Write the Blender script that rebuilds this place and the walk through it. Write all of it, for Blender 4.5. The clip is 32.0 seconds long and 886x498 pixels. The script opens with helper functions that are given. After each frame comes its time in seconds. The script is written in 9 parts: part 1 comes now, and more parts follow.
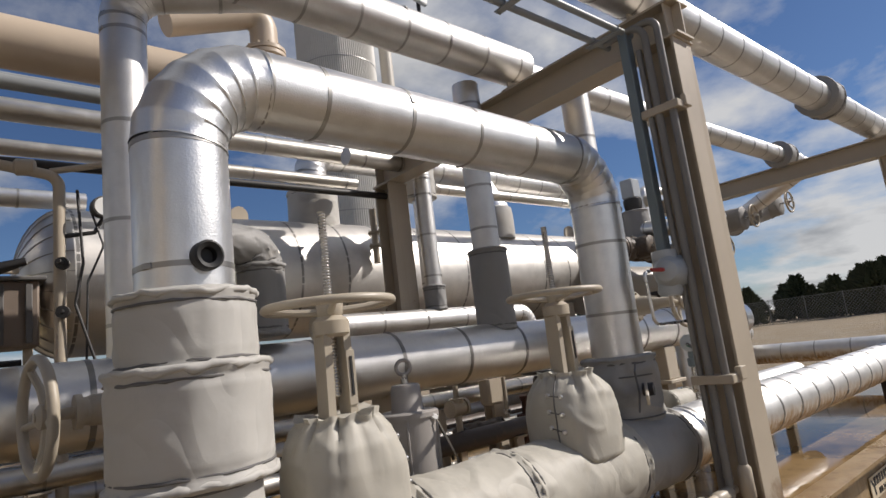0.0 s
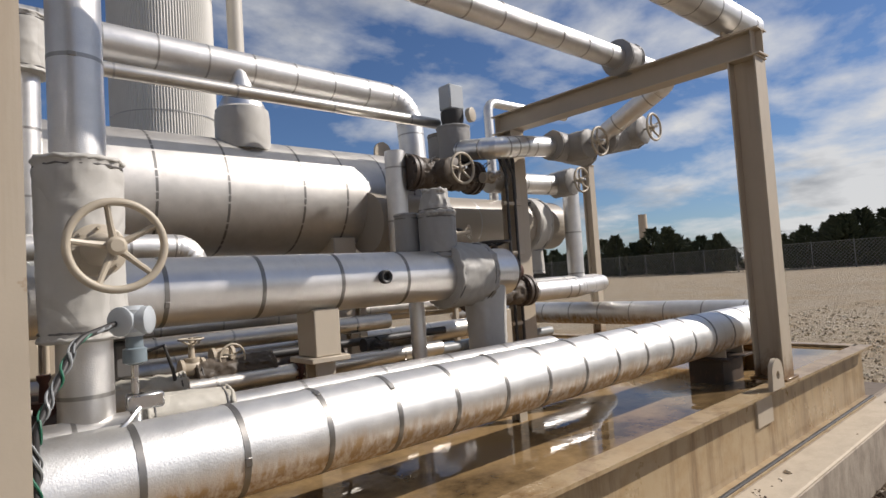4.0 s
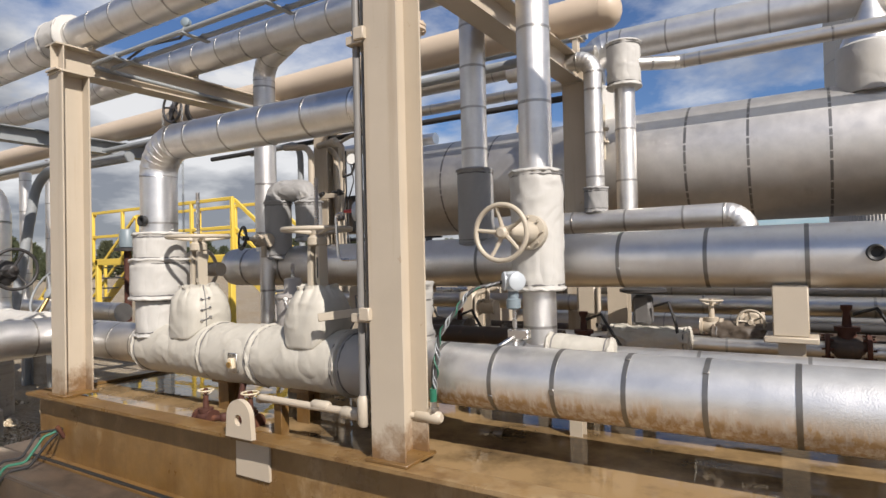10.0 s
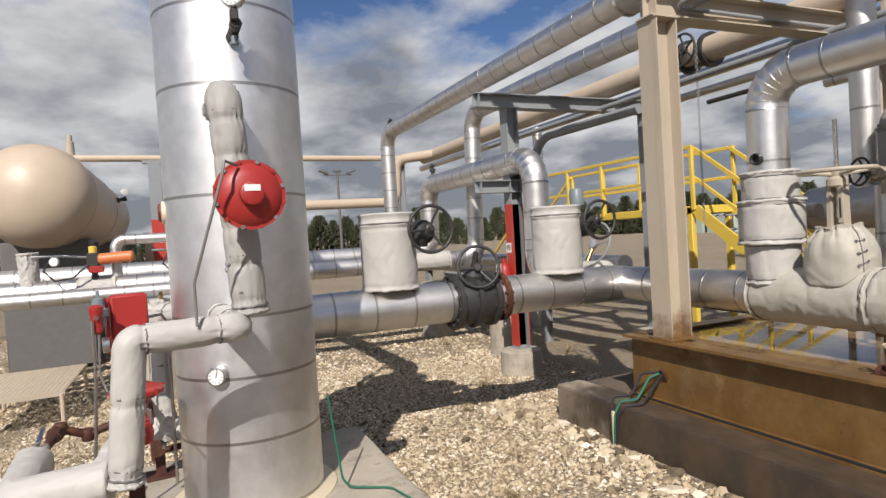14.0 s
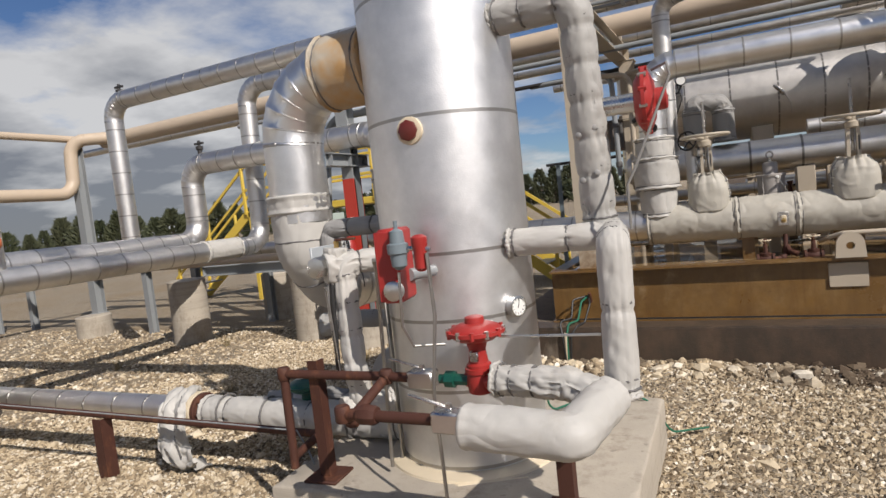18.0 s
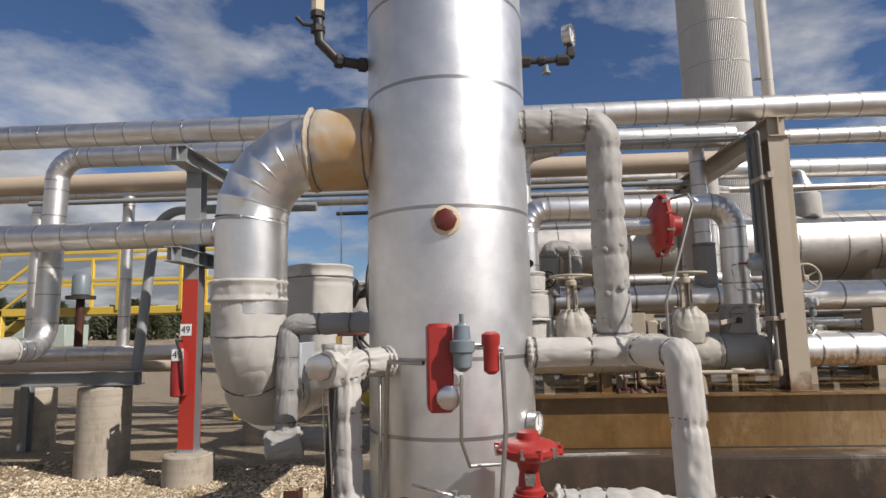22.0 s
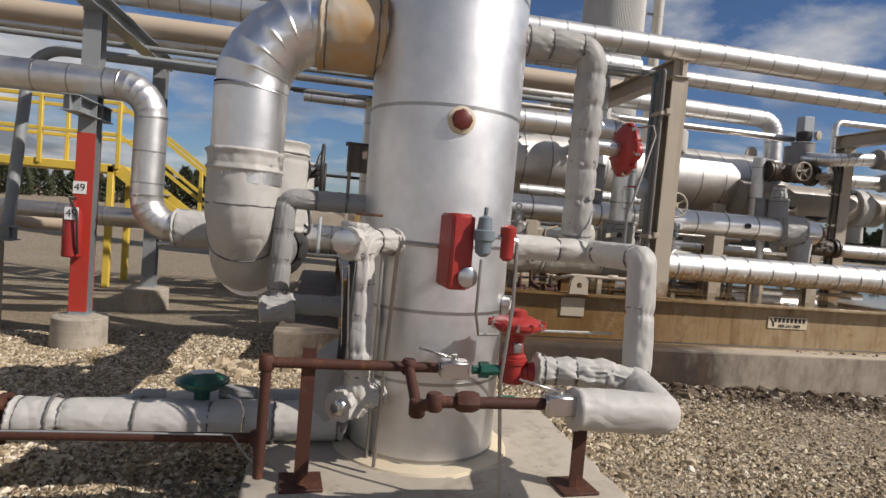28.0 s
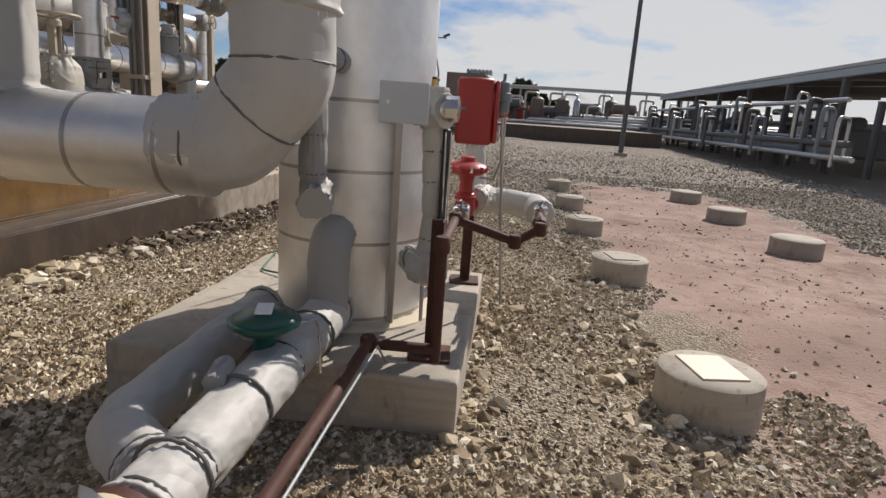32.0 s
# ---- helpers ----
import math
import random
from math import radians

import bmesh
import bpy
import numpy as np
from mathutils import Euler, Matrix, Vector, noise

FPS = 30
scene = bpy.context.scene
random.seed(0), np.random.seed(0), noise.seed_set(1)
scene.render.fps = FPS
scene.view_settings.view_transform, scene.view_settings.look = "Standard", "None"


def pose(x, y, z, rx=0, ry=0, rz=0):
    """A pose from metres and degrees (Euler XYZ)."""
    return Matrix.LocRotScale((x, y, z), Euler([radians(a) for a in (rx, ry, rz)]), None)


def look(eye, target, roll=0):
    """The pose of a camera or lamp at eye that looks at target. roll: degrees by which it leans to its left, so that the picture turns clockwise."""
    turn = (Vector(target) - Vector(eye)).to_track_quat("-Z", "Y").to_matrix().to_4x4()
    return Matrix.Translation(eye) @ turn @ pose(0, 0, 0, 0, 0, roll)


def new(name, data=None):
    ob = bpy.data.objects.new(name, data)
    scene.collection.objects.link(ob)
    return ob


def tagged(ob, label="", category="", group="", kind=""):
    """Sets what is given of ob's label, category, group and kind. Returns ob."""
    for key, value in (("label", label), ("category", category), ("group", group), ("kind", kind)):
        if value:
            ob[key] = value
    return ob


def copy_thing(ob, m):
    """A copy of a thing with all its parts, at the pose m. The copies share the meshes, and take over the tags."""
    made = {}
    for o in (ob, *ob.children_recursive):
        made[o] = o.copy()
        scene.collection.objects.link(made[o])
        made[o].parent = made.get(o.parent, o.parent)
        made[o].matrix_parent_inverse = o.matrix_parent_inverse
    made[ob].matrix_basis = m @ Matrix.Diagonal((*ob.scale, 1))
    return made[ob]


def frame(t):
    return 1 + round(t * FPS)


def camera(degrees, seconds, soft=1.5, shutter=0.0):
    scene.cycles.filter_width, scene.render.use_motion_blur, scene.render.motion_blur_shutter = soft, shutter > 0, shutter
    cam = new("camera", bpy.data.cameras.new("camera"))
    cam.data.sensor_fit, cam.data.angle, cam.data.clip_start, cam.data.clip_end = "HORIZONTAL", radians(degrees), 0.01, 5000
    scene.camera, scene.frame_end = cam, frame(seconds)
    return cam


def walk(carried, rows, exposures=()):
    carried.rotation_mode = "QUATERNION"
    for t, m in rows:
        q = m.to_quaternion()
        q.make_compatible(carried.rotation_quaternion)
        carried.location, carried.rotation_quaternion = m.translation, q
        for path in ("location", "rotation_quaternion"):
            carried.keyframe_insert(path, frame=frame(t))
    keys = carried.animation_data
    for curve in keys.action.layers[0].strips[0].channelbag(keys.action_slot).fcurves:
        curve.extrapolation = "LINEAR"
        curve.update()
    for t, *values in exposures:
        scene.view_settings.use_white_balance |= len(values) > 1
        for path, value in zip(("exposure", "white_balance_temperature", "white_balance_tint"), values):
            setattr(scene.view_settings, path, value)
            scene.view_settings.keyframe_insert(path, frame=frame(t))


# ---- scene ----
cam = camera(73.9, 32.0)
METRES, EYE, TILT, LEAN, TURN = 16.3, 1.5, 0.0, 0.0, -41.3
ROWS = [
    (0.0, 0.0, 0.0, 0.0, 1.19, 9.82, 6.9),
    (0.5, 0.0118, 0.0077, -0.0017, -3.46, 4.61, 5.68),
    (1.0, 0.0273, 0.0159, -0.0016, -7.37, 2.88, 4.79),
    (1.5, 0.0369, 0.0259, -0.0024, -9.47, 2.65, 4.36),
    (2.0, 0.0511, 0.0447, -0.0007, -9.68, 2.63, 4.26),
    (2.5, 0.0698, 0.0568, -0.0022, -8.36, 2.6, 4.28),
    (3.0, 0.0953, 0.0688, -0.0025, -5.86, 2.48, 4.26),
    (3.5, 0.1216, 0.0832, -0.0038, -2.73, 2.62, 4.11),
    (5.5, 0.207, 0.1396, 0.0001, 9.61, 3.06, 2.17),
    (6.0, 0.2268, 0.1495, -0.0001, 15.7, 3.07, 2.02),
    (6.5, 0.2392, 0.1495, -0.0004, 24.45, 2.91, 1.94),
    (7.0, 0.2478, 0.1493, 0.0011, 34.53, 2.59, 1.79),
    (7.5, 0.2515, 0.1529, 0.0004, 43.81, 2.09, 1.64),
    (8.0, 0.252, 0.1532, -0.0003, 51.25, 1.46, 1.55),
    (8.5, 0.2514, 0.1515, -0.0004, 56.58, 1.12, 1.53),
    (9.0, 0.2499, 0.1482, -0.0005, 61.67, 0.99, 1.46),
    (9.5, 0.2491, 0.1461, -0.0007, 67.06, 1.05, 1.43),
    (10.0, 0.2485, 0.1434, -0.0006, 73.3, 1.0, 1.34),
    (10.5, 0.2465, 0.1394, -0.0003, 80.89, 0.83, 1.28),
    (11.0, 0.2426, 0.133, -0.0001, 88.32, 0.56, 1.26),
    (11.5, 0.2388, 0.1235, -0.0001, 94.84, 0.25, 1.24),
    (12.0, 0.2369, 0.1109, 0.0001, 100.25, -0.24, 1.18),
    (12.5, 0.2358, 0.0981, 0.0, 103.94, -0.75, 1.12),
    (13.0, 0.2311, 0.0853, -0.0016, 106.23, -1.18, 1.2),
    (13.5, 0.2262, 0.0644, -0.0021, 107.29, -1.44, 2.07),
    (14.0, 0.2308, 0.0392, -0.0034, 107.17, -1.42, 3.49),
    (14.5, 0.236, 0.0157, -0.0033, 105.46, -1.39, 4.85),
    (16.5, 0.2503, -0.0802, -0.0107, 86.94, -1.48, 6.94),
    (17.0, 0.2463, -0.1101, -0.0116, 80.68, -1.81, 6.96),
    (17.5, 0.2377, -0.1343, -0.0123, 74.09, -2.54, 6.97),
    (18.0, 0.2252, -0.1576, -0.0119, 66.51, -4.16, 6.22),
    (18.5, 0.2157, -0.182, -0.0143, 59.18, -6.31, 4.98),
    (19.0, 0.2061, -0.1975, -0.0171, 53.03, -8.24, 3.62),
    (19.5, 0.199, -0.2105, -0.0186, 48.45, -9.81, 2.31),
    (20.0, 0.1958, -0.2193, -0.0189, 46.2, -10.51, 1.61),
    (20.5, 0.1953, -0.2177, -0.0191, 45.41, -10.22, 1.4),
    (21.0, 0.1901, -0.2118, -0.0196, 45.26, -7.49, 1.36),
    (21.5, 0.1786, -0.2045, -0.019, 44.95, -1.74, 1.27),
    (22.0, 0.1754, -0.2025, -0.016, 44.38, 7.21, 1.22),
    (22.5, 0.1769, -0.204, -0.0079, 44.56, 17.32, 1.34),
    (23.0, 0.1784, -0.2062, -0.0045, 46.8, 24.92, 1.35),
    (23.5, 0.1772, -0.2079, -0.0037, 51.88, 29.2, 1.12),
    (24.0, 0.175, -0.2124, -0.0023, 59.68, 29.61, 0.77),
    (24.5, 0.1735, -0.2171, -0.0022, 67.51, 26.64, 0.4),
    (26.5, 0.1699, -0.2212, -0.0133, 65.02, 1.17, -0.62),
    (27.0, 0.1758, -0.2214, -0.0164, 53.41, -1.41, -2.32),
    (27.5, 0.173, -0.2265, -0.0192, 41.9, -2.23, -3.81),
    (28.0, 0.155, -0.2377, -0.018, 30.5, -2.77, -4.81),
    (28.5, 0.1317, -0.2468, -0.0223, 19.48, -3.68, -5.12),
    (29.0, 0.1058, -0.2551, -0.0212, 9.56, -4.85, -4.93),
    (29.5, 0.0791, -0.2622, -0.0214, -0.23, -6.28, -4.71),
    (30.0, 0.053, -0.2602, -0.0223, -9.08, -7.64, -4.53),
    (30.5, 0.0286, -0.2587, -0.0222, -17.27, -8.98, -4.38),
    (31.0, 0.0031, -0.2573, -0.0227, -25.89, -10.18, -4.21),
    (31.5, -0.0188, -0.246, -0.0263, -34.42, -11.32, -4.01),
    (32.0, -0.0369, -0.2334, -0.0262, -41.63, -13.02, -3.81),
]
walk(cam, [(t, pose(0, 0, EYE, TILT, LEAN, TURN) @ pose(METRES * x, METRES * y, METRES * z, 90 + pitch, roll, yaw)) for t, x, y, z, yaw, pitch, roll in ROWS],
     exposures=[(0.0, -0.08), (3.0, 0.05), (6.0, 0.11), (7.0, 0.24), (9.0, 0.38), (11.0, 0.27), (13.0, 0.12), (18.0, -0.05), (20.0, -0.06), (23.0, -0.02), (24.5, 0.04), (28.0, -0.13), (30.0, 0.04), (31.0, 0.10), (32.0, 0.03)])

# ---- world, sun ----
SUN_AZ, SUN_EL = 120.5, 39.5  # degrees: azimuth clockwise from +y, height above the horizon
sun_dir = Vector((math.sin(radians(SUN_AZ)) * math.cos(radians(SUN_EL)), math.cos(radians(SUN_AZ)) * math.cos(radians(SUN_EL)), math.sin(radians(SUN_EL))))
sun_data = bpy.data.lights.new("sun", "SUN")
sun_data.energy, sun_data.angle, sun_data.color = 5.0, radians(0.55), (1.0, 0.925, 0.865)
sun = new("sun", sun_data)
sun.matrix_world = look(sun_dir * 40, (0, 0, 0))

world = bpy.data.worlds.new("sky")
scene.world = world
world.use_nodes = True
wn, wl = world.node_tree.nodes, world.node_tree.links
wn.clear()
w_out, w_bg = wn.new("ShaderNodeOutputWorld"), wn.new("ShaderNodeBackground")
w_sky = wn.new("ShaderNodeTexSky")
w_sky.sky_type, w_sky.sun_disc = "NISHITA", False
w_sky.sun_elevation, w_sky.sun_rotation = radians(SUN_EL), radians(SUN_AZ)
w_sky.air_density, w_sky.dust_density, w_sky.ozone_density = 1.0, 0.25, 2.6
w_co, w_sep = wn.new("ShaderNodeTexCoord"), wn.new("ShaderNodeSeparateXYZ")
wl.new(w_co.outputs["Generated"], w_sep.inputs[0])


def wmath(op, a, b):
    n = wn.new("ShaderNodeMath")
    n.operation = op
    for i, v in enumerate((a, b)):
        if isinstance(v, (int, float)):
            n.inputs[i].default_value = v
        else:
            wl.new(v, n.inputs[i])
    return n.outputs[0]


# clouds on a flat layer overhead, foreshortened towards the horizon; a bank stands low in the north-west
lift = wmath("ADD", wmath("MAXIMUM", w_sep.outputs[2], 0.0), 0.22)
cx, cy = wmath("DIVIDE", w_sep.outputs[0], lift), wmath("DIVIDE", w_sep.outputs[1], lift)
w_comb = wn.new("ShaderNodeCombineXYZ")
wl.new(cx, w_comb.inputs[0])
wl.new(cy, w_comb.inputs[1])
w_comb.inputs[2].default_value = 3.3
w_n1 = wn.new("ShaderNodeTexNoise")
w_n1.inputs["Scale"].default_value, w_n1.inputs["Detail"].default_value, w_n1.inputs["Roughness"].default_value = 1.85, 9.0, 0.55
w_n1.inputs["Distortion"].default_value = 0.15
wl.new(w_comb.outputs[0], w_n1.inputs["Vector"])
west = wmath("MAXIMUM", wmath("ADD", wmath("MULTIPLY", w_sep.outputs[0], -1.0), wmath("MULTIPLY", w_sep.outputs[1], -0.15)), 0.0)
east = wmath("MAXIMUM", wmath("SUBTRACT", wmath("MULTIPLY", w_sep.outputs[0], 0.8), w_sep.outputs[1]), 0.0)
low = wmath("MAXIMUM", wmath("SUBTRACT", 0.40, w_sep.outputs[2]), 0.0)
bias = wmath("MULTIPLY", low, wmath("ADD", wmath("ADD", wmath("MULTIPLY", west, 2.0), wmath("MULTIPLY", east, 0.85)), 0.08))
w_ramp = wn.new("ShaderNodeValToRGB")
w_ramp.color_ramp.elements[0].position, w_ramp.color_ramp.elements[1].position = 0.50, 0.70
south_west = wmath("MAXIMUM", wmath("SUBTRACT", wmath("MULTIPLY", w_sep.outputs[0], -1.0), wmath("MULTIPLY", w_sep.outputs[1], 0.9)), 0.0)
clear = wmath("MULTIPLY", south_west, wmath("MAXIMUM", wmath("SUBTRACT", w_sep.outputs[2], 0.30), 0.0))
wl.new(wmath("ADD", wmath("SUBTRACT", wmath("ADD", w_n1.outputs["Fac"], bias), wmath("MULTIPLY", clear, 0.55)), wmath("MULTIPLY", wmath("MAXIMUM", wmath("SUBTRACT", w_sep.outputs[2], 0.42), 0.0), 0.32)), w_ramp.inputs[0])
w_n2 = wn.new("ShaderNodeTexNoise")
w_n2.inputs["Scale"].default_value, w_n2.inputs["Detail"].default_value = 2.2, 7.0
wl.new(w_comb.outputs[0], w_n2.inputs["Vector"])
w_cloud = wn.new("ShaderNodeValToRGB")
w_cloud.color_ramp.elements[0].position, w_cloud.color_ramp.elements[0].color = 0.40, (4.3, 4.5, 5.0, 1)
w_cloud.color_ramp.elements[1].position, w_cloud.color_ramp.elements[1].color = 0.66, (13.5, 13.4, 13.4, 1)
w_grey = wmath("SUBTRACT", wmath("ADD", w_n2.outputs["Fac"], wmath("MULTIPLY", east, 0.28)), wmath("MULTIPLY", wmath("MULTIPLY", west, low), 0.36))
wl.new(wmath("ADD", w_grey, wmath("MULTIPLY", wmath("MINIMUM", w_sep.outputs[2], 0.35), 0.5)), w_cloud.inputs[0])
w_mix = wn.new("ShaderNodeMix")
w_mix.data_type = "RGBA"
wl.new(wmath("MULTIPLY", w_ramp.outputs[0], 0.93), w_mix.inputs[0])
w_blue = wn.new("ShaderNodeMix")
w_blue.data_type, w_blue.blend_type = "RGBA", "MULTIPLY"
w_blue.inputs[0].default_value = 1.0
wl.new(w_sky.outputs[0], w_blue.inputs[6])
w_blue.inputs[7].default_value = (1.00, 1.17, 1.48, 1)
wl.new(w_blue.outputs[2], w_mix.inputs[6])
wl.new(w_cloud.outputs[0], w_mix.inputs[7])
wl.new(w_mix.outputs[2], w_bg.inputs[0])
w_bg.inputs[1].default_value = 0.0495
wl.new(w_bg.outputs[0], w_out.inputs[0])

# ---- materials ----


class Nodes:
    """Short hand for building one node material."""

    def __init__(self, name):
        self.m = bpy.data.materials.new(name)
        self.m.use_nodes = True
        self.t = self.m.node_tree
        self.b = self.t.nodes["Principled BSDF"]
        self.co = self.t.nodes.new("ShaderNodeTexCoord").outputs["Object"]

    def node(self, kind, inputs=(), **props):
        n = self.t.nodes.new(kind)
        for k, v in props.items():
            setattr(n, k, v)
        for k, v in dict(inputs).items():
            self.put(n.inputs[k], v)
        return n

    def put(self, socket, v):
        if hasattr(v, "is_linked") and hasattr(v, "node"):
            self.t.links.new(v, socket)
        else:
            socket.default_value = v

    def scaled(self, s):
        return self.node("ShaderNodeMapping", {"Vector": self.co, "Scale": s}).outputs[0]

    def noise(self, scale, detail=4.0, rough=0.55, vec=None, dist=0.0):
        return self.node("ShaderNodeTexNoise", {"Vector": vec or self.co, "Scale": scale, "Detail": detail, "Roughness": rough, "Distortion": dist}).outputs["Fac"]

    def cells(self, scale, out="Distance", feature="F1", vec=None):
        return self.node("ShaderNodeTexVoronoi", {"Vector": vec or self.co, "Scale": scale}, feature=feature).outputs[out]

    def ramp(self, fac, *stops):
        n = self.node("ShaderNodeValToRGB", {"Fac": fac})
        e = n.color_ramp.elements
        while len(e) < len(stops):
            e.new(0.5)
        for el, (p, c) in zip(e, stops):
            el.position, el.color = p, (c, c, c, 1) if isinstance(c, (int, float)) else (*c, 1)
        return n.outputs["Color"]

    def mix(self, fac, a, b, how="MIX"):
        n = self.node("ShaderNodeMix", data_type="RGBA", blend_type=how)
        for i, v in ((0, fac), (6, a), (7, b)):
            self.put(n.inputs[i], (*v, 1) if isinstance(v, tuple) and len(v) == 3 else v)
        return n.outputs[2]

    def math(self, op, a, b=0.0):
        n = self.node("ShaderNodeMath", operation=op)
        self.put(n.inputs[0], a)
        self.put(n.inputs[1], b)
        return n.outputs[0]

    def height(self):
        return self.node("ShaderNodeSeparateXYZ", {"Vector": self.co}).outputs[2]

    def luck(self):
        return self.node("ShaderNodeObjectInfo").outputs["Random"]

    def bump(self, h, strength, distance, after=None):
        n = self.node("ShaderNodeBump", {"Height": h, "Strength": strength, "Distance": distance})
        if after:
            self.put(n.inputs["Normal"], after)
        return n.outputs[0]

    def done(self, colour, rough, metal=0.0, normal=None, **more):
        self.put(self.b.inputs["Base Color"], (*colour, 1) if isinstance(colour, tuple) and len(colour) == 3 else colour)
        self.put(self.b.inputs["Roughness"], rough)
        self.put(self.b.inputs["Metallic"], metal)
        if normal:
            self.put(self.b.inputs["Normal"], normal)
        for k, v in more.items():
            self.put(self.b.inputs[k.replace("_", " ")], v)
        return self.m


def shade(c, f):
    return tuple(min(1.0, x * f) for x in c)


def jacket(name, base, stucco=1.0, rough=0.34, stain=None):
    n = Nodes(name)
    big, mid, fine = n.noise(2.2, 3.0), n.noise(9.0, 5.0, 0.6), n.noise(170.0, 2.0, 0.5)
    col = n.mix(n.ramp(mid, (0.35, 0.0), (0.7, 1.0)), shade(base, 0.90), shade(base, 1.05))
    col = n.mix(n.math("MULTIPLY", n.luck(), 0.25), col, shade(base, 0.82))
    dirt = n.ramp(n.noise(5.0, 8.0, 0.7, n.scaled((1, 1, 0.35))), (0.60, 0.0), (0.78, 1.0))
    col = n.mix(n.math("MULTIPLY", dirt, 0.30), col, (0.30, 0.24, 0.17))
    rgh = n.math("ADD", n.math("MULTIPLY", mid, 0.16), rough - 0.08)
    metal = 1.0
    if stain:
        streak = n.ramp(n.noise(34.0, 5.0, 0.65, n.scaled((1, 1, 0.10))), (0.36, 0.0), (0.56, 1.0))
        low_side = n.ramp(n.math("ADD", n.math("MULTIPLY", n.height(), -6.0), n.math("MULTIPLY", n.noise(7.0, 5.0), 0.85)), (0.42, 0.0), (0.85, 1.0))
        mask = n.math("MULTIPLY", n.math("ADD", n.math("MULTIPLY", streak, 0.8), 0.18), low_side)
        col = n.mix(mask, col, stain)
        metal = n.math("SUBTRACT", 1.0, n.math("MULTIPLY", mask, 0.9))
    nrm = n.bump(fine, 0.35 * stucco, 0.0016)
    nrm = n.bump(n.math("ADD", big, n.math("MULTIPLY", mid, 0.25)), 0.28, 0.012, nrm)
    return n.done(col, rgh, metal, nrm)


def painted(name, base, rough=0.5, wear=(0.28, 0.15, 0.07), amount=0.35, wear_at=0.66, bump=0.12):
    n = Nodes(name)
    big, fine = n.noise(3.0, 6.0, 0.6), n.noise(70.0, 3.0)
    col = n.mix(big, shade(base, 0.86), shade(base, 1.08))
    spots = n.ramp(n.noise(11.0, 9.0, 0.72, n.scaled((1, 1, 0.45))), (wear_at, 0.0), (wear_at + 0.10, 1.0))
    col = n.mix(n.math("MULTIPLY", spots, amount), col, wear)
    return n.done(col, n.math("ADD", n.math("MULTIPLY", n.noise(14.0), 0.2), rough - 0.1), 0.0, n.bump(fine, bump, 0.002, n.bump(big, 0.12, 0.01)))


def cloth(name, base, scorch=None, soil=0.28):
    n = Nodes(name)
    weave = n.noise(380.0, 2.0)
    folds = n.noise(4.5, 3.0, 0.45, dist=0.5)
    col = n.mix(n.noise(2.5, 6.0, 0.6), shade(base, 0.93), shade(base, 1.04))
    grime = n.ramp(n.noise(5.0, 8.0, 0.7), (0.60, 0.0), (0.78, 1.0))
    col = n.mix(n.math("MULTIPLY", grime, soil), col, (0.29, 0.235, 0.16))
    smear = n.ramp(n.noise(9.0, 6.0, 0.65, n.scaled((1, 1, 0.35))), (0.56, 0.0), (0.74, 1.0))
    col = n.mix(n.math("MULTIPLY", smear, soil * 0.8), col, shade(base, 0.62))
    if scorch:
        col = n.mix(n.ramp(n.noise(3.2, 4.0, 0.6), (0.42, 0.0), (0.60, 0.75)), col, scorch)
    nrm = n.bump(weave, 0.08, 0.0008)
    crease = n.ramp(n.math("ABSOLUTE", n.math("SUBTRACT", n.noise(3.2, 1.0, 0.4, dist=0.9), 0.5)), (0.0, 0.0), (0.11, 1.0))
    nrm = n.bump(crease, 0.30, 0.010, nrm)
    rumple = n.noise(13.0, 3.0, 0.5, dist=0.6)
    nrm = n.bump(n.math("ADD", folds, n.math("MULTIPLY", rumple, 0.22)), 0.26, 0.02, nrm)
    return n.done(col, 0.55, 0.0, nrm, Specular_IOR_Level=0.35)


ALU = jacket("aluminium_jacket", (0.76, 0.745, 0.72), 1.0, 0.44)
ALU_BRIGHT = jacket("bright_aluminium_jacket", (0.82, 0.815, 0.80), 1.1, 0.37)
ALU_VESSEL = jacket("vessel_aluminium_sheet", (0.72, 0.695, 0.655), 0.9, 0.50)
ALU_OLD = jacket("weathered_aluminium_jacket", (0.64, 0.61, 0.56), 0.8, 0.38)
ALU_STAINED = jacket("rust_splashed_aluminium", (0.84, 0.83, 0.80), 1.2, 0.47, (0.40, 0.26, 0.12))
ALU_DULL = jacket("dull_aluminium_sheet", (0.77, 0.77, 0.765), 1.0, 0.47)
STRAP = jacket("steel_strap", (0.42, 0.405, 0.38), 0.2, 0.42)
STRAP_DARK = jacket("dark_strap", (0.27, 0.26, 0.245), 0.2, 0.45)
TAN = painted("tan_paint", (0.455, 0.39, 0.30), 0.48)
TAN_PIPE = painted("tan_pipe_paint", (0.52, 0.42, 0.31), 0.45, amount=0.15)
GREY_CONDUIT = painted("weathered_grey_conduit", (0.20, 0.19, 0.175), 0.45, (0.16, 0.11, 0.08), 0.4)
GALV = painted("galvanised_steel", (0.26, 0.275, 0.28), 0.42, (0.16, 0.13, 0.10), 0.3)
RED = painted("red_paint", (0.34, 0.026, 0.022), 0.42, (0.25, 0.05, 0.04), 0.4)
PLUG_RED = painted("dark_red_plug_paint", (0.13, 0.022, 0.016), 0.4, (0.08, 0.03, 0.02), 0.5)
SIGNAL_RED = painted("red_post_paint", (0.44, 0.042, 0.026), 0.5, (0.3, 0.12, 0.08), 0.4)
GREEN = painted("green_enamel", (0.007, 0.075, 0.052), 0.32, (0.05, 0.1, 0.08), 0.3)
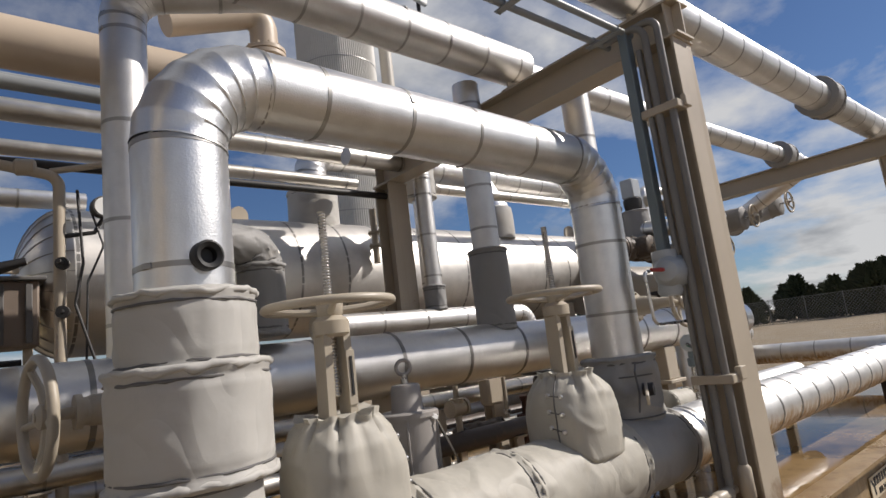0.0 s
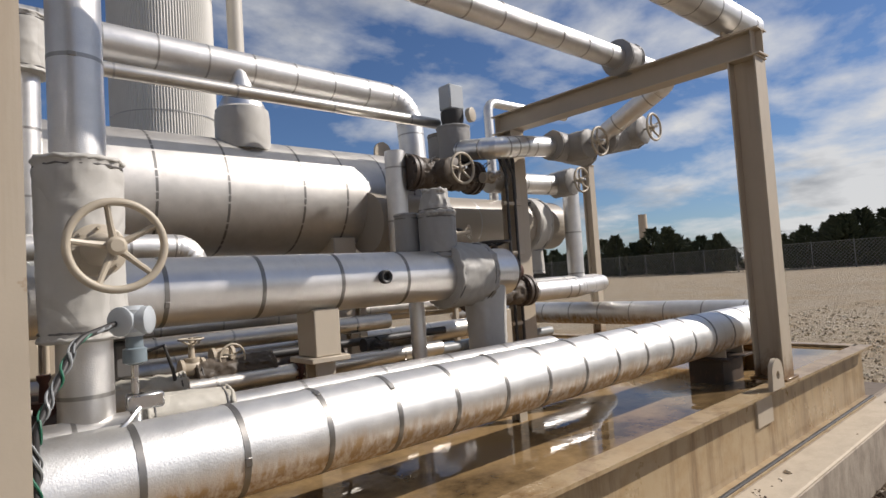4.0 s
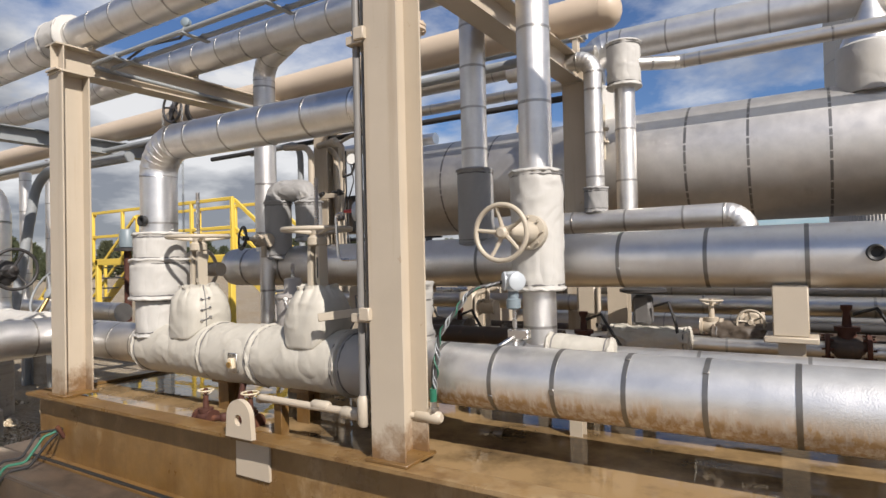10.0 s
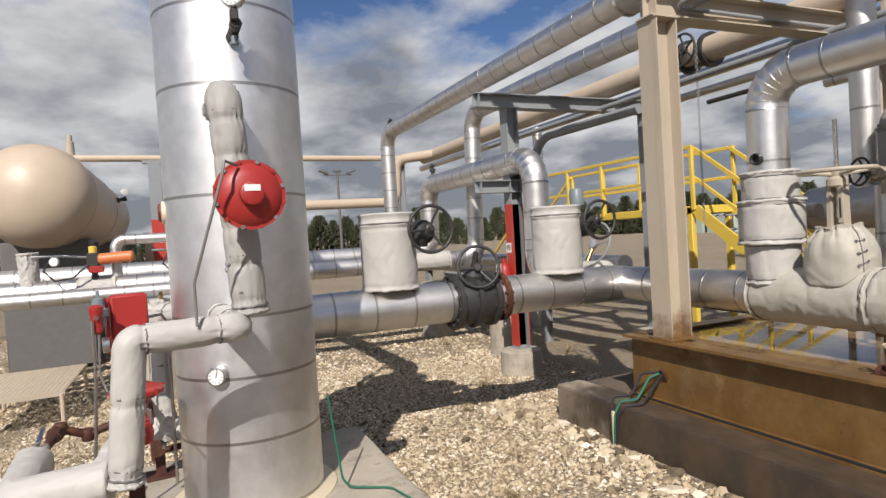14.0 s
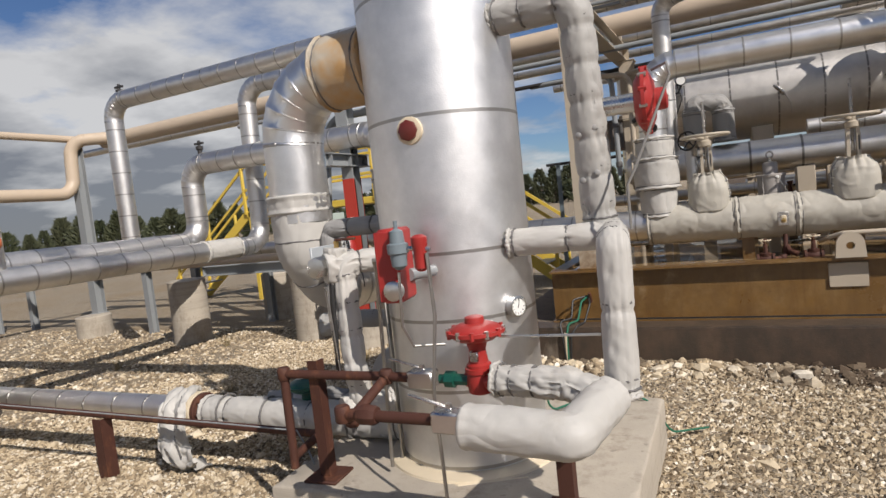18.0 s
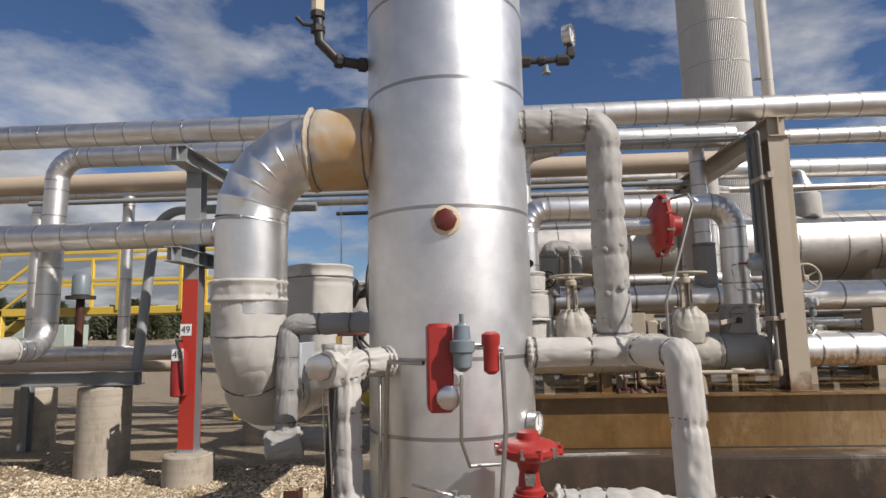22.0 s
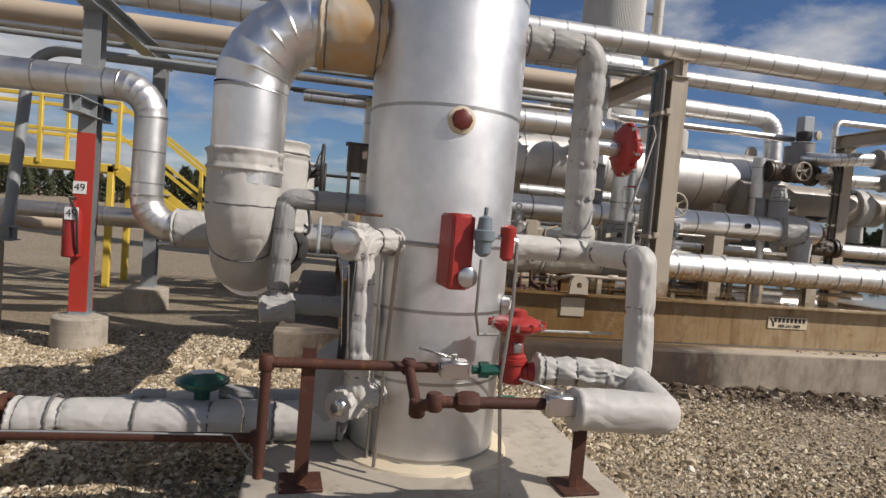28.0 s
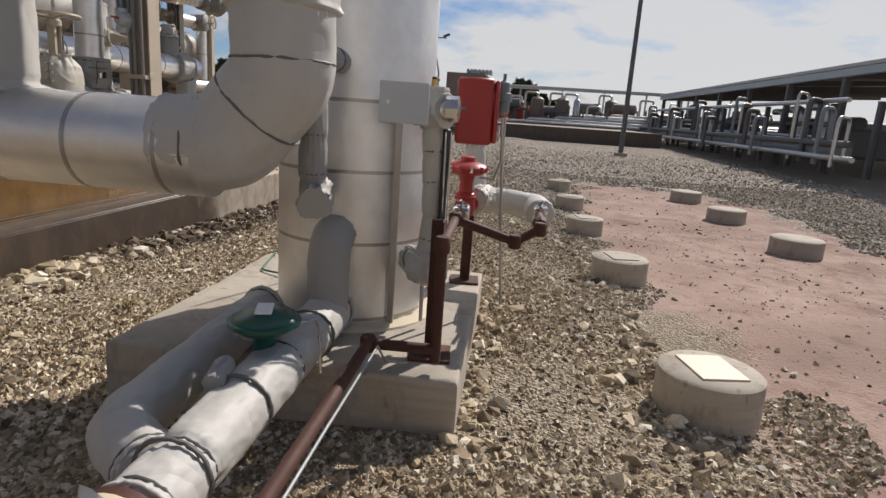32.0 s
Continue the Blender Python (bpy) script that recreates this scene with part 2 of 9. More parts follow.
YELLOW = painted("yellow_paint", (0.70, 0.50, 0.075), 0.5, (0.35, 0.2, 0.06), 0.3)
RUST = painted("rusted_steel", (0.062, 0.020, 0.011), 0.74, (0.15, 0.056, 0.024), 0.6, 0.52, 0.4)
GRIME = painted("oily_grime", (0.060, 0.042, 0.030), 0.5, (0.15, 0.085, 0.045), 0.6, 0.55, 0.5)
DARK = painted("dark_iron", (0.035, 0.033, 0.032), 0.5, (0.14, 0.08, 0.05), 0.3, 0.6)
CREAM = painted("cream_wheel_paint", (0.44, 0.385, 0.30), 0.45, amount=0.3)
GREYPAINT = painted("light_grey_housing", (0.42, 0.45, 0.47), 0.4, amount=0.25)
BLUEGREY = painted("blue_grey_housing", (0.17, 0.21, 0.23), 0.42, amount=0.2)
ORANGE = painted("orange_paint", (0.62, 0.18, 0.06), 0.45)
BLUE_VALVE = painted("pale_blue_paint", (0.30, 0.42, 0.50), 0.45)
BLANKET = cloth("silicone_blanket", (0.47, 0.455, 0.42))
BLANKET_CREAM = cloth("cream_stained_blanket", (0.445, 0.42, 0.36), soil=0.46)
BLANKET_MID = cloth("mid_grey_blanket", (0.36, 0.35, 0.325))
RAG = cloth("ragged_dark_wrap", (0.135, 0.108, 0.082), (0.05, 0.038, 0.028))
# tan shell colour darkened to carry the shade of the valves above it
SHADED_SHELL_PAINT = painted("shaded_tan_shell_paint", (0.33, 0.29, 0.235), 0.42, amount=0.3)
BLANKET_GREY = cloth("grey_blanket", (0.28, 0.275, 0.265))
BLANKET_STAINED = cloth("heat_stained_blanket", (0.44, 0.39, 0.31), (0.50, 0.27, 0.07))
STEEL = jacket("stainless_steel", (0.62, 0.61, 0.59), 0.1, 0.28)


def make_skid_paint():
    n = Nodes("rust_streaked_skid_paint")
    big = n.noise(2.4, 7.0, 0.65)
    col = n.mix(big, (0.18, 0.10, 0.030), (0.29, 0.185, 0.08))
    along = n.math("ADD", n.node("ShaderNodeSeparateXYZ", {"Vector": n.co}).outputs[0], n.math("MULTIPLY", n.noise(1.5, 5.0), 2.0))
    pale = n.ramp(n.math("MULTIPLY", along, 0.1), (0.36, 0.0), (0.62, 0.75))
    run_off = n.ramp(n.noise(9.0, 8.0, 0.7, n.scaled((0.6, 0.6, 0.5))), (0.38, 0.0), (0.58, 1.0))
    col = n.mix(n.math("MULTIPLY", run_off, 0.85), col, (0.20, 0.105, 0.025))
    col = n.mix(n.ramp(n.noise(6.0, 9.0, 0.75), (0.60, 0.0), (0.70, 1.0)), col, (0.10, 0.045, 0.02))
    col = n.mix(pale, col, n.mix(n.ramp(n.noise(8.0, 8.0, 0.7), (0.45, 0.0), (0.7, 1.0)), (0.45, 0.355, 0.225), (0.36, 0.25, 0.13)))
    drips = n.ramp(n.noise(4.0, 9.0, 0.72, n.scaled((1.8, 1.8, 0.22))), (0.48, 0.0), (0.64, 1.0))
    col = n.mix(n.math("MULTIPLY", drips, 0.62), col, (0.115, 0.055, 0.018))
    scuff = n.ramp(n.noise(3.1, 9.0, 0.72, n.scaled((1, 1, 0.7))), (0.56, 0.0), (0.66, 0.6))
    col = n.mix(scuff, col, (0.40, 0.30, 0.175))
    soak = n.math("MULTIPLY", n.ramp(n.math("MULTIPLY", along, 0.1), (0.30, 0.75), (0.52, 0.0)), n.ramp(n.noise(3.4, 7.0, 0.7), (0.36, 0.25), (0.58, 1.0)))
    col = n.mix(soak, col, (0.115, 0.062, 0.020))
    return n.done(col, n.math("ADD", n.math("MULTIPLY", big, 0.4), 0.12), 0.0, n.bump(n.noise(60.0, 4.0), 0.25, 0.003), Specular_IOR_Level=0.6)


def make_column_paint():
    n = Nodes("rust_footed_tan_paint")
    vec = n.node("ShaderNodeVectorMath", {0: n.co, 1: n.math("MULTIPLY", n.luck(), 7.0)}).outputs[0]
    big, tan = n.noise(3.0, 6.0, 0.6, vec), (0.455, 0.39, 0.30)
    col = n.mix(big, shade(tan, 0.86), shade(tan, 1.08))
    streak = n.ramp(n.noise(8.0, 7.0, 0.65, n.node("ShaderNodeMapping", {"Vector": vec, "Scale": (1, 1, 0.05)}).outputs[0]), (0.52, 0.0), (0.72, 0.45))
    col = n.mix(streak, col, (0.27, 0.19, 0.105))
    spots = n.ramp(n.noise(16.0, 9.0, 0.75, vec), (0.64, 0.0), (0.72, 0.6))
    col = n.mix(spots, col, (0.25, 0.14, 0.06))
    z = n.node("ShaderNodeSeparateXYZ", {"Vector": n.co}).outputs[2]
    rust = n.ramp(n.math("ADD", z, n.math("MULTIPLY", n.math("SUBTRACT", n.noise(6.0, 9.0, 0.72, vec), 0.5), 0.55)), (0.03, 0.95), (0.19, 0.0))
    col = n.mix(rust, col, n.mix(n.noise(20.0, 6.0, 0.7), (0.085, 0.042, 0.016), (0.25, 0.14, 0.055)))
    return n.done(col, n.math("ADD", n.math("MULTIPLY", big, 0.2), 0.40), 0.0, n.bump(n.noise(70.0, 3.0), 0.14, 0.002))


def make_water():
    n = Nodes("brown_standing_water")
    mud = n.noise(1.7, 7.0, 0.65)
    col = n.mix(n.ramp(mud, (0.32, 0.0), (0.55, 1.0)), (0.055, 0.036, 0.018), (0.29, 0.195, 0.095))
    ripple = n.node("ShaderNodeTexNoise", {"Vector": n.scaled((1, 1.6, 1)), "Scale": 9.0, "Detail": 2.0}).outputs["Fac"]
    return n.done(col, n.ramp(mud, (0.50, 0.01), (0.72, 0.16)), 0.0, n.bump(ripple, 0.06, 0.006), IOR=1.333, Specular_IOR_Level=0.5)


def make_concrete(name, base, dark):
    n = Nodes(name)
    big, fine = n.noise(2.6, 8.0, 0.68), n.noise(55.0, 4.0, 0.6)
    col = n.mix(big, shade(base, 0.78), shade(base, 1.12))
    col = n.mix(n.ramp(n.noise(5.0, 9.0, 0.75, n.scaled((1, 1, 0.4))), (0.52, 0.0), (0.70, 1.0)), col, dark)
    lifts = n.ramp(n.noise(2.2, 7.0, 0.7, n.scaled((0.25, 0.25, 7.0))), (0.46, 0.0), (0.64, 0.55))
    col = n.mix(lifts, col, shade(base, 0.62))
    pits = n.ramp(n.noise(21.0, 2.0, 0.4, n.scaled((1, 1, 0.75))), (0.700, 0.0), (0.716, 1.0))
    col = n.mix(n.math("MULTIPLY", pits, 0.6), col, shade(base, 0.5))
    holes = n.math("SUBTRACT", n.ramp(n.cells(24.0), (0.05, 0.0), (0.14, 1.0)), n.math("MULTIPLY", pits, 4.0))
    col = n.mix(n.ramp(n.noise(120.0, 2.0), (0.62, 0.0), (0.75, 0.6)), col, shade(base, 0.55))
    return n.done(col, 0.85, 0.0, n.bump(fine, 0.35, 0.004, n.bump(holes, 0.18, 0.006)))


def make_ground():
    n = Nodes("gravel_ground")
    cell = n.node("ShaderNodeTexVoronoi", {"Vector": n.co, "Scale": 42.0})
    cell2 = n.node("ShaderNodeTexVoronoi", {"Vector": n.co, "Scale": 95.0})
    pick = n.node("ShaderNodeSeparateColor", {"Color": cell.outputs["Color"]}).outputs[0]
    pick2 = n.node("ShaderNodeSeparateColor", {"Color": cell2.outputs["Color"]}).outputs[1]
    col = n.ramp(pick, (0.0, (0.16, 0.122, 0.082)), (0.4, (0.26, 0.207, 0.142)), (0.75, (0.38, 0.31, 0.22)), (1.0, (0.53, 0.46, 0.345)))
    col = n.mix(0.5, col, n.ramp(pick2, (0.0, (0.24, 0.195, 0.135)), (1.0, (0.46, 0.40, 0.31))))
    col = n.mix(n.ramp(n.noise(0.55, 8.0, 0.65), (0.45, 0.0), (0.75, 0.7)), col, (0.29, 0.205, 0.11))
    sep = n.node("ShaderNodeSeparateXYZ", {"Vector": n.co})
    south = n.ramp(n.math("ADD", n.math("MULTIPLY", n.math("SUBTRACT", n.math("MULTIPLY", sep.outputs[0], 0.25), sep.outputs[1]), 0.16), n.math("MULTIPLY", n.noise(0.8, 6.0, 0.65), 0.4)), (0.66, 0.0), (1.04, 0.44))
    col = n.mix(south, col, n.ramp(pick, (0.0, (0.14, 0.128, 0.115)), (0.5, (0.25, 0.232, 0.21)), (1.0, (0.44, 0.42, 0.39))))
    # a patch of red clay round the row of piers
    dx = n.math("DIVIDE", n.math("SUBTRACT", sep.outputs[0], 4.5), 8.3)
    dy = n.math("DIVIDE", n.math("ADD", sep.outputs[1], 5.45), 2.15)
    far = n.math("POWER", n.math("ADD", n.math("POWER", n.math("ABSOLUTE", dx), 2.8), n.math("POWER", n.math("ABSOLUTE", dy), 2.8)), 0.357)
    far = n.math("ADD", far, n.math("MULTIPLY", n.math("SUBTRACT", n.noise(0.30, 3.0, 0.5), 0.5), 0.9))
    clay = n.ramp(n.math("ADD", far, n.math("MULTIPLY", n.math("SUBTRACT", n.noise(1.1, 9.0, 0.72), 0.5), 1.5)), (0.80, 1.0), (1.02, 0.0))
    clay_col = n.mix(n.ramp(n.noise(1.8, 9.0, 0.75), (0.36, 0.0), (0.62, 1.0)), (0.20, 0.125, 0.095), (0.40, 0.29, 0.235))
    clay_col = n.mix(n.ramp(n.noise(0.9, 7.0, 0.7), (0.52, 0.0), (0.66, 0.75)), clay_col, (0.125, 0.075, 0.058))
    col = n.mix(clay, col, clay_col)
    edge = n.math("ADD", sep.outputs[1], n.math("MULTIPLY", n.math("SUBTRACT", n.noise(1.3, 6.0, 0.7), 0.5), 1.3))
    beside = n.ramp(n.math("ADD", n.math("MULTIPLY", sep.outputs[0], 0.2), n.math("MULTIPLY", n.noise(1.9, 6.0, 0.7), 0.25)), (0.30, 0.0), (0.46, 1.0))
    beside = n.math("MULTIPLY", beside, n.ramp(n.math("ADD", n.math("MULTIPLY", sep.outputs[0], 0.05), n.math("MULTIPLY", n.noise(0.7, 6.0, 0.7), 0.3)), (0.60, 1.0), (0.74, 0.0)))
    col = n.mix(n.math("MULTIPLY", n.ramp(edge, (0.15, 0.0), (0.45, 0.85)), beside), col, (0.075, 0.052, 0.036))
    stone = n.math("SUBTRACT", 1.0, n.math("MULTIPLY", n.cells(42.0), 1.3))
    hgt = n.math("MULTIPLY", n.math("ADD", stone, n.math("MULTIPLY", n.cells(95.0), -0.5)), n.math("SUBTRACT", 1.0, n.math("MULTIPLY", clay, 0.85)))
    return n.done(col, 0.92, 0.0, n.bump(hgt, 0.95, 0.02, n.bump(n.noise(1.2, 6.0), 0.3, 0.06)), Specular_IOR_Level=0.2)


def make_stones():
    n = Nodes("gravel_stones")
    luck = n.node("ShaderNodeNewGeometry").outputs["Random Per Island"]
    col = n.ramp(luck, (0.0, (0.06, 0.048, 0.036)), (0.2, (0.20, 0.152, 0.098)), (0.5, (0.45, 0.362, 0.238)), (0.82, (0.66, 0.565, 0.41)), (1.0, (0.82, 0.765, 0.65)))
    col = n.mix(n.ramp(n.noise(0.9, 7.0, 0.65), (0.42, 0.0), (0.70, 0.55)), col, (0.36, 0.285, 0.185))
    col = n.mix(n.ramp(n.noise(40.0, 4.0, 0.7), (0.45, 0.0), (0.75, 0.4)), col, (0.30, 0.23, 0.15))
    sep = n.node("ShaderNodeSeparateXYZ", {"Vector": n.co})
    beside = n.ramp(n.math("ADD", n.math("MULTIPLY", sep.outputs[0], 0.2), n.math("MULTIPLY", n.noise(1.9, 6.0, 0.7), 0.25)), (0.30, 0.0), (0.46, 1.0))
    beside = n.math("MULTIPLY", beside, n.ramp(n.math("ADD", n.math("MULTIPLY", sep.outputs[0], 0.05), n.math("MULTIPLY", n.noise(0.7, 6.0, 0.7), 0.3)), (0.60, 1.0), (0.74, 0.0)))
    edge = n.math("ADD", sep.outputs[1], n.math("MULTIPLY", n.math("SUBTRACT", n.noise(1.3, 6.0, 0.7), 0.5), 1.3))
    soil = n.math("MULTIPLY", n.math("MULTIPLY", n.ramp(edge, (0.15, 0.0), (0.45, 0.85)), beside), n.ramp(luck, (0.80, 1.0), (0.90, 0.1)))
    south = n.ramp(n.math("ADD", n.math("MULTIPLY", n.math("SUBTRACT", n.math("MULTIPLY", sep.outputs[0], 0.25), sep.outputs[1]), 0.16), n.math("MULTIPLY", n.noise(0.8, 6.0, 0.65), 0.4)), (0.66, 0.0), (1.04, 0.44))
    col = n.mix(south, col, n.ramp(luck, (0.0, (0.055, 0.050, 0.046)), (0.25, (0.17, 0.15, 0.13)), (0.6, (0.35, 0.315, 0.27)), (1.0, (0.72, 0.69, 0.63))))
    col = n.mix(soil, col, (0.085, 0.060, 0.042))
    return n.done(col, 0.9, 0.0, n.bump(n.noise(90.0, 4.0), 0.3, 0.003), Specular_IOR_Level=0.2)


def make_plain(name, base, rough, metal=0.0, vary=0.2, scale=8.0):
    n = Nodes(name)
    return n.done(n.mix(n.noise(scale, 6.0, 0.65), shade(base, 1 - vary), shade(base, 1 + vary)), rough, metal, n.bump(n.noise(scale * 7, 3.0), 0.15, 0.003))


def make_leaves():
    n = Nodes("cedar_foliage")
    luck = n.node("ShaderNodeNewGeometry").outputs["Random Per Island"]
    col = n.mix(luck, (0.022, 0.034, 0.014), (0.070, 0.080, 0.034))
    col = n.mix(n.math("MULTIPLY", n.luck(), 0.5), col, (0.060, 0.058, 0.028))
    return n.done(col, 0.8)


def make_kerb(name="kerb_concrete", dark=0.75, base=((0.29, 0.24, 0.18), (0.44, 0.38, 0.30))):
    n = Nodes(name)
    big, fine = n.noise(2.6, 8.0, 0.68), n.noise(55.0, 4.0, 0.6)
    col = n.mix(big, *base)
    sep = n.node("ShaderNodeSeparateXYZ", {"Vector": n.co})
    drips = n.ramp(n.noise(6.0, 9.0, 0.72, n.scaled((0.7, 1, 0.42))), (0.42, 0.0), (0.66, 1.0))
    col = n.mix(n.math("MULTIPLY", drips, dark), col, (0.13, 0.095, 0.07))
    seep = n.math("ADD", n.math("MULTIPLY", n.math("ABSOLUTE", n.math("SUBTRACT", sep.outputs[0], 2.4)), 0.21), n.math("MULTIPLY", n.noise(2.4, 8.0, 0.72, n.scaled((1, 1, 0.5))), 0.55))
    wet = n.ramp(seep, (0.66, 0.94), (0.84, 0.0))
    col = n.mix(wet, col, n.mix(drips, (0.030, 0.020, 0.014), (0.085, 0.055, 0.036)))
    return n.done(col, n.math("SUBTRACT", 0.85, n.math("MULTIPLY", wet, 0.4)), 0.0, n.bump(fine, 0.35, 0.004, n.bump(big, 0.3, 0.02)))


SKID = make_skid_paint()
COLUMN_TAN = make_column_paint()
CANISTER = painted("canister_grey", (0.33, 0.305, 0.28), 0.55, amount=0.25)
ENCLOSURE = painted("brown_enclosure_paint", (0.21, 0.165, 0.13), 0.6)
KERB = make_kerb()
KERB_TOP = make_kerb("kerb_top_concrete", 0.22, ((0.40, 0.335, 0.245), (0.53, 0.455, 0.35)))
WATER = make_water()
CONCRETE = make_concrete("pale_concrete", (0.44, 0.39, 0.315), (0.24, 0.20, 0.15))
DARK_CONCRETE = make_concrete("dark_concrete", (0.15, 0.115, 0.085), (0.05, 0.036, 0.028))
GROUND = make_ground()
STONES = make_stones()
RUBBER = make_plain("black_rubber", (0.018, 0.018, 0.018), 0.55)
WHITE = make_plain("white_label", (0.78, 0.78, 0.75), 0.5, 0, 0.05)
INK = make_plain("black_ink", (0.02, 0.02, 0.02), 0.6)
GLASS = make_plain("gauge_face", (0.75, 0.75, 0.72), 0.12, 0, 0.04)
BRASS = make_plain("brass", (0.55, 0.38, 0.15), 0.35, 1.0)
GREEN_WIRE = make_plain("green_wire", (0.015, 0.12, 0.07), 0.5)
LEAVES = make_leaves()
BARK = make_plain("bark", (0.10, 0.075, 0.055), 0.9)
ROOFING = painted("pale_metal_roof", (0.50, 0.49, 0.46), 0.5)
FENCE = make_plain("fence_wire", (0.20, 0.20, 0.19), 0.6, 0.5)
GREY_DARK = make_plain("dark_grey_plant", (0.13, 0.125, 0.12), 0.6)
RIBBED = painted("ribbed_cladding", (0.58, 0.56, 0.51), 0.45, (0.40, 0.36, 0.30), 0.3)
PALE_CLAD = painted("pale_pipe_cladding", (0.56, 0.52, 0.45), 0.45, (0.40, 0.33, 0.25), 0.4)
DRY_GRASS = make_plain("dry_grass", (0.30, 0.235, 0.12), 0.9, 0, 0.35)
HOUSE = make_plain("pale_green_cladding", (0.36, 0.42, 0.37), 0.7)
SIGN_CREAM = make_plain("cream_sign", (0.62, 0.53, 0.38), 0.55, 0, 0.1)

# ---- geometry helpers ----


class Geo:
    """Vertices and faces gathered for one mesh."""

    def __init__(self):
        self.v, self.f = [], []

    def add(self, verts, faces):
        k = len(self.v)
        self.v.extend(tuple(p) for p in verts)
        self.f.extend(tuple(i + k for i in q) for q in faces)
        return self

    def grid(self, rings, closed=True, cap_a=True, cap_b=True):
        """Joins rings of equally many points into a skin."""
        n = len(rings[0])
        verts = [p for r in rings for p in r]
        faces = []
        for i in range(len(rings) - 1):
            for j in range(n if closed else n - 1):
                a, b = i * n + j, i * n + (j + 1) % n
                faces.append((a, b, b + n, a + n))
        if cap_a:
            faces.append(tuple(range(n - 1, -1, -1)))
        if cap_b:
            faces.append(tuple(range((len(rings) - 1) * n, len(rings) * n)))
        return self.add(verts, faces)

    def lathe(self, origin, axis, profile, segs=24, cap=True):
        """profile: (distance along the axis, radius) pairs."""
        o, d = Vector(origin), Vector(axis).normalized()
        u = d.orthogonal().normalized()
        w = d.cross(u)
        rings = [[o + d * h + (u * math.cos(a) + w * math.sin(a)) * max(r, 1e-4) for a in (2 * math.pi * k / segs for k in range(segs))] for h, r in profile]
        return self.grid(rings, True, cap, cap)

    def sweep(self, pts, radii, segs=14, cap=True):
        pts = [Vector(p) for p in pts]
        if isinstance(radii, (int, float)):
            radii = [radii] * len(pts)
        u = None
        rings = []
        for i, p in enumerate(pts):
            d = (pts[min(i + 1, len(pts) - 1)] - pts[max(i - 1, 0)]).normalized()
            u = d.orthogonal().normalized() if u is None else (u - d * u.dot(d)).normalized()
            w = d.cross(u)
            rings.append([p + (u * math.cos(a) + w * math.sin(a)) * radii[i] for a in (2 * math.pi * k / segs for k in range(segs))])
        return self.grid(rings, True, cap, cap)

    def box(self, centre, size, turn=None, chamfer=0.006):
        """A box with chamfered edges."""
        hx, hy, hz = (s / 2 for s in size)
        c = min(chamfer, hx * 0.45, hy * 0.45, hz * 0.45)
        m = Matrix.Translation(centre) @ (turn.to_4x4() if turn else Matrix.Identity(4))
        bm = bmesh.new()
        for sx in (-1, 1):
            for sy in (-1, 1):
                for sz in (-1, 1):
                    for v in ((sx * hx, sy * (hy - c), sz * (hz - c)), (sx * (hx - c), sy * hy, sz * (hz - c)), (sx * (hx - c), sy * (hy - c), sz * hz)):
                        bm.verts.new(v)
        bmesh.ops.convex_hull(bm, input=bm.verts)
        bm.verts.index_update()
        self.add([m @ v.co for v in bm.verts], [[v.index for v in q.verts] for q in bm.faces])
        bm.free()
        return self

    def prism(self, poly, a, b, up):
        """A 2D outline (side, up) drawn along the line from a to b."""
        a, b, up = Vector(a), Vector(b), Vector(up)
        d = (b - a).normalized()
        up = (up - d * up.dot(d)).normalized()
        side = d.cross(up)
        return self.grid([[p + side * x + up * y for x, y in poly] for p in (a, b)])

    def torus(self, centre, axis, big, small, segs=32, tube=10):
        o, d = Vector(centre), Vector(axis).normalized()
        u = d.orthogonal().normalized()
        w = d.cross(u)
        rings = []
        for i in range(segs + 1):
            a = 2 * math.pi * i / segs
            out = u * math.cos(a) + w * math.sin(a)
            rings.append([o + out * (big + small * math.cos(b)) + d * small * math.sin(b) for b in (2 * math.pi * k / tube for k in range(tube))])
        return self.grid(rings, True, False, False)

    def mesh(self, name, material, origin=(0, 0, 0), angle=38):
        me = bpy.data.meshes.new(name)
        o = Vector(origin)
        me.from_pydata([Vector(p) - o for p in self.v], [], self.f)
        me.polygons.foreach_set("use_smooth", [True] * len(me.polygons))
        me.update()
        me.set_sharp_from_angle(angle=radians(angle))
        me.materials.append(material)
        return me


ORIGIN = {}


def thing(name, at, label, category, group="", kind=""):
    """An empty at a thing's base, to which its parts are hung."""
    ob = new(name)
    ob.empty_display_size = 0.1
    ob.location = at
    ORIGIN[ob.name] = Vector(at)
    return tagged(ob, label, category, group, kind)


def part(name, geo, material, parent, label="", angle=38):
    """Links geometry as one mesh object under a thing or a part."""
    o = ORIGIN[parent.name]
    ob = new(name, geo.mesh(name, material, o, angle))
    ob.parent = parent
    ORIGIN[ob.name] = o
    return tagged(ob, label)


def solid(name, geo, material, label, category, group="", kind="", at=None, angle=38):
    """A thing that is one mesh."""
    o = Vector(at) if at else Vector(geo.v[0])
    ob = new(name, geo.mesh(name, material, o, angle))
    ob.location = o
    ORIGIN[ob.name] = o
    return tagged(ob, label, category, group, kind)


def piece(name, me, parent, m):
    """A repeated piece that shares its mesh, at the world pose m."""
    ob = new(name, me)
    ob.parent = parent
    ob.matrix_basis = Matrix.Translation(-ORIGIN[parent.name]) @ m
    return ob


def aim(p, d):
    return Matrix.Translation(p) @ Vector(d).to_track_quat("Z", "Y").to_matrix().to_4x4()


BANDS = {}


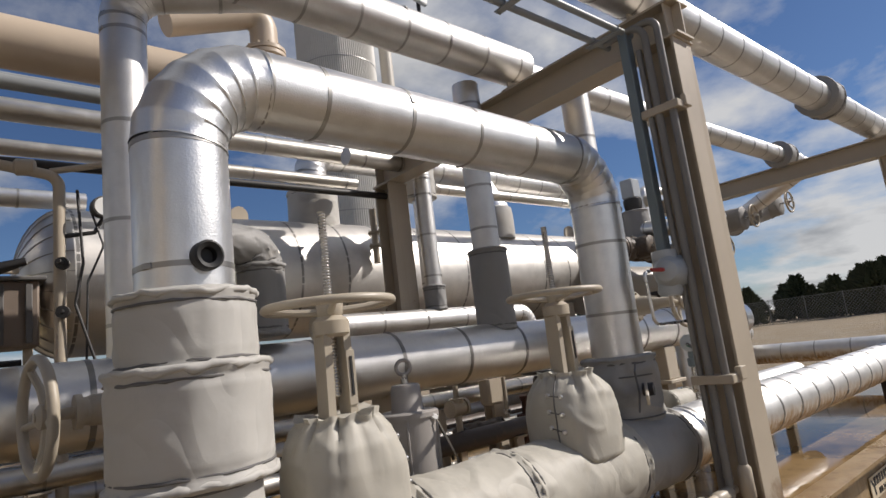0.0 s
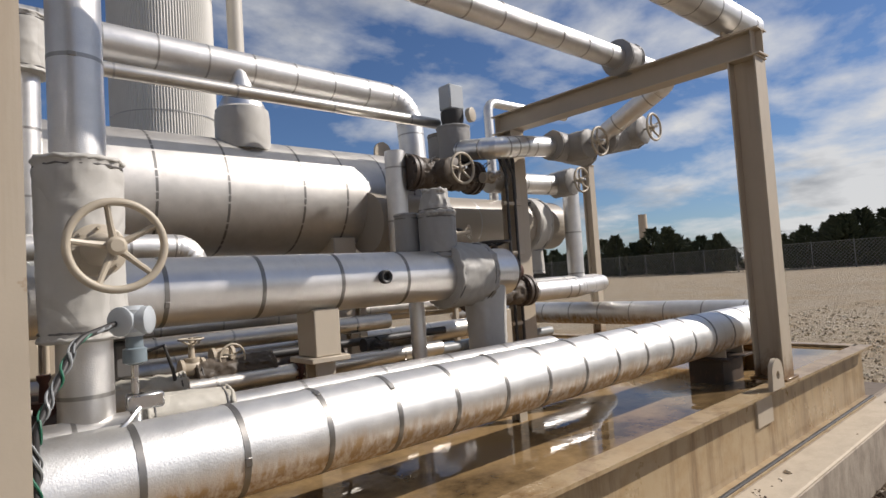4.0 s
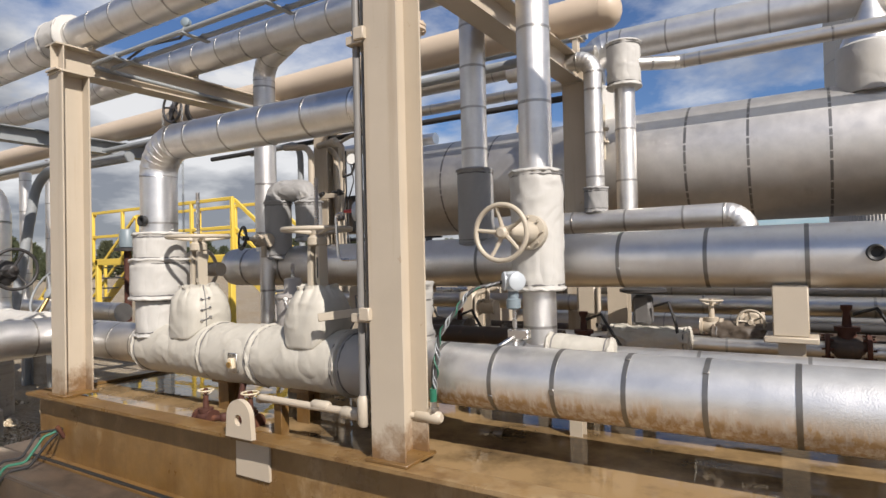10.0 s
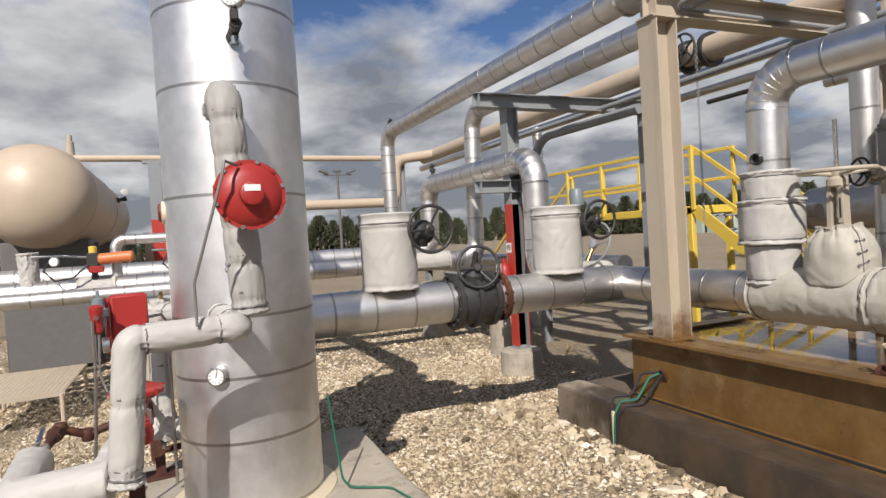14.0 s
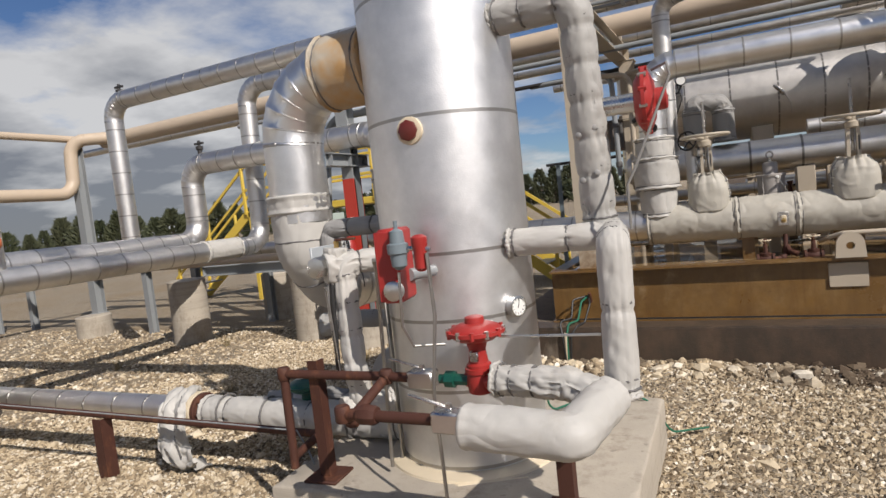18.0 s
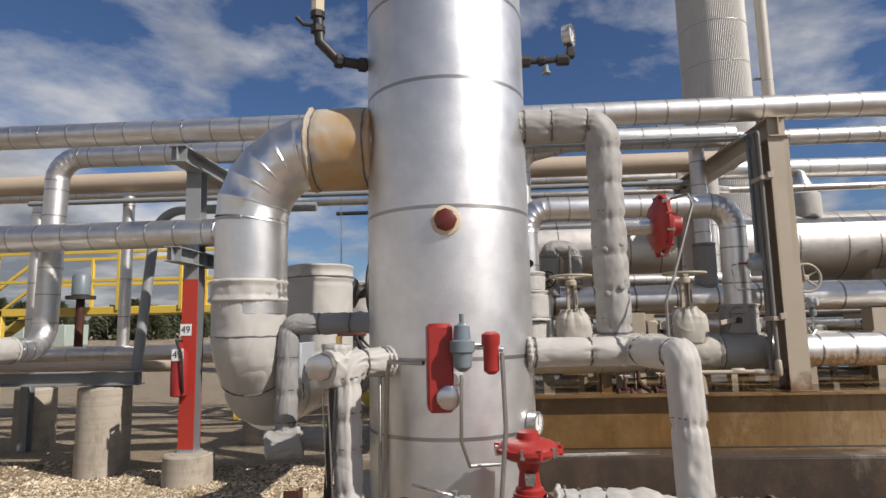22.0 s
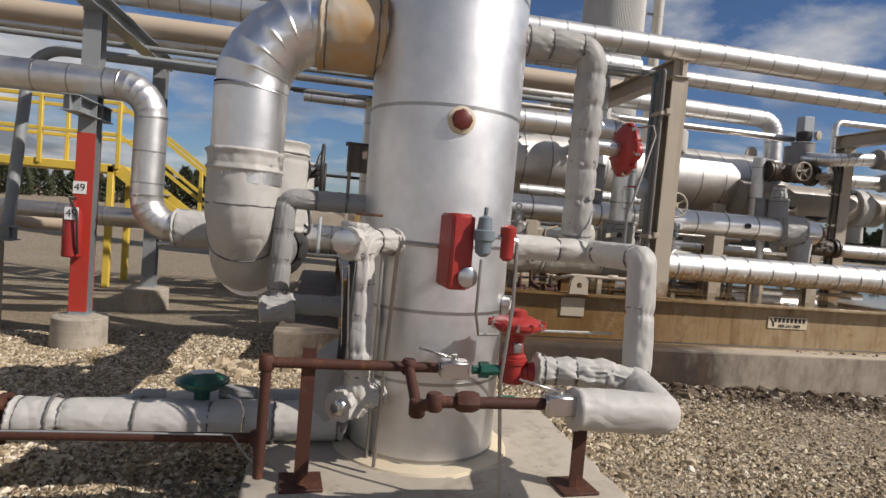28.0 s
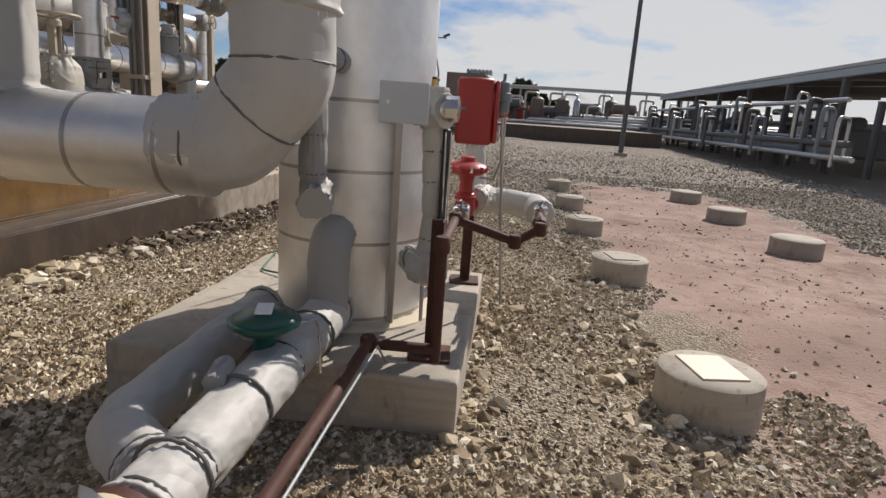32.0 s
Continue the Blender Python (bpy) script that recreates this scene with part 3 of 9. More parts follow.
def band_mesh(r, bold=False):
    """A strap round a pipe, with its buckle; bold straps are broad and dark."""
    key = (round(r, 3), bold)
    if key not in BANDS:
        w = 0.0105 if bold else 0.0075
        g = Geo().lathe((0, 0, 0), (0, 0, 1), [(-w, r - 0.001), (-w, r + 0.0012), (w, r + 0.0012), (w, r - 0.001)], 40, False)
        g.box((r + 0.001, 0, 0), (0.009, 0.030, 2 * w + 0.002), None, 0.003)
        BANDS[key] = g.mesh("band", STRAP_DARK if bold else STRAP)
    return BANDS[key]


def corner_arcs(pts, bend):
    """Splits a line of points into straights and bends: lists of (kind, points)."""
    pts = [Vector(p) for p in pts]
    out, start = [], pts[0]
    for i in range(1, len(pts) - 1):
        a, p, b = pts[i - 1], pts[i], pts[i + 1]
        d1, d2 = (p - a).normalized(), (b - p).normalized()
        ang = d1.angle(d2)
        t = min(bend * math.tan(ang / 2), (p - a).length * 0.49, (b - p).length * 0.49)
        rad = t / math.tan(ang / 2)
        p1, p2 = p - d1 * t, p + d2 * t
        c = p1 + (d2 - d1 * d1.dot(d2)).normalized() * rad
        out.append(("straight", [start, p1]))
        v = p1 - c
        arc = []
        steps = max(4, round(math.degrees(ang) / 5))
        ax = d1.cross(d2).normalized()
        for k in range(steps + 1):
            arc.append(c + Matrix.Rotation(ang * k / steps, 3, ax) @ v)
        out.append(("bend", arc))
        start = p2
    out.append(("straight", [start, pts[-1]]))
    return out


def pipe(name, label, pts, r, material, band=0.31, bend=None, offset=0.12, gores=True, category="pipe", group="", segs=26, cap=True, root=None, bold=False):
    """A run of pipe: straight sections with straps, and gored elbows."""
    root = root or thing(name, pts[0], label, category, group)
    bend = bend or r * 2.3
    for kind, line in corner_arcs(pts, bend):
        if kind == "straight":
            a, b = line
            d = (b - a)
            if d.length < 0.004:
                continue
            part("straight_section", Geo().sweep([a, b], r, segs, cap), material, root)
            if band:
                s = offset
                while s < d.length - 0.03:
                    piece("band", band_mesh(r, bold), root, aim(a + d.normalized() * s, d) @ Matrix.Rotation(random.uniform(0, 6.28), 4, "Z"))
                    s += band
        else:
            n = len(line)
            if gores and band:
                seams = line[:-1:3] + [line[-1]]
                pts_, rad = [], []
                for k, p in enumerate(seams):
                    d = (seams[min(k + 1, len(seams) - 1)] - seams[max(k - 1, 0)]).normalized()
                    for off, f in ((-0.011, 1.004), (-0.003, 1.030), (0.003, 1.030), (0.011, 1.004)):
                        if 0 < k < len(seams) - 1 or (k == 0) == (off > 0):
                            pts_.append(p + d * off)
                            rad.append(r * f)
                part("elbow", Geo().sweep(pts_, rad, segs, False), material, root, "gored sheet elbow", 24)
            else:
                part("elbow", Geo().sweep(line, r * 1.004, segs, False), material, root)
            if band:
                for k in (0, n - 1):
                    d = line[1] - line[0] if k == 0 else line[-1] - line[-2]
                    piece("band", band_mesh(r, bold), root, aim(line[k], d))
    return root


def wrinkled(pts, r, seed, quilt=0.0, amount=0.10, segs=56, step=0.013, cinch=True, bend=None, taper=None, shape=None, pleat=0.055, depth=0.12, foot=1.0):
    """A fitted cloth sleeve along a line: creases, a lapped seam, quilting and gathered ends."""
    line = []
    for kind, pl in corner_arcs(pts, bend or r * 1.5):
        if kind == "straight":
            long = (pl[1] - pl[0]).length
            n = max(2, int(long / step))
            cuts = sorted({round(k / n, 5) for k in range(n + 1)} | {round(min(0.5, e / long), 5) for e in (0.004, 0.010)} | {round(max(0.5, 1 - e / long), 5) for e in (0.004, 0.010)})
            line += [pl[0].lerp(pl[1], k) for k in cuts]
        else:
            line += pl[1:-1]
    length = [0.0]
    for a, b in zip(line, line[1:]):
        length.append(length[-1] + (b - a).length)
    total = length[-1]
    u, rings = None, []
    off = Vector((seed * 7.13, seed * 3.7, seed * 1.9))
    lap = (seed * 2.39) % 6.28
    tight = min(1.6, 0.17 / r)
    for i, p in enumerate(line):
        d = (line[min(i + 1, len(line) - 1)] - line[max(i - 1, 0)]).normalized()
        u = d.orthogonal().normalized() if u is None else (u - d * u.dot(d)).normalized()
        w = d.cross(u)
        s = length[i]
        edge = min(s, total - s)
        base = r
        if taper:
            base *= taper[0] + (taper[1] - taper[0]) * s / max(total, 1e-6)
        if shape:
            for (s0, f0), (s1, f1) in zip(shape, shape[1:]):
                if s0 <= s / total <= s1:
                    base *= f0 + (f1 - f0) * (s / total - s0) / (s1 - s0)
                    break
        gather = 0.0
        if cinch:
            base *= 0.95 + 0.05 * min(1.0, edge / 0.010) + 0.022 * math.exp(-((edge - 0.012) / 0.008) ** 2) - 0.03 * math.exp(-((edge - 0.034) / 0.010) ** 2)
            gather = max(foot * math.exp(-s / pleat), math.exp(-(total - s) / pleat))
        ring = []
        for k in range(segs):
            a = 2 * math.pi * k / segs
            o = u * math.cos(a) + w * math.sin(a)
            q = Vector((math.cos(a) * 1.0, math.sin(a) * 1.0, s * 3.2 * tight)) + off
            f = noise.noise(q) * (0.14 if quilt else 0.32) + noise.noise(q * 2.3) * (0.03 if quilt else 0.08)
            # a few sharp creases, slanting across the cloth
            g = noise.noise(Vector((math.cos(a) * 1.5 + s * 2.2, math.sin(a) * 1.5 - s * 1.7, s * 4.6 * tight)) + off * 1.7)
            f += (0.16 if quilt else 0.32) * max(0.0, 1.0 - 4.5 * abs(g)) ** 1.5
            h = noise.noise(Vector((math.cos(a) * 2.6 - s * 3.1, math.sin(a) * 2.6 + s * 2.6, s * 6.5 * tight)) + off * 2.3)
            f -= (0.22 if quilt else 0.20) * max(0.0, 1.0 - 9.0 * abs(h)) ** 1.2
            fold = noise.noise(Vector((math.cos(a) * 3.9, math.sin(a) * 3.9, s * 2.2)) + off)
            rr = base * (1 + amount * f + depth * gather * (0.28 - abs(fold)))
            rr += 0.004 * (1.0 if 0.0 < (a - lap) % 6.28 < 0.34 else 0.0)
            if quilt:
                dip = math.exp(-((((s + quilt / 2) % quilt) - quilt / 2) / 0.010) ** 2)
                tuft = math.exp(-((((s % quilt) - quilt / 2) / 0.02) ** 2)) * max(0.0, math.cos(a * 2 + seed)) ** 8
                near = math.exp(-((((s + quilt / 2) % quilt) - quilt / 2) / 0.035) ** 2)
                rr -= r * (0.12 * dip * (0.75 + 0.25 * math.cos(a * 3 + seed)) + 0.10 * tuft + 0.26 * near * abs(fold))
            ring.append(p + o * rr)
        rings.append(ring)
    return Geo().grid(rings)


def resample(line, step):
    out = [line[0]]
    for a, b in zip(line, line[1:]):
        n = max(1, round((b - a).length / step))
        out += [a.lerp(b, (k + 1) / n) for k in range(n)]
    return out


def text_geo(words, size, at, right, up, name):
    """Raised letters from the built-in font, as a mesh."""
    cu = bpy.data.curves.new(name, "FONT")
    cu.body, cu.size, cu.align_x, cu.align_y, cu.extrude = words, size, "CENTER", "CENTER", 0.0015
    tmp = bpy.data.objects.new(name, cu)
    me = bpy.data.meshes.new_from_object(tmp)
    r, u = Vector(right).normalized(), Vector(up).normalized()
    nrm = r.cross(u)
    g = Geo()
    g.add([Vector(at) + r * v.co.x + u * v.co.y + nrm * v.co.z for v in me.vertices], [list(p.vertices) for p in me.polygons])
    bpy.data.objects.remove(tmp)
    bpy.data.curves.remove(cu)
    bpy.data.meshes.remove(me)
    return g


def hem_geo(p, d, r, seed, tube):
    """A rolled, puckered edge round the end of a cloth cover."""
    p, d = Vector(p), Vector(d).normalized()
    u = d.orthogonal().normalized()
    w = d.cross(u)
    line = []
    for k in range(61):
        a = 2 * math.pi * (k % 60) / 60
        q = Vector((math.cos(a) * 2.6, math.sin(a) * 2.6, seed))
        line.append(p + (u * math.cos(a) + w * math.sin(a)) * (r * (1 + 0.03 * noise.noise(q))) + d * (tube * 1.1 * noise.noise(q * 1.9)))
    rad = [tube * (1 + 0.7 * noise.noise(Vector((math.cos(k * 0.10472) * 7, math.sin(k * 0.10472) * 7, seed)))) for k in range(61)]
    return Geo().sweep(line, rad, 7, False)


def sleeve(name, label, pts, r, material, seed, category="insulation", quilt=0.0, amount=0.10, ties=0, group="", hem=0.008, **more):
    root = thing(name, pts[0], label, category, group)
    part("padding", wrinkled(pts, r, seed, quilt, amount, **more), material, root, angle=70)
    first, last = more.get("taper") or (1.0, 1.0)
    if hem:
        for p, q, f in ((pts[0], pts[1], first), (pts[-1], pts[-2], last)):
            d = (Vector(q) - Vector(p)).normalized()
            part("hem", hem_geo(Vector(p) + d * 0.012, d, r * f * 1.0, seed, hem), material, root, angle=70)
    run, cord = [], 0.0042
    for a, b in zip(pts, pts[1:]):
        a, b = Vector(a), Vector(b)
        run.append((a, b, (b - a).length))
    if hem and run[0][2] > 0.10 and r > 0.05:
        for (a, b, n), f, p in ((run[0], first, 0), (run[-1], last, 1)):
            d = (b - a) / n
            at = a + d * 0.036 if p == 0 else b - d * 0.036
            part("seam_cord", hem_geo(at, d, r * f * 0.985, seed + p, cord), GREY_DARK, root)
    if quilt:
        s0 = 0.0
        for a, b, n in run:
            k = math.ceil((s0 + 0.02) / quilt)
            while k * quilt < s0 + n - 0.05:
                s = k * quilt - s0
                if s > 0.05:
                    part("tie_cord", hem_geo(a.lerp(b, s / n), b - a, r * 0.90, seed + k, cord), GREY_DARK, root)
                k += 1
            s0 += n
    if ties and len(pts) == 2:
        a, b = Vector(pts[0]), Vector(pts[1])
        for k in range(ties):
            p = a.lerp(b, (k + 0.5) / ties)
            part("tie_cord", Geo().torus(p, b - a, r * 1.03, 0.004, 28, 6), GREY_DARK, root)
    return root


def wheel(parent, at, axis, big, material, spokes=5, rim=None, name="handwheel", dish=0.03):
    """Rim, spokes and hub of a valve handwheel."""
    o, d = Vector(at), Vector(axis).normalized()
    rim = rim or big * 0.085
    g = Geo().torus(o, d, big - rim, rim, 40, 10)
    u = d.orthogonal().normalized()
    w = d.cross(u)
    for k in range(spokes):
        a = 2 * math.pi * k / spokes + 0.35
        out = u * math.cos(a) + w * math.sin(a)
        g.sweep([o - d * dish + out * big * 0.05, o - d * dish * 0.7 + out * big * 0.5, o + out * (big - rim)], [rim * 1.05, rim * 0.8, rim * 0.75], 8)
    g.lathe(o - d * (dish + 0.02), d, [(0, big * 0.17), (0.012, big * 0.2), (0.045, big * 0.2), (0.055, big * 0.13)], 14)
    return part(name, g, material, parent)


def i_shape(width, depth, flange=0.012, web=0.009):
    w, h, t, s = width / 2, depth / 2, flange, web / 2
    return [(-w, -h), (w, -h), (w, -h + t), (s, -h + t), (s, h - t), (w, h - t), (w, h), (-w, h), (-w, h - t), (-s, h - t), (-s, -h + t), (-w, -h + t)]


def flange_part(name, parent, material, at, axis, r, thick=0.035, bolts=10):
    """A flange disc with each of its bolts."""
    o, d = Vector(at), Vector(axis).normalized()
    disc = part(name, Geo().lathe(o, d, [(0, r - 0.004), (0.003, r), (thick - 0.003, r), (thick, r - 0.004)], 32), material, parent)
    u = d.orthogonal().normalized()
    w = d.cross(u)
    key = ("bolt", round(r, 3), round(thick, 3), material.name)
    if key not in BANDS:
        BANDS[key] = Geo().lathe((0, 0, -0.018), (0, 0, 1), [(0, r * 0.075), (0.016, r * 0.075), (0.017, r * 0.05), (thick + 0.019, r * 0.05), (thick + 0.020, r * 0.075), (thick + 0.036, r * 0.075)], 6).mesh("bolt", material)
    for k in range(bolts):
        a = 2 * math.pi * k / bolts
        piece("bolt", BANDS[key], disc, aim(o + (u * math.cos(a) + w * math.sin(a)) * r * 0.84, d))
    return disc


def ground_z(x, y):
    """The lie of the land: a slight fall towards the skid and to the far side of the pipe rack."""
    z = -0.13 - 0.07 * min(max(-y - 2.45, 0.0), 1.2) - 0.032 * min(max(y + 2.3, 0.0), 3.6) - 0.035 * min(max(x - 1.0, 0.0), 4.0) - 0.035 * min(max(-x - 1.0, 0.0), 4.0)
    far = max(0.0, math.hypot(x, y) - 14.0)
    return z + 0.012 * min(far, 60.0)

# ---- ground ----
steps = [0.0]
while steps[-1] < 2200:
    steps.append(steps[-1] + max(0.35, steps[-1] * 0.06))
axis_pts = [-s for s in reversed(steps[1:])] + steps
gg = Geo()
n_ax = len(axis_pts)
gg.add([(x, y, ground_z(x, y) + 0.012 * noise.noise(Vector((x * 0.9, y * 0.9, 0)))) for y in axis_pts for x in axis_pts],
       [(j * n_ax + i, j * n_ax + i + 1, (j + 1) * n_ax + i + 1, (j + 1) * n_ax + i) for j in range(n_ax - 1) for i in range(n_ax - 1)])
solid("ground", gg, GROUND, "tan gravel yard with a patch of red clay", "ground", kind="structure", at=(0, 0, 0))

# ---- concrete foundation and skid ----
CURB_Z, RIM_Z, WATER_Z = 0.06, 0.555, 0.531
found = thing("concrete_foundation", (-1.1, 0.96, -0.5), "water-stained concrete foundation slab under the pipe skid", "foundation")
part("front_kerb", Geo().box((4.65, 1.10, -0.24), (11.5, 0.30, 0.6), None, 0.02), KERB, found)
part("kerb_cap", Geo().box((4.65, 1.08, CURB_Z - 0.018), (11.5, 0.25, 0.044), None, 0.015), KERB_TOP, found, "paler concrete kerb top with a dark seep stain")
part("slab", Geo().box((4.65, 4.13, -0.245), (11.5, 5.75, 0.58), None, 0.02), DARK_CONCRETE, found, "dark concrete slab")

skid = thing("equipment_skid", (-0.5, 1.2, CURB_Z), "tan steel equipment skid with rust-streaked sides holding brown water", "skid")
zc = (RIM_Z + CURB_Z) / 2
hh = (RIM_Z - CURB_Z) / 2


def rim_profile(out):
    w = [(0.0, -hh), (out * 0.10, -hh), (out * 0.10, -hh + 0.016), (out * 0.012, -hh + 0.016), (out * 0.012, hh - 0.02), (out * 0.11, hh - 0.02), (out * 0.11, hh), (-out * 0.03, hh), (-out * 0.03, hh - 0.02), (0.0, hh - 0.02)]
    return w if out > 0 else w[::-1]


part("front_rail", Geo().prism(rim_profile(1), (-0.5, 1.31, zc), (9.55, 1.31, zc), (0, 0, 1)), SKID, skid)
part("rear_rail", Geo().prism(rim_profile(-1), (-0.5, 6.2, zc), (9.55, 6.2, zc), (0, 0, 1)), SKID, skid)
part("end_rail", Geo().prism(rim_profile(-1), (-0.4, 1.31, zc), (-0.4, 6.2, zc), (0, 0, 1)), SKID, skid)
part("end_rail", Geo().prism(rim_profile(1), (9.45, 1.31, zc), (9.45, 6.2, zc), (0, 0, 1)), SKID, skid)
part("deck_plate", Geo().box((4.52, 3.75, RIM_Z - 0.075), (9.8, 4.86, 0.02), None, 0.003), SKID, skid)
part("base_gasket", Geo().box((4.52, 1.235, CURB_Z + 0.012), (10.0, 0.03, 0.03), None, 0.008), RUBBER, skid, "black mastic strip along the skid foot")
for lx in (1.95, 7.13):
    lug = Geo()
    prof = [(0.095 * math.cos(a), 0.14 + 0.095 * math.sin(a)) for a in (math.pi * k / 14 for k in range(15))]
    hole = [(0.03 * math.cos(2 * math.pi * k / 16), 0.125 + 0.03 * math.sin(2 * math.pi * k / 16)) for k in range(16)]
    outer = [(0.105, 0.03), *[(x, z) for x, z in prof], (-0.105, 0.03)]
    bm = bmesh.new()
    for y in (1.185, 1.215):
        ov = [bm.verts.new((lx + x, y, RIM_Z - 0.03 + z)) for x, z in outer]
        hv = [bm.verts.new((lx + x, y, RIM_Z - 0.03 + z)) for x, z in hole]
        es = [bm.edges.new((ov[i], ov[(i + 1) % len(ov)])) for i in range(len(ov))] + [bm.edges.new((hv[i], hv[(i + 1) % 16])) for i in range(16)]
        bmesh.ops.triangle_fill(bm, use_beauty=True, edges=es)
    bm.verts.ensure_lookup_table()
    k = len(outer) + 16
    for i in range(len(outer)):
        j = (i + 1) % len(outer)
        bm.faces.new((bm.verts[i], bm.verts[j], bm.verts[k + j], bm.verts[k + i]))
    for i in range(16):
        j = (i + 1) % 16
        a = len(outer)
        bm.faces.new((bm.verts[a + i], bm.verts[k + a + i], bm.verts[k + a + j], bm.verts[a + j]))
    bm.normal_update()
    bmesh.ops.recalc_face_normals(bm, faces=bm.faces)
    bm.verts.index_update()
    lug.add([v.co for v in bm.verts], [[v.index for v in q.verts] for q in bm.faces])
    bm.free()
    part("lifting_lug", lug, TAN, skid, "rounded tan lifting plate with a hole")
    part("lug_backing", Geo().box((lx - 0.01, 1.292, 0.405), (0.27, 0.022, 0.20), None, 0.004), TAN, skid, "pale backing plate welded to the rail")

water = Geo()
water.add([(-0.41, 1.325, WATER_Z), (9.46, 1.325, WATER_Z), (9.46, 6.19, WATER_Z), (-0.41, 6.19, WATER_Z)], [(0, 1, 2, 3)])
solid("water", water, WATER, "shallow brown rain water standing in the skid", "water", kind="structure", at=(0, 0, WATER_Z))


def column(x, y, z0, z1, mat=TAN, label="tan painted steel column with a rusty foot on the skid", width=0.19, depth=0.20, name="steel_column", group="skid columns"):
    c = thing(name, (x, y, z0), label, "column", group)
    part("shaft", Geo().prism(i_shape(width, depth), (x, y, z0 + 0.015), (x, y, z1), (0, 1, 0)), COLUMN_TAN if mat is TAN else mat, c)
    part("foot_plate", Geo().box((x, y, z0 + 0.008), (width + 0.05, depth + 0.05, 0.016), None, 0.003), SKID if mat is TAN else mat, c)
    part("head_plate", Geo().box((x, y, z1 + 0.006), (width + 0.02, depth + 0.02, 0.012), None, 0.003), mat, c)
    return c


def beam(a, b, mat=TAN, label="tan painted steel beam carrying the pipes", width=0.17, depth=0.17, name="steel_beam", group="skid beams"):
    ob = thing(name, a, label, "beam", group)
    part("rolled_section", Geo().prism(i_shape(width, depth), a, b, (0, 0, 1)), mat, ob)
    for p, q in ((Vector(a), Vector(b)), (Vector(b), Vector(a))):
        d = (q - p).normalized()
        part("end_stiffener", Geo().prism([(-width / 2 + 0.004, -depth / 2 + 0.013), (width / 2 - 0.004, -depth / 2 + 0.013), (width / 2 - 0.004, depth / 2 - 0.013), (-width / 2 + 0.004, depth / 2 - 0.013)], p + d * 0.05, p + d * 0.06, (0, 0, 1)), mat, ob)
    return ob


COL_TOP = 2.93
for x, y in ((-0.11, 1.35), (2.91, 1.35), (7.52, 1.35), (2.94, 3.93), (7.52, 3.75)):
    column(x, y, RIM_Z, COL_TOP)
column(0.05, 3.95, RIM_Z, COL_TOP)
column(9.40, 4.1, RIM_Z, 2.78, width=0.11, depth=0.12)
bz = COL_TOP + 0.114
for ends in (((-0.11, 1.22, bz), (-0.02, 4.2, bz)), ((2.91, 1.22, bz), (2.93, 4.05, bz)), ((7.52, 1.22, bz), (7.54, 3.95, bz))):
    beam(*ends, depth=0.20)

# ---- pipe rack over the skid ----
PIPE_A_Z, PIPE_B_Z = 3.31, 3.32
pipe("overhead_pipe", "long insulated pipe clad in banded aluminium over the frame", [(7.95, 1.47, PIPE_A_Z), (-6.79, 1.51, PIPE_A_Z), (-6.79, 1.51, 1.1)], 0.125, ALU, 0.31)
pipe("overhead_pipe", "long insulated pipe clad in banded aluminium over the frame", [(3.0, 2.40, PIPE_B_Z), (-4.99, 2.30, PIPE_B_Z), (-4.99, 2.24, 1.05), (-4.99, -10, 1.05)], 0.128, ALU, 0.31)
pipe("overhead_pipe", "narrower insulated pipe carried on over the frame", [(8.0, 2.36, 3.27), (3.0, 2.40, 3.28)], 0.095, ALU, 0.33)
sleeve("flange_cover", "grey padded cover round a pipe flange", [(5.86, 1.47, PIPE_A_Z), (6.10, 1.47, PIPE_A_Z)], 0.17, BLANKET_GREY, 3)
sleeve("flange_cover", "grey padded cover round a pipe flange", [(7.40, 2.36, 3.27), (7.62, 2.36, 3.27)], 0.15, BLANKET_GREY, 4)
sleeve("flange_cover", "pale padded cover tied over a pipe joint", [(-0.56, 1.48, PIPE_A_Z), (-0.28, 1.48, PIPE_A_Z)], 0.165, BLANKET, 5)
pipe("header_pipe", "thick tan painted pipe with a rounded cap resting on the beams", [(3.35, 3.35, 3.28), (-9.75, 3.45, 3.28)], 0.135, TAN_PIPE, 0)
part("rounded_cap", Geo().lathe((3.35, 3.35, 3.28), (1, 0, 0), [(0, 0.135), (0.06, 0.128), (0.10, 0.10), (0.125, 0.05), (0.13, 0.0)], 28), TAN_PIPE, bpy.data.objects["header_pipe"])
hn = thing("header_nozzle", (1.62, 3.38, 3.40), "tan flanged nozzle standing on the thick pipe", "nozzle")
part("neck", Geo().lathe((1.62, 3.38, 3.36), (0, 0, 1), [(0, 0.08), (0.18, 0.08)], 18), TAN_PIPE, hn)
flange_part("flange", hn, TAN_PIPE, (1.62, 3.38, 3.52), (0, 0, 1), 0.135, 0.03, 10)
flange_part("flange", hn, TAN_PIPE, (1.62, 3.38, 3.556), (0, 0, 1), 0.135, 0.03, 10)
part("reducer", Geo().sweep([p for k, l in corner_arcs([(1.62, 3.38, 3.58), (1.62, 3.38, 3.86), (1.0, 3.38, 3.62)], 0.14) for p in l], 0.09, 16), TAN_PIPE, hn)
pipe("rack_pipe", "narrow grey pipe running along the rack", [(2.9, 3.15, 2.96), (-6.0, 3.15, 2.96)], 0.035, GALV, 0)
pipe("rack_pipe", "bare aluminium clad pipe running along the rack", [(3.0, 4.3, 3.31), (-12.0, 4.3, 3.31)], 0.075, ALU_OLD, 0.9)
pipe("rack_pipe", "bare aluminium clad pipe running along the rack", [(3.0, 4.55, 3.15), (-3.0, 4.55, 3.15)], 0.055, ALU_OLD, 0.9)
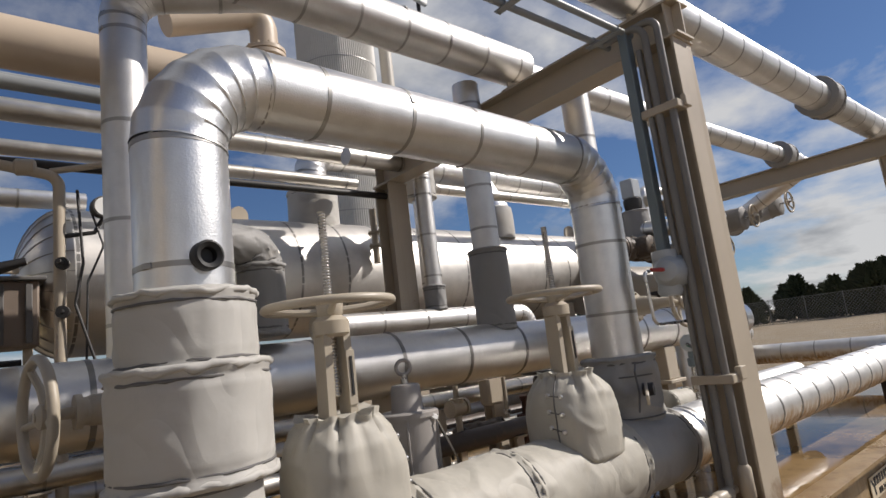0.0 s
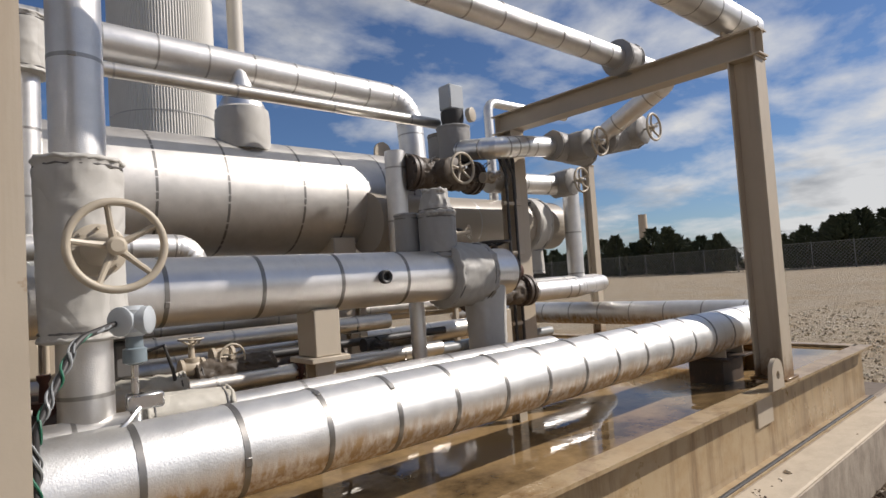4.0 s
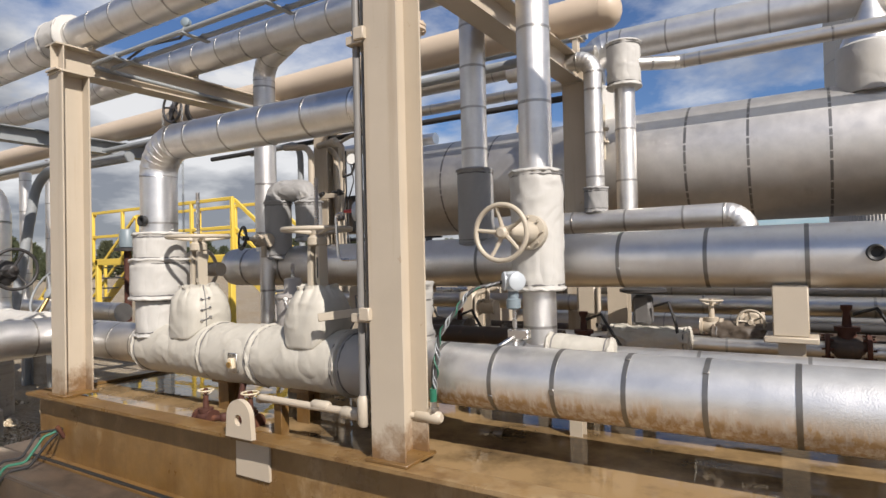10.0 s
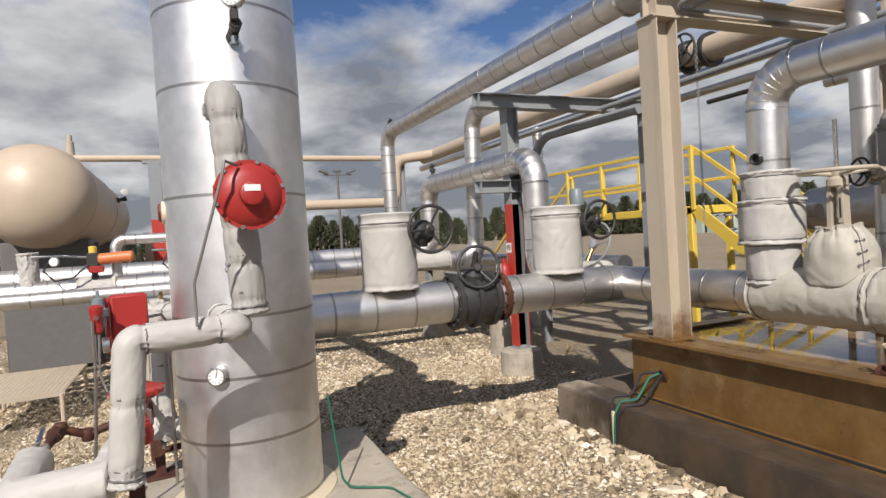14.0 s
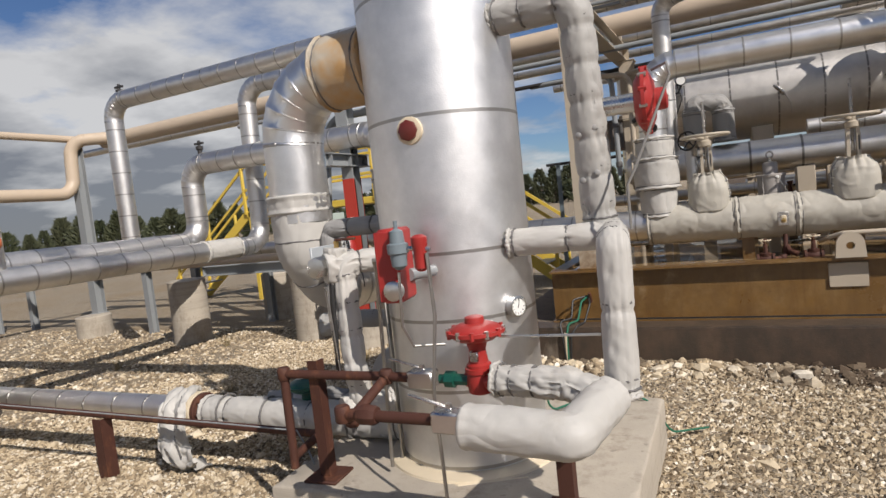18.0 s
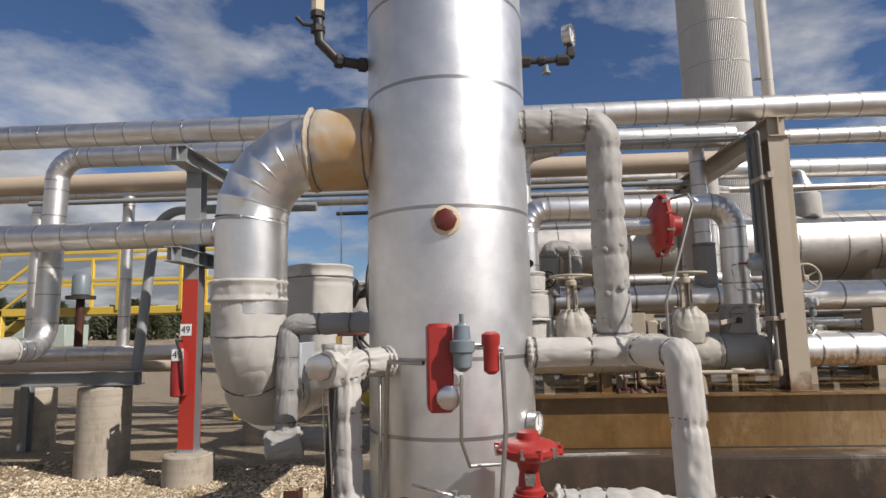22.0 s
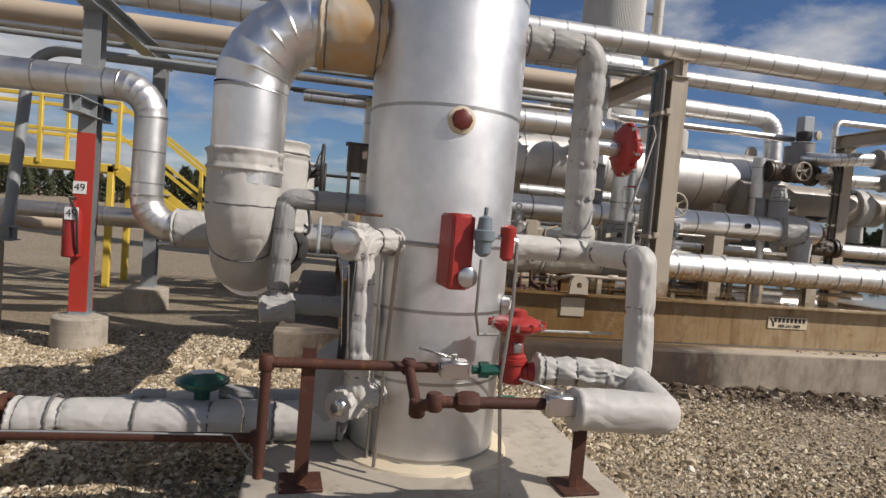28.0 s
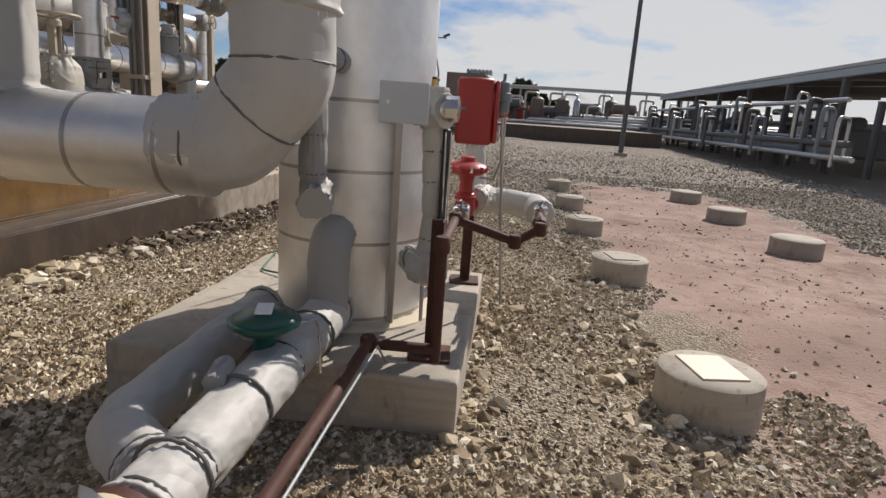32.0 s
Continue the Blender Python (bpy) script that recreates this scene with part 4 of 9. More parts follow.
pipe("rack_pipe", "slim dark pipe running along the rack", [(3.0, 4.00, 2.87), (-2.0, 4.00, 2.86)], 0.028, DARK, 0)
for bx, by in ((-0.03, 4.05), (2.92, 3.99)):
    s = thing("pipe_stand", (bx, by, 3.145), "short tan stand lifting a slim pipe above the beam", "support", "rack pipe stands")
    part("post", Geo().box((bx, by, 3.25), (0.05, 0.06, 0.22), None, 0.003), TAN, s)
    part("top_plate", Geo().box((bx, by + 0.03, 3.360), (0.10, 0.14, 0.012), None, 0.002), TAN, s)
pipe("rack_pipe", "slim grey pipe running along the rack", [(3.0, 4.05, 3.40), (-4.0, 4.05, 3.40)], 0.038, GALV, 0)

# ---- main line along the skid ----
MY, MZ, MR = 1.68, 0.905, 0.158
main = pipe("main_pipe", "large aluminium clad pipe with rust splashes along its underside", [(2.80, MY, MZ), (8.30, MY, MZ)], MR, ALU_STAINED, 0.31, offset=0.185, bold=True)
flange_part("end_flange", main, DARK, (8.30, MY, MZ), (1, 0, 0), 0.175, 0.03, 12)
part("end_dome", Geo().lathe((8.332, MY, MZ), (1, 0, 0), [(0, MR), (0.05, MR), (0.09, MR * 0.82), (0.105, MR * 0.4), (0.108, 0)], 28), ALU_STAINED, main)
bs = thing("pipe_support", (7.42, MY, WATER_Z), "dark heavy box saddle under the end of the main pipe", "support", "main pipe saddles")
part("box_foot", Geo().box((7.40, MY + 0.04, 0.60), (0.36, 0.26, 0.20), None, 0.006), GRIME, bs)
part("saddle_plate", Geo().box((7.40, MY, 0.715), (0.46, 0.30, 0.018), None, 0.003), GRIME, bs)
for k in (-1, 1):
    part("saddle_web", Geo().box((7.40 + 0.15 * k, MY, 0.75), (0.014, 0.22, 0.07), None, 0.002), TAN, bs)
pipe("main_pipe_tail", "aluminium clad pipe leaving the skid and rising in a loop", [(0.42, MY, MZ), (-2.46, 1.73, MZ), (-2.46, 1.75, 2.26), (-5.72, 1.79, 2.26), (-5.72, 1.79, 1.17), (-5.72, -10, 1.17)], 0.15, ALU, 0.31, bend=0.30)
sleeve("pipe_blanket", "pale padded blanket laced round the main pipe", [(0.40, MY, MZ), (1.18, MY, MZ)], 0.185, BLANKET_CREAM, 11, amount=0.10)
sleeve("pipe_blanket", "pale padded blanket laced round the main pipe", [(1.16, MY, MZ), (1.66, MY, MZ)], 0.192, BLANKET_CREAM, 12, amount=0.10)
sleeve("pipe_blanket", "pale padded blanket laced round the main pipe", [(1.64, MY, MZ), (2.36, MY, MZ)], 0.188, BLANKET_CREAM, 13, amount=0.10)
sleeve("pipe_blanket", "grey padded blanket laced round the main pipe", [(2.34, MY, MZ), (2.82, MY, MZ)], 0.175, BLANKET_MID, 14, amount=0.08)
for bx, by, rr in [(x, y, z) for x in (-0.1, 2.92, 7.52) for y, z in ((1.48, 0.125), (2.39, 0.128 if x < 7 else 0.095))]:
    s = thing("pipe_shoe", (bx, by, 3.145), "small tan welded shoe carrying a pipe on the beam", "support", "pipe shoes")
    part("shoe_web", Geo().box((bx, by, 3.168), (0.16, 0.014, 0.05), None, 0.002), TAN, s)
    part("shoe_plate", Geo().box((bx, by, 3.151), (0.16, 0.12, 0.012), None, 0.002), TAN, s)
for y in (1.46, 1.60):
    pipe("conduit", "slim galvanised conduit between the frames", [(2.80, y, 3.03), (-0.05, y, 3.03), (-0.02, 3.3, 3.02)], 0.017, GALV, 0, bend=0.1, gores=False)
for cx_ in (0.35, 1.15, 1.95, 2.65):
    ccl = thing("conduit_clamp", (cx_, 1.53, 3.03), "small galvanised clamp bar holding two conduits", "clamp", "conduit clamps")
    part("bar", Geo().box((cx_, 1.53, 3.006), (0.04, 0.22, 0.010), None, 0.002), GALV, ccl)
    for cy_ in (1.46, 1.60):
        part("saddle", Geo().torus((cx_, cy_, 3.03), (1, 0, 0), 0.020, 0.004, 16, 6), GALV, ccl)
for sx in (1.25, 1.98, 7.95):
    s = thing("pipe_support", (sx, MY, WATER_Z), "stubby tan steel pipe saddle standing in the water", "support", "main pipe saddles")
    part("pedestal", Geo().prism(i_shape(0.10, 0.10, 0.008, 0.007), (sx, MY, 0.49), (sx, MY, 0.72), (0, 1, 0)), SKID, s)
    part("saddle_plate", Geo().box((sx, MY, 0.725), (0.16, 0.16, 0.03), None, 0.004), SKID, s)

sleeve("pipe_blanket", "pale padded blanket over a valve on the outgoing pipe", [(-1.30, 1.70, MZ), (-2.18, 1.73, MZ)], 0.185, BLANKET, 15, amount=0.12, hem=0.012)
tv = thing("rim_valve", (-1.70, 1.78, MZ + 0.15), "large grey handwheel with brass hub over the blanketed pipe", "valve")
part("stem", Geo().sweep([(-1.70, 1.80, MZ + 0.12), (-1.70, 1.92, 1.24)], 0.02, 10), BRASS, tv)
wheel(tv, (-1.70, 1.90, 1.25), (0.1, -1, 0.45), 0.25, GALV, 3, 0.011, dish=0.02)

sp = thing("sample_port", (1.526, 1.49, 0.88), "square metal port with a brass nut let into the blanket", "fitting")
part("frame", Geo().box((1.526, 1.494, 0.880), (0.085, 0.02, 0.12), None, 0.012), STEEL, sp)
part("block", Geo().box((1.528, 1.478, 0.877), (0.042, 0.03, 0.065), None, 0.005), SIGN_CREAM, sp)
part("nut", Geo().lathe((1.528, 1.470, 0.872), (0, -1, 0), [(0, 0.019), (0.016, 0.019), (0.018, 0.014)], 6), BRASS, sp)

# riser with the crossover loop
LZ = 2.382
pipe("crossover_pipe", "bright aluminium clad crossover pipe with gored elbows", [(0.515, 1.66, 1.60), (0.515, 1.66, LZ), (2.63, 1.74, LZ), (2.63, 1.76, 1.30)], 0.128, ALU_BRIGHT, 0.36, bend=0.24, offset=0.2)
sleeve("valve_blanket", "pale padded blanket drum round the riser", [(0.515, 1.66, 1.515), (0.515, 1.66, 1.735)], 0.178, BLANKET, 21, amount=0.05, hem=0.009)
sleeve("valve_blanket", "pale padded blanket drum round the riser", [(0.515, 1.66, 1.245), (0.515, 1.66, 1.545)], 0.202, BLANKET, 22, amount=0.05, hem=0.010)
sleeve("valve_blanket", "pale padded skirt between the riser drum and the main pipe", [(0.515, 1.66, 0.98), (0.515, 1.66, 1.275)], 0.168, BLANKET, 24, amount=0.07, hem=0.010)
sleeve("riser_blanket", "grey padded blanket strapped round the riser foot", [(2.63, 1.76, 0.98), (2.63, 1.76, 1.37)], 0.176, BLANKET_MID, 23, amount=0.30, ties=2)


def port(at, axis, r=0.04, label="black rubber plug in the pipe cladding"):
    d = Vector(axis).normalized()
    g = Geo().lathe(at, d, [(-0.02, r * 0.9), (0.0, r), (0.028, r), (0.032, r * 0.85), (0.024, r * 0.55), (0.005, r * 0.5)], 22)
    return solid("inspection_plug", g, RUBBER, label, "plug", "inspection plugs")


port((0.515 + 0.012, 1.66 - 0.124, 1.815), (0.1, -1, 0))
port((4.84, 2.44, 1.475), (0, -1, 0))


def bag_rings(x, y, seed):
    """A boxy cloth bag that sits astride the pipe, drawn together in deep folds round the valve's neck."""
    rings, segs = [], 80
    levels = [0.0, 0.01, 0.03] + [0.06 + 0.88 * k / 34 for k in range(35)] + [0.96, 0.98, 1.0]
    prof = ((0, 0.97), (0.03, 1.02), (0.25, 1.04), (0.55, 1.03), (0.74, 0.97), (0.87, 0.84), (0.94, 0.74), (1.0, 0.78))
    for f in levels:
        ring = []
        for (f0, r0), (f1, r1) in zip(prof, prof[1:]):
            if f0 <= f <= f1:
                base = r0 + (r1 - r0) * (f - f0) / (f1 - f0)
                break
        p = 2.0 + 1.5 * min(1.0, (1 - f) * 1.7)
        for k in range(segs):
            a = 2 * math.pi * k / segs
            c, s = math.cos(a), math.sin(a)
            box = (abs(c) ** p + abs(s) ** p) ** (-1 / p)
            g = noise.noise(Vector((c * 1.9, s * 1.9, seed * 1.7 + f * 0.5)))
            groove = max(0.0, 1 - 4.2 * abs(g)) ** 1.2
            soft = noise.noise(Vector((c * 1.4 + f, s * 1.4, seed + f * 2.2)))
            slant = max(0.0, 1 - 6 * abs(noise.noise(Vector((c * 1.2 + f * 1.1, s * 1.2 - f * 0.8, seed * 0.6 + f * 1.3))))) ** 1.5
            r = 0.166 * base * box * (1 - 0.30 * f ** 4 * groove + 0.05 * soft + 0.028 * slant + 0.10 * f ** 3 * g)
            foot = 1.085 - 0.095 * min(1.0, abs(s) * 1.15) ** 2 + 0.008 * soft
            z = foot + (1.352 - foot) * f + 0.020 * f ** 4 * noise.noise(Vector((c * 2.6, s * 2.6, seed + 5)))
            ring.append(Vector((x + r * c, y + r * s, z)))
        rings.append(ring)
    rings.append([p.lerp(Vector((x, y, p.z - 0.035)), 0.30) for p in rings[-1]])
    return rings


def stem_valve(x, y, label, seed, seam):
    v = thing("gate_valve", (x, y, MZ), label, "valve", "gate valves on the main pipe")
    rings = bag_rings(x, y, seed)
    part("bonnet_blanket", Geo().grid(rings), BLANKET_CREAM, v, "pale laced bonnet blanket", 60)
    k0, mid = int(seam / 360 * 80) % 80, Vector((x, y, 0))
    out = [((r[k0] - mid).xy.normalized().to_3d()) for r in rings]
    part("seam_cord", Geo().sweep([r[k0] + o * 0.001 for r, o in zip(rings[1:-2], out[1:-2])], 0.0035, 6), GREY_DARK, v)
    for row in (9, 18, 27):
        ends = []
        for s in (-2, 2):
            q = rings[row][(k0 + s) % 80]
            d = (q - mid).xy.normalized().to_3d()
            part("lacing_stud", Geo().lathe(q - d * 0.002, d, [(0, 0.009), (0.007, 0.011), (0.012, 0.007)], 10), STEEL, v)
            ends.append(q + d * 0.007)
        part("lace", Geo().sweep(ends, 0.0028, 6), GREY_DARK, v)
    for s in (-1, 1):
        g = Geo().prism([(-0.013, -0.034), (0.013, -0.034), (0.013, 0.034), (-0.013, 0.034)], (x + s * 0.040, y, 1.27), (x + s * 0.034, y, 1.60), (0, 1, 0))
        part("yoke_arm", g, CREAM, v)
    part("scale_plate", Geo().box((x + 0.037, y - 0.037, 1.455), (0.030, 0.005, 0.17), None, 0.001), CREAM, v)
    part("scale_slot", Geo().box((x + 0.037, y - 0.041, 1.46), (0.009, 0.004, 0.12), None, 0.001), INK, v, "narrow black slot of the opening scale")
    part("yoke_top", Geo().lathe((x, y, 1.585), (0, 0, 1), [(0, 0.045), (0.01, 0.058), (0.05, 0.058), (0.07, 0.035)], 18), CREAM, v)
    part("threaded_stem", Geo().lathe((x, y, 1.40), (0, 0, 1), [(0.005 * k, 0.0145 if k % 2 else 0.011) for k in range(120)], 10), STEEL, v)
    wheel(v, (x, y, 1.685), (0, 0, 1), 0.215, CREAM, 4, 0.014, dish=0.02)
    return v


stem_valve(0.955, 1.67, "cream handwheel gate valve with a laced pale bonnet blanket", 31, 338)
stem_valve(2.085, 1.67, "cream handwheel gate valve with a laced pale bonnet blanket", 32, 200)
pot = thing("lifting_eye_pot", (1.49, 2.04, RIM_Z), "grey stepped canister with a lifting eye on top", "canister")
part("lower_drum", Geo().lathe((1.49, 2.04, 0.97), (0, 0, 1), [(0, 0.108), (0.012, 0.118), (0.02, 0.118), (0.02, 0.112), (0.28, 0.118), (0.28, 0.128), (0.298, 0.128), (0.304, 0.12)], 32), CANISTER, pot)
part("upper_drum", Geo().lathe((1.49, 2.04, 1.27), (0, 0, 1), [(0, 0.072), (0.012, 0.066), (0.10, 0.062), (0.112, 0.056), (0.116, 0.03)], 28), CANISTER, pot)
part("lifting_eye", Geo().torus((1.49, 2.04, 1.452), (0.45, 0.9, 0), 0.030, 0.008, 24, 8), CANISTER, pot)
part("eye_shank", Geo().lathe((1.49, 2.04, 1.38), (0, 0, 1), [(0, 0.016), (0.025, 0.016), (0.03, 0.010), (0.045, 0.010)], 10), STEEL, pot)
for k in range(3):
    a = radians(-130 + 75 * k)
    part("drum_rib", Geo().box((1.49 + 0.118 * math.cos(a), 2.04 + 0.118 * math.sin(a), 1.12), (0.012, 0.010, 0.26), Matrix.Rotation(a, 3, "Z"), 0.002), CANISTER, pot)
part("toggle_clamp", Geo().box((1.535, 1.925, 1.245), (0.035, 0.014, 0.022), Matrix.Rotation(0.5, 3, "Y"), 0.004), WHITE, pot, "white toggle clamp")
part("tie_rod", Geo().sweep([(1.54, 1.915, 1.235), (1.66, 1.92, 1.00)], 0.004, 8), STEEL, pot)
part("foot_post", Geo().lathe((1.49, 2.04, 0.49), (0, 0, 1), [(0, 0.07), (0.012, 0.07), (0.012, 0.05), (0.49, 0.05)], 16), TAN, pot)

# ---- second line, with its blankets and legs ----
SY, SZ, SR = 2.61, 1.465, 0.165
pipe("second_pipe", "aluminium clad process pipe on tan saddles", [(0.22, SY, SZ), (5.46, SY, SZ)], SR, ALU, 0.46, offset=0.21, bold=True)
part("end_dome", Geo().lathe((0.22, SY, SZ), (-1, 0, 0), [(0, SR), (0.05, SR * 0.97), (0.09, SR * 0.75), (0.11, SR * 0.35), (0.113, 0)], 28), ALU_OLD, bpy.data.objects["second_pipe"])
sleeve("flange_cover", "grey padded drum round the pipe flanges", [(5.42, SY, SZ), (5.78, SY, SZ)], 0.212, BLANKET_MID, 41, amount=0.13, pleat=0.08, depth=0.2)
pipe("second_pipe_end", "short bright aluminium clad end of the process pipe", [(5.76, SY, SZ), (6.02, SY, SZ)], 0.172, ALU_BRIGHT, 0.22, offset=0.23, bold=True)
fl2 = thing("blind_flange", (6.03, SY, SZ), "dark grimy blind flange closing the process pipe", "flange")
flange_part("flange", fl2, GRIME, (6.022, SY, SZ), (1, 0, 0), 0.150, 0.05, 10)
part("rusty_bolting", Geo().lathe((6.075, SY, SZ), (1, 0, 0), [(0, 0.10), (0.04, 0.11), (0.09, 0.06), (0.14, 0.05)], 14), RUST, fl2)
sleeve("leg_blanket", "pale padded blanket bag round a drain leg", [(5.83, SY, 1.42), (5.83, SY, 0.76)], 0.148, BLANKET, 42, amount=0.10, taper=(1.0, 0.88))
sleeve("valve_blanket", "grey padded hood tied over a valve", [(5.42, SY, 1.58), (5.42, SY, 1.89)], 0.125, BLANKET_GREY, 43, amount=0.12)
sleeve("valve_blanket", "grey padded hood tied over a valve", [(5.42, SY, 1.87), (5.415, SY, 2.04)], 0.118, BLANKET_MID, 44, amount=0.42, taper=(1.0, 0.62), hem=0.014)
sleeve("valve_blanket", "grey padded hood tied over a valve", [(5.33, SY + 0.2, 1.6), (5.33, SY + 0.2, 1.90)], 0.09, BLANKET_GREY, 45, amount=0.12)
pipe("drain_pipe", "slim aluminium clad drain leg", [(5.46, 2.93, 0.5), (5.46, 2.93, 1.5)], 0.055, ALU, 0)
for sx, top in ((4.49, 1.31), (1.83, 1.31)):
    s = thing("saddle_stand", (sx, SY, WATER_Z), "tan box saddle under the process pipe", "support", "process pipe saddles")
    part("box_saddle", Geo().box((sx, SY, 1.19), (0.16, 0.20, 0.26), None, 0.006), TAN, s)
    part("base_plate", Geo().box((sx, SY, 1.045), (0.24, 0.26, 0.03), None, 0.005), TAN, s)
    part("stub_column", Geo().prism(i_shape(0.12, 0.12), (sx, SY, 0.5), (sx, SY, 1.03), (0, 1, 0)), TAN, s)
pipe("low_pipe", "aluminium clad pipe lying behind the main pipe", [(3.1, 2.15, 0.92), (5.95, 2.15, 0.92)], 0.10, ALU, 0.45)
sleeve("pipe_blanket", "pale padded blanket on the low pipe", [(3.40, 2.0, 1.015), (3.74, 2.02, 0.995)], 0.078, BLANKET_CREAM, 46, amount=0.1)

riser = pipe("tall_riser", "tall aluminium clad riser through the frame", [(3.278, 2.194, 0.95), (3.278, 2.194, 3.2)], 0.094, ALU, 0.42, offset=0.15)
sleeve("valve_blanket", "pale laced blanket round a valve body", [(3.278, 2.194, 1.30), (3.278, 2.194, 1.98)], 0.145, BLANKET, 51, amount=0.12)
gv = thing("side_valve", (3.30, 1.98, 1.615), "cream handwheel and bolted bonnet on a blanketed valve", "valve")
flange_part("bonnet_flange", gv, CREAM, (3.30, 2.06, 1.625), (0, -1, 0), 0.095, 0.045, 8)
part("bonnet_neck", Geo().lathe((3.30, 2.05, 1.625), (0, -1, 0), [(0, 0.06), (0.12, 0.055), (0.18, 0.035), (0.33, 0.024)], 16), CREAM, gv)
wheel(gv, (3.29, 1.70, 1.615), (0, -1, 0), 0.152, CREAM, 5)
pipe("sock_riser", "aluminium clad riser with a grey sock at its foot", [(2.658, 2.606, 2.05), (2.658, 2.606, 3.22)], 0.088, ALU, 0.28, offset=0.18)
sleeve("pipe_sock", "grey moulded sock round the riser foot", [(2.658, 2.606, 1.58), (2.658, 2.606, 2.10)], 0.122, BLANKET_GREY, 52, amount=0.02)
pipe("left_riser", "tall aluminium clad riser behind the crossover pipe", [(0.594, 2.6, 1.5), (0.594, 2.6, 3.22), (1.15, 2.42, 3.30)], 0.092, ALU, 0.42, offset=0.25, bend=0.17)
sleeve("valve_blanket", "grey padded drum over a relief valve", [(0.85, 2.50, 1.52), (0.85, 2.50, 2.00)], 0.108, BLANKET_GREY, 53, amount=0.06, hem=0.010)
sleeve("valve_blanket", "grey padded drum over a relief valve", [(1.13, 2.57, 1.66), (1.13, 2.57, 1.99)], 0.106, BLANKET_GREY, 57, amount=0.06, hem=0.010)
sleeve("valve_blanket", "folded grey cloth joining two padded drums", [(0.83, 2.49, 1.97), (0.87, 2.51, 2.09), (1.10, 2.56, 2.07), (1.14, 2.57, 1.97)], 0.088, BLANKET_GREY, 54, amount=0.30, bend=0.07)
pipe("drain_stub", "slim aluminium clad stub below the hooded valve", [(0.80, 2.42, 0.85), (0.80, 2.42, 1.6)], 0.06, ALU, 0.3)
pipe("corner_pipe", "slim aluminium clad pipe bending over the rack", [(3.136, 3.74, 2.0), (3.136, 3.74, 3.08), (2.4, 3.74, 3.08)], 0.072, ALU, 0.35, bend=0.12)
sleeve("valve_blanket", "grey padded sleeve on a slim pipe", [(3.136, 3.74, 1.83), (3.136, 3.74, 2.04)], 0.09, BLANKET_GREY, 55, amount=0.14)
pipe("capped_pipe", "slim aluminium clad standing pipe", [(3.32, 3.99, 1.8), (3.32, 3.99, 2.9)], 0.082, ALU, 0.42, offset=0.3)
sleeve("valve_blanket", "pale padded cap on a standing pipe", [(3.32, 3.99, 2.86), (3.32, 3.99, 3.24)], 0.135, BLANKET, 56, amount=0.08)
pipe("balance_pipe", "slim tan-grey pipe from the capped standpipe to the actuator", [(3.42, 4.0, 3.05), (3.7, 4.25, 3.08), (6.95, 4.25, 3.08)], 0.055, ALU_OLD, 0.9)
pipe("heater_pipe", "aluminium clad pipe turning down at its end", [(2.0, 3.72, 1.76), (4.20, 3.72, 1.76), (4.20, 3.72, 1.45)], 0.088, ALU, 0.42, bend=0.13)

for ry, rz, rr, rm in ((5.35, 0.78, 0.12, ALU_OLD), (5.75, 1.12, 0.09, ALU_OLD), (4.75, 0.64, 0.06, GALV)):
    pipe("rear_pipe", "weathered clad pipe low along the back of the skid", [(0.2 if ry < 5.6 else 1.4, ry, rz), (9.2, ry, rz)], rr, rm, 0.6, group="rear pipes")
    for fx in (1.6, 5.0, 8.4):
        pr = thing("rear_stand", (fx, ry, WATER_Z), "short tan steel stand under a rear pipe", "stand", "rear stands")
        part("post", Geo().box((fx, ry, (0.49 + rz - rr) / 2), (0.07, 0.07, rz - rr - 0.49 + 0.01), None, 0.006), TAN, pr)

# tubing and a slatted cabinet round the rear column
tr_ = thing("grey_bent_pipe", (-0.13, 3.72, 1.45), "grey bare pipe bending down beside the rear column", "pipe")
part("tube", Geo().sweep([p for k, l in corner_arcs([(-1.30, 4.05, 2.86), (-0.14, 3.74, 2.80), (-0.12, 3.72, 1.45)], 0.20) for p in l], 0.034, 14), GALV, tr_)
part("coupling", Geo().lathe((-0.125, 3.725, 2.08), (0, 0, 1), [(0, 0.036), (0.008, 0.043), (0.05, 0.043), (0.058, 0.036)], 14), GREY_DARK, tr_)
part("coupling", Geo().lathe((-0.122, 3.721, 1.56), (0, 0, 1), [(0, 0.036), (0.008, 0.045), (0.07, 0.045), (0.078, 0.036)], 14), GREY_DARK, tr_)
it = thing("instrument_riser", (0.50, 3.70, RIM_Z), "tan instrument riser with a gauge and small black valves", "instrument")
part("riser", Geo().sweep([p for k, l in corner_arcs([(0.50, 3.70, 0.50), (0.50, 3.70, 2.70), (0.24, 3.76, 2.76), (0.05, 3.82, 2.76)], 0.08) for p in l], 0.030, 12), TAN, it)
part("top_tee", Geo().lathe((0.30, 3.745, 2.75), (1, -0.2, 0), [(0, 0.034), (0.01, 0.046), (0.09, 0.046), (0.10, 0.034)], 12), TAN, it)
part("branch", Geo().sweep([p for k, l in corner_arcs([(0.46, 3.71, 2.73), (0.74, 3.66, 2.79), (1.05, 3.66, 2.79)], 0.06) for p in l], 0.018, 10), TAN, it)
for tz, tl in ((2.20, 0.10), (1.94, 0.07)):
    part("needle_valve", Geo().lathe((0.52, 3.68, tz), (-0.4, -1, 0), [(0, 0.022), (0.03, 0.022), (0.03, 0.034), (0.06, 0.034), (0.06, 0.012), (tl + 0.03, 0.012)], 10), DARK, it)
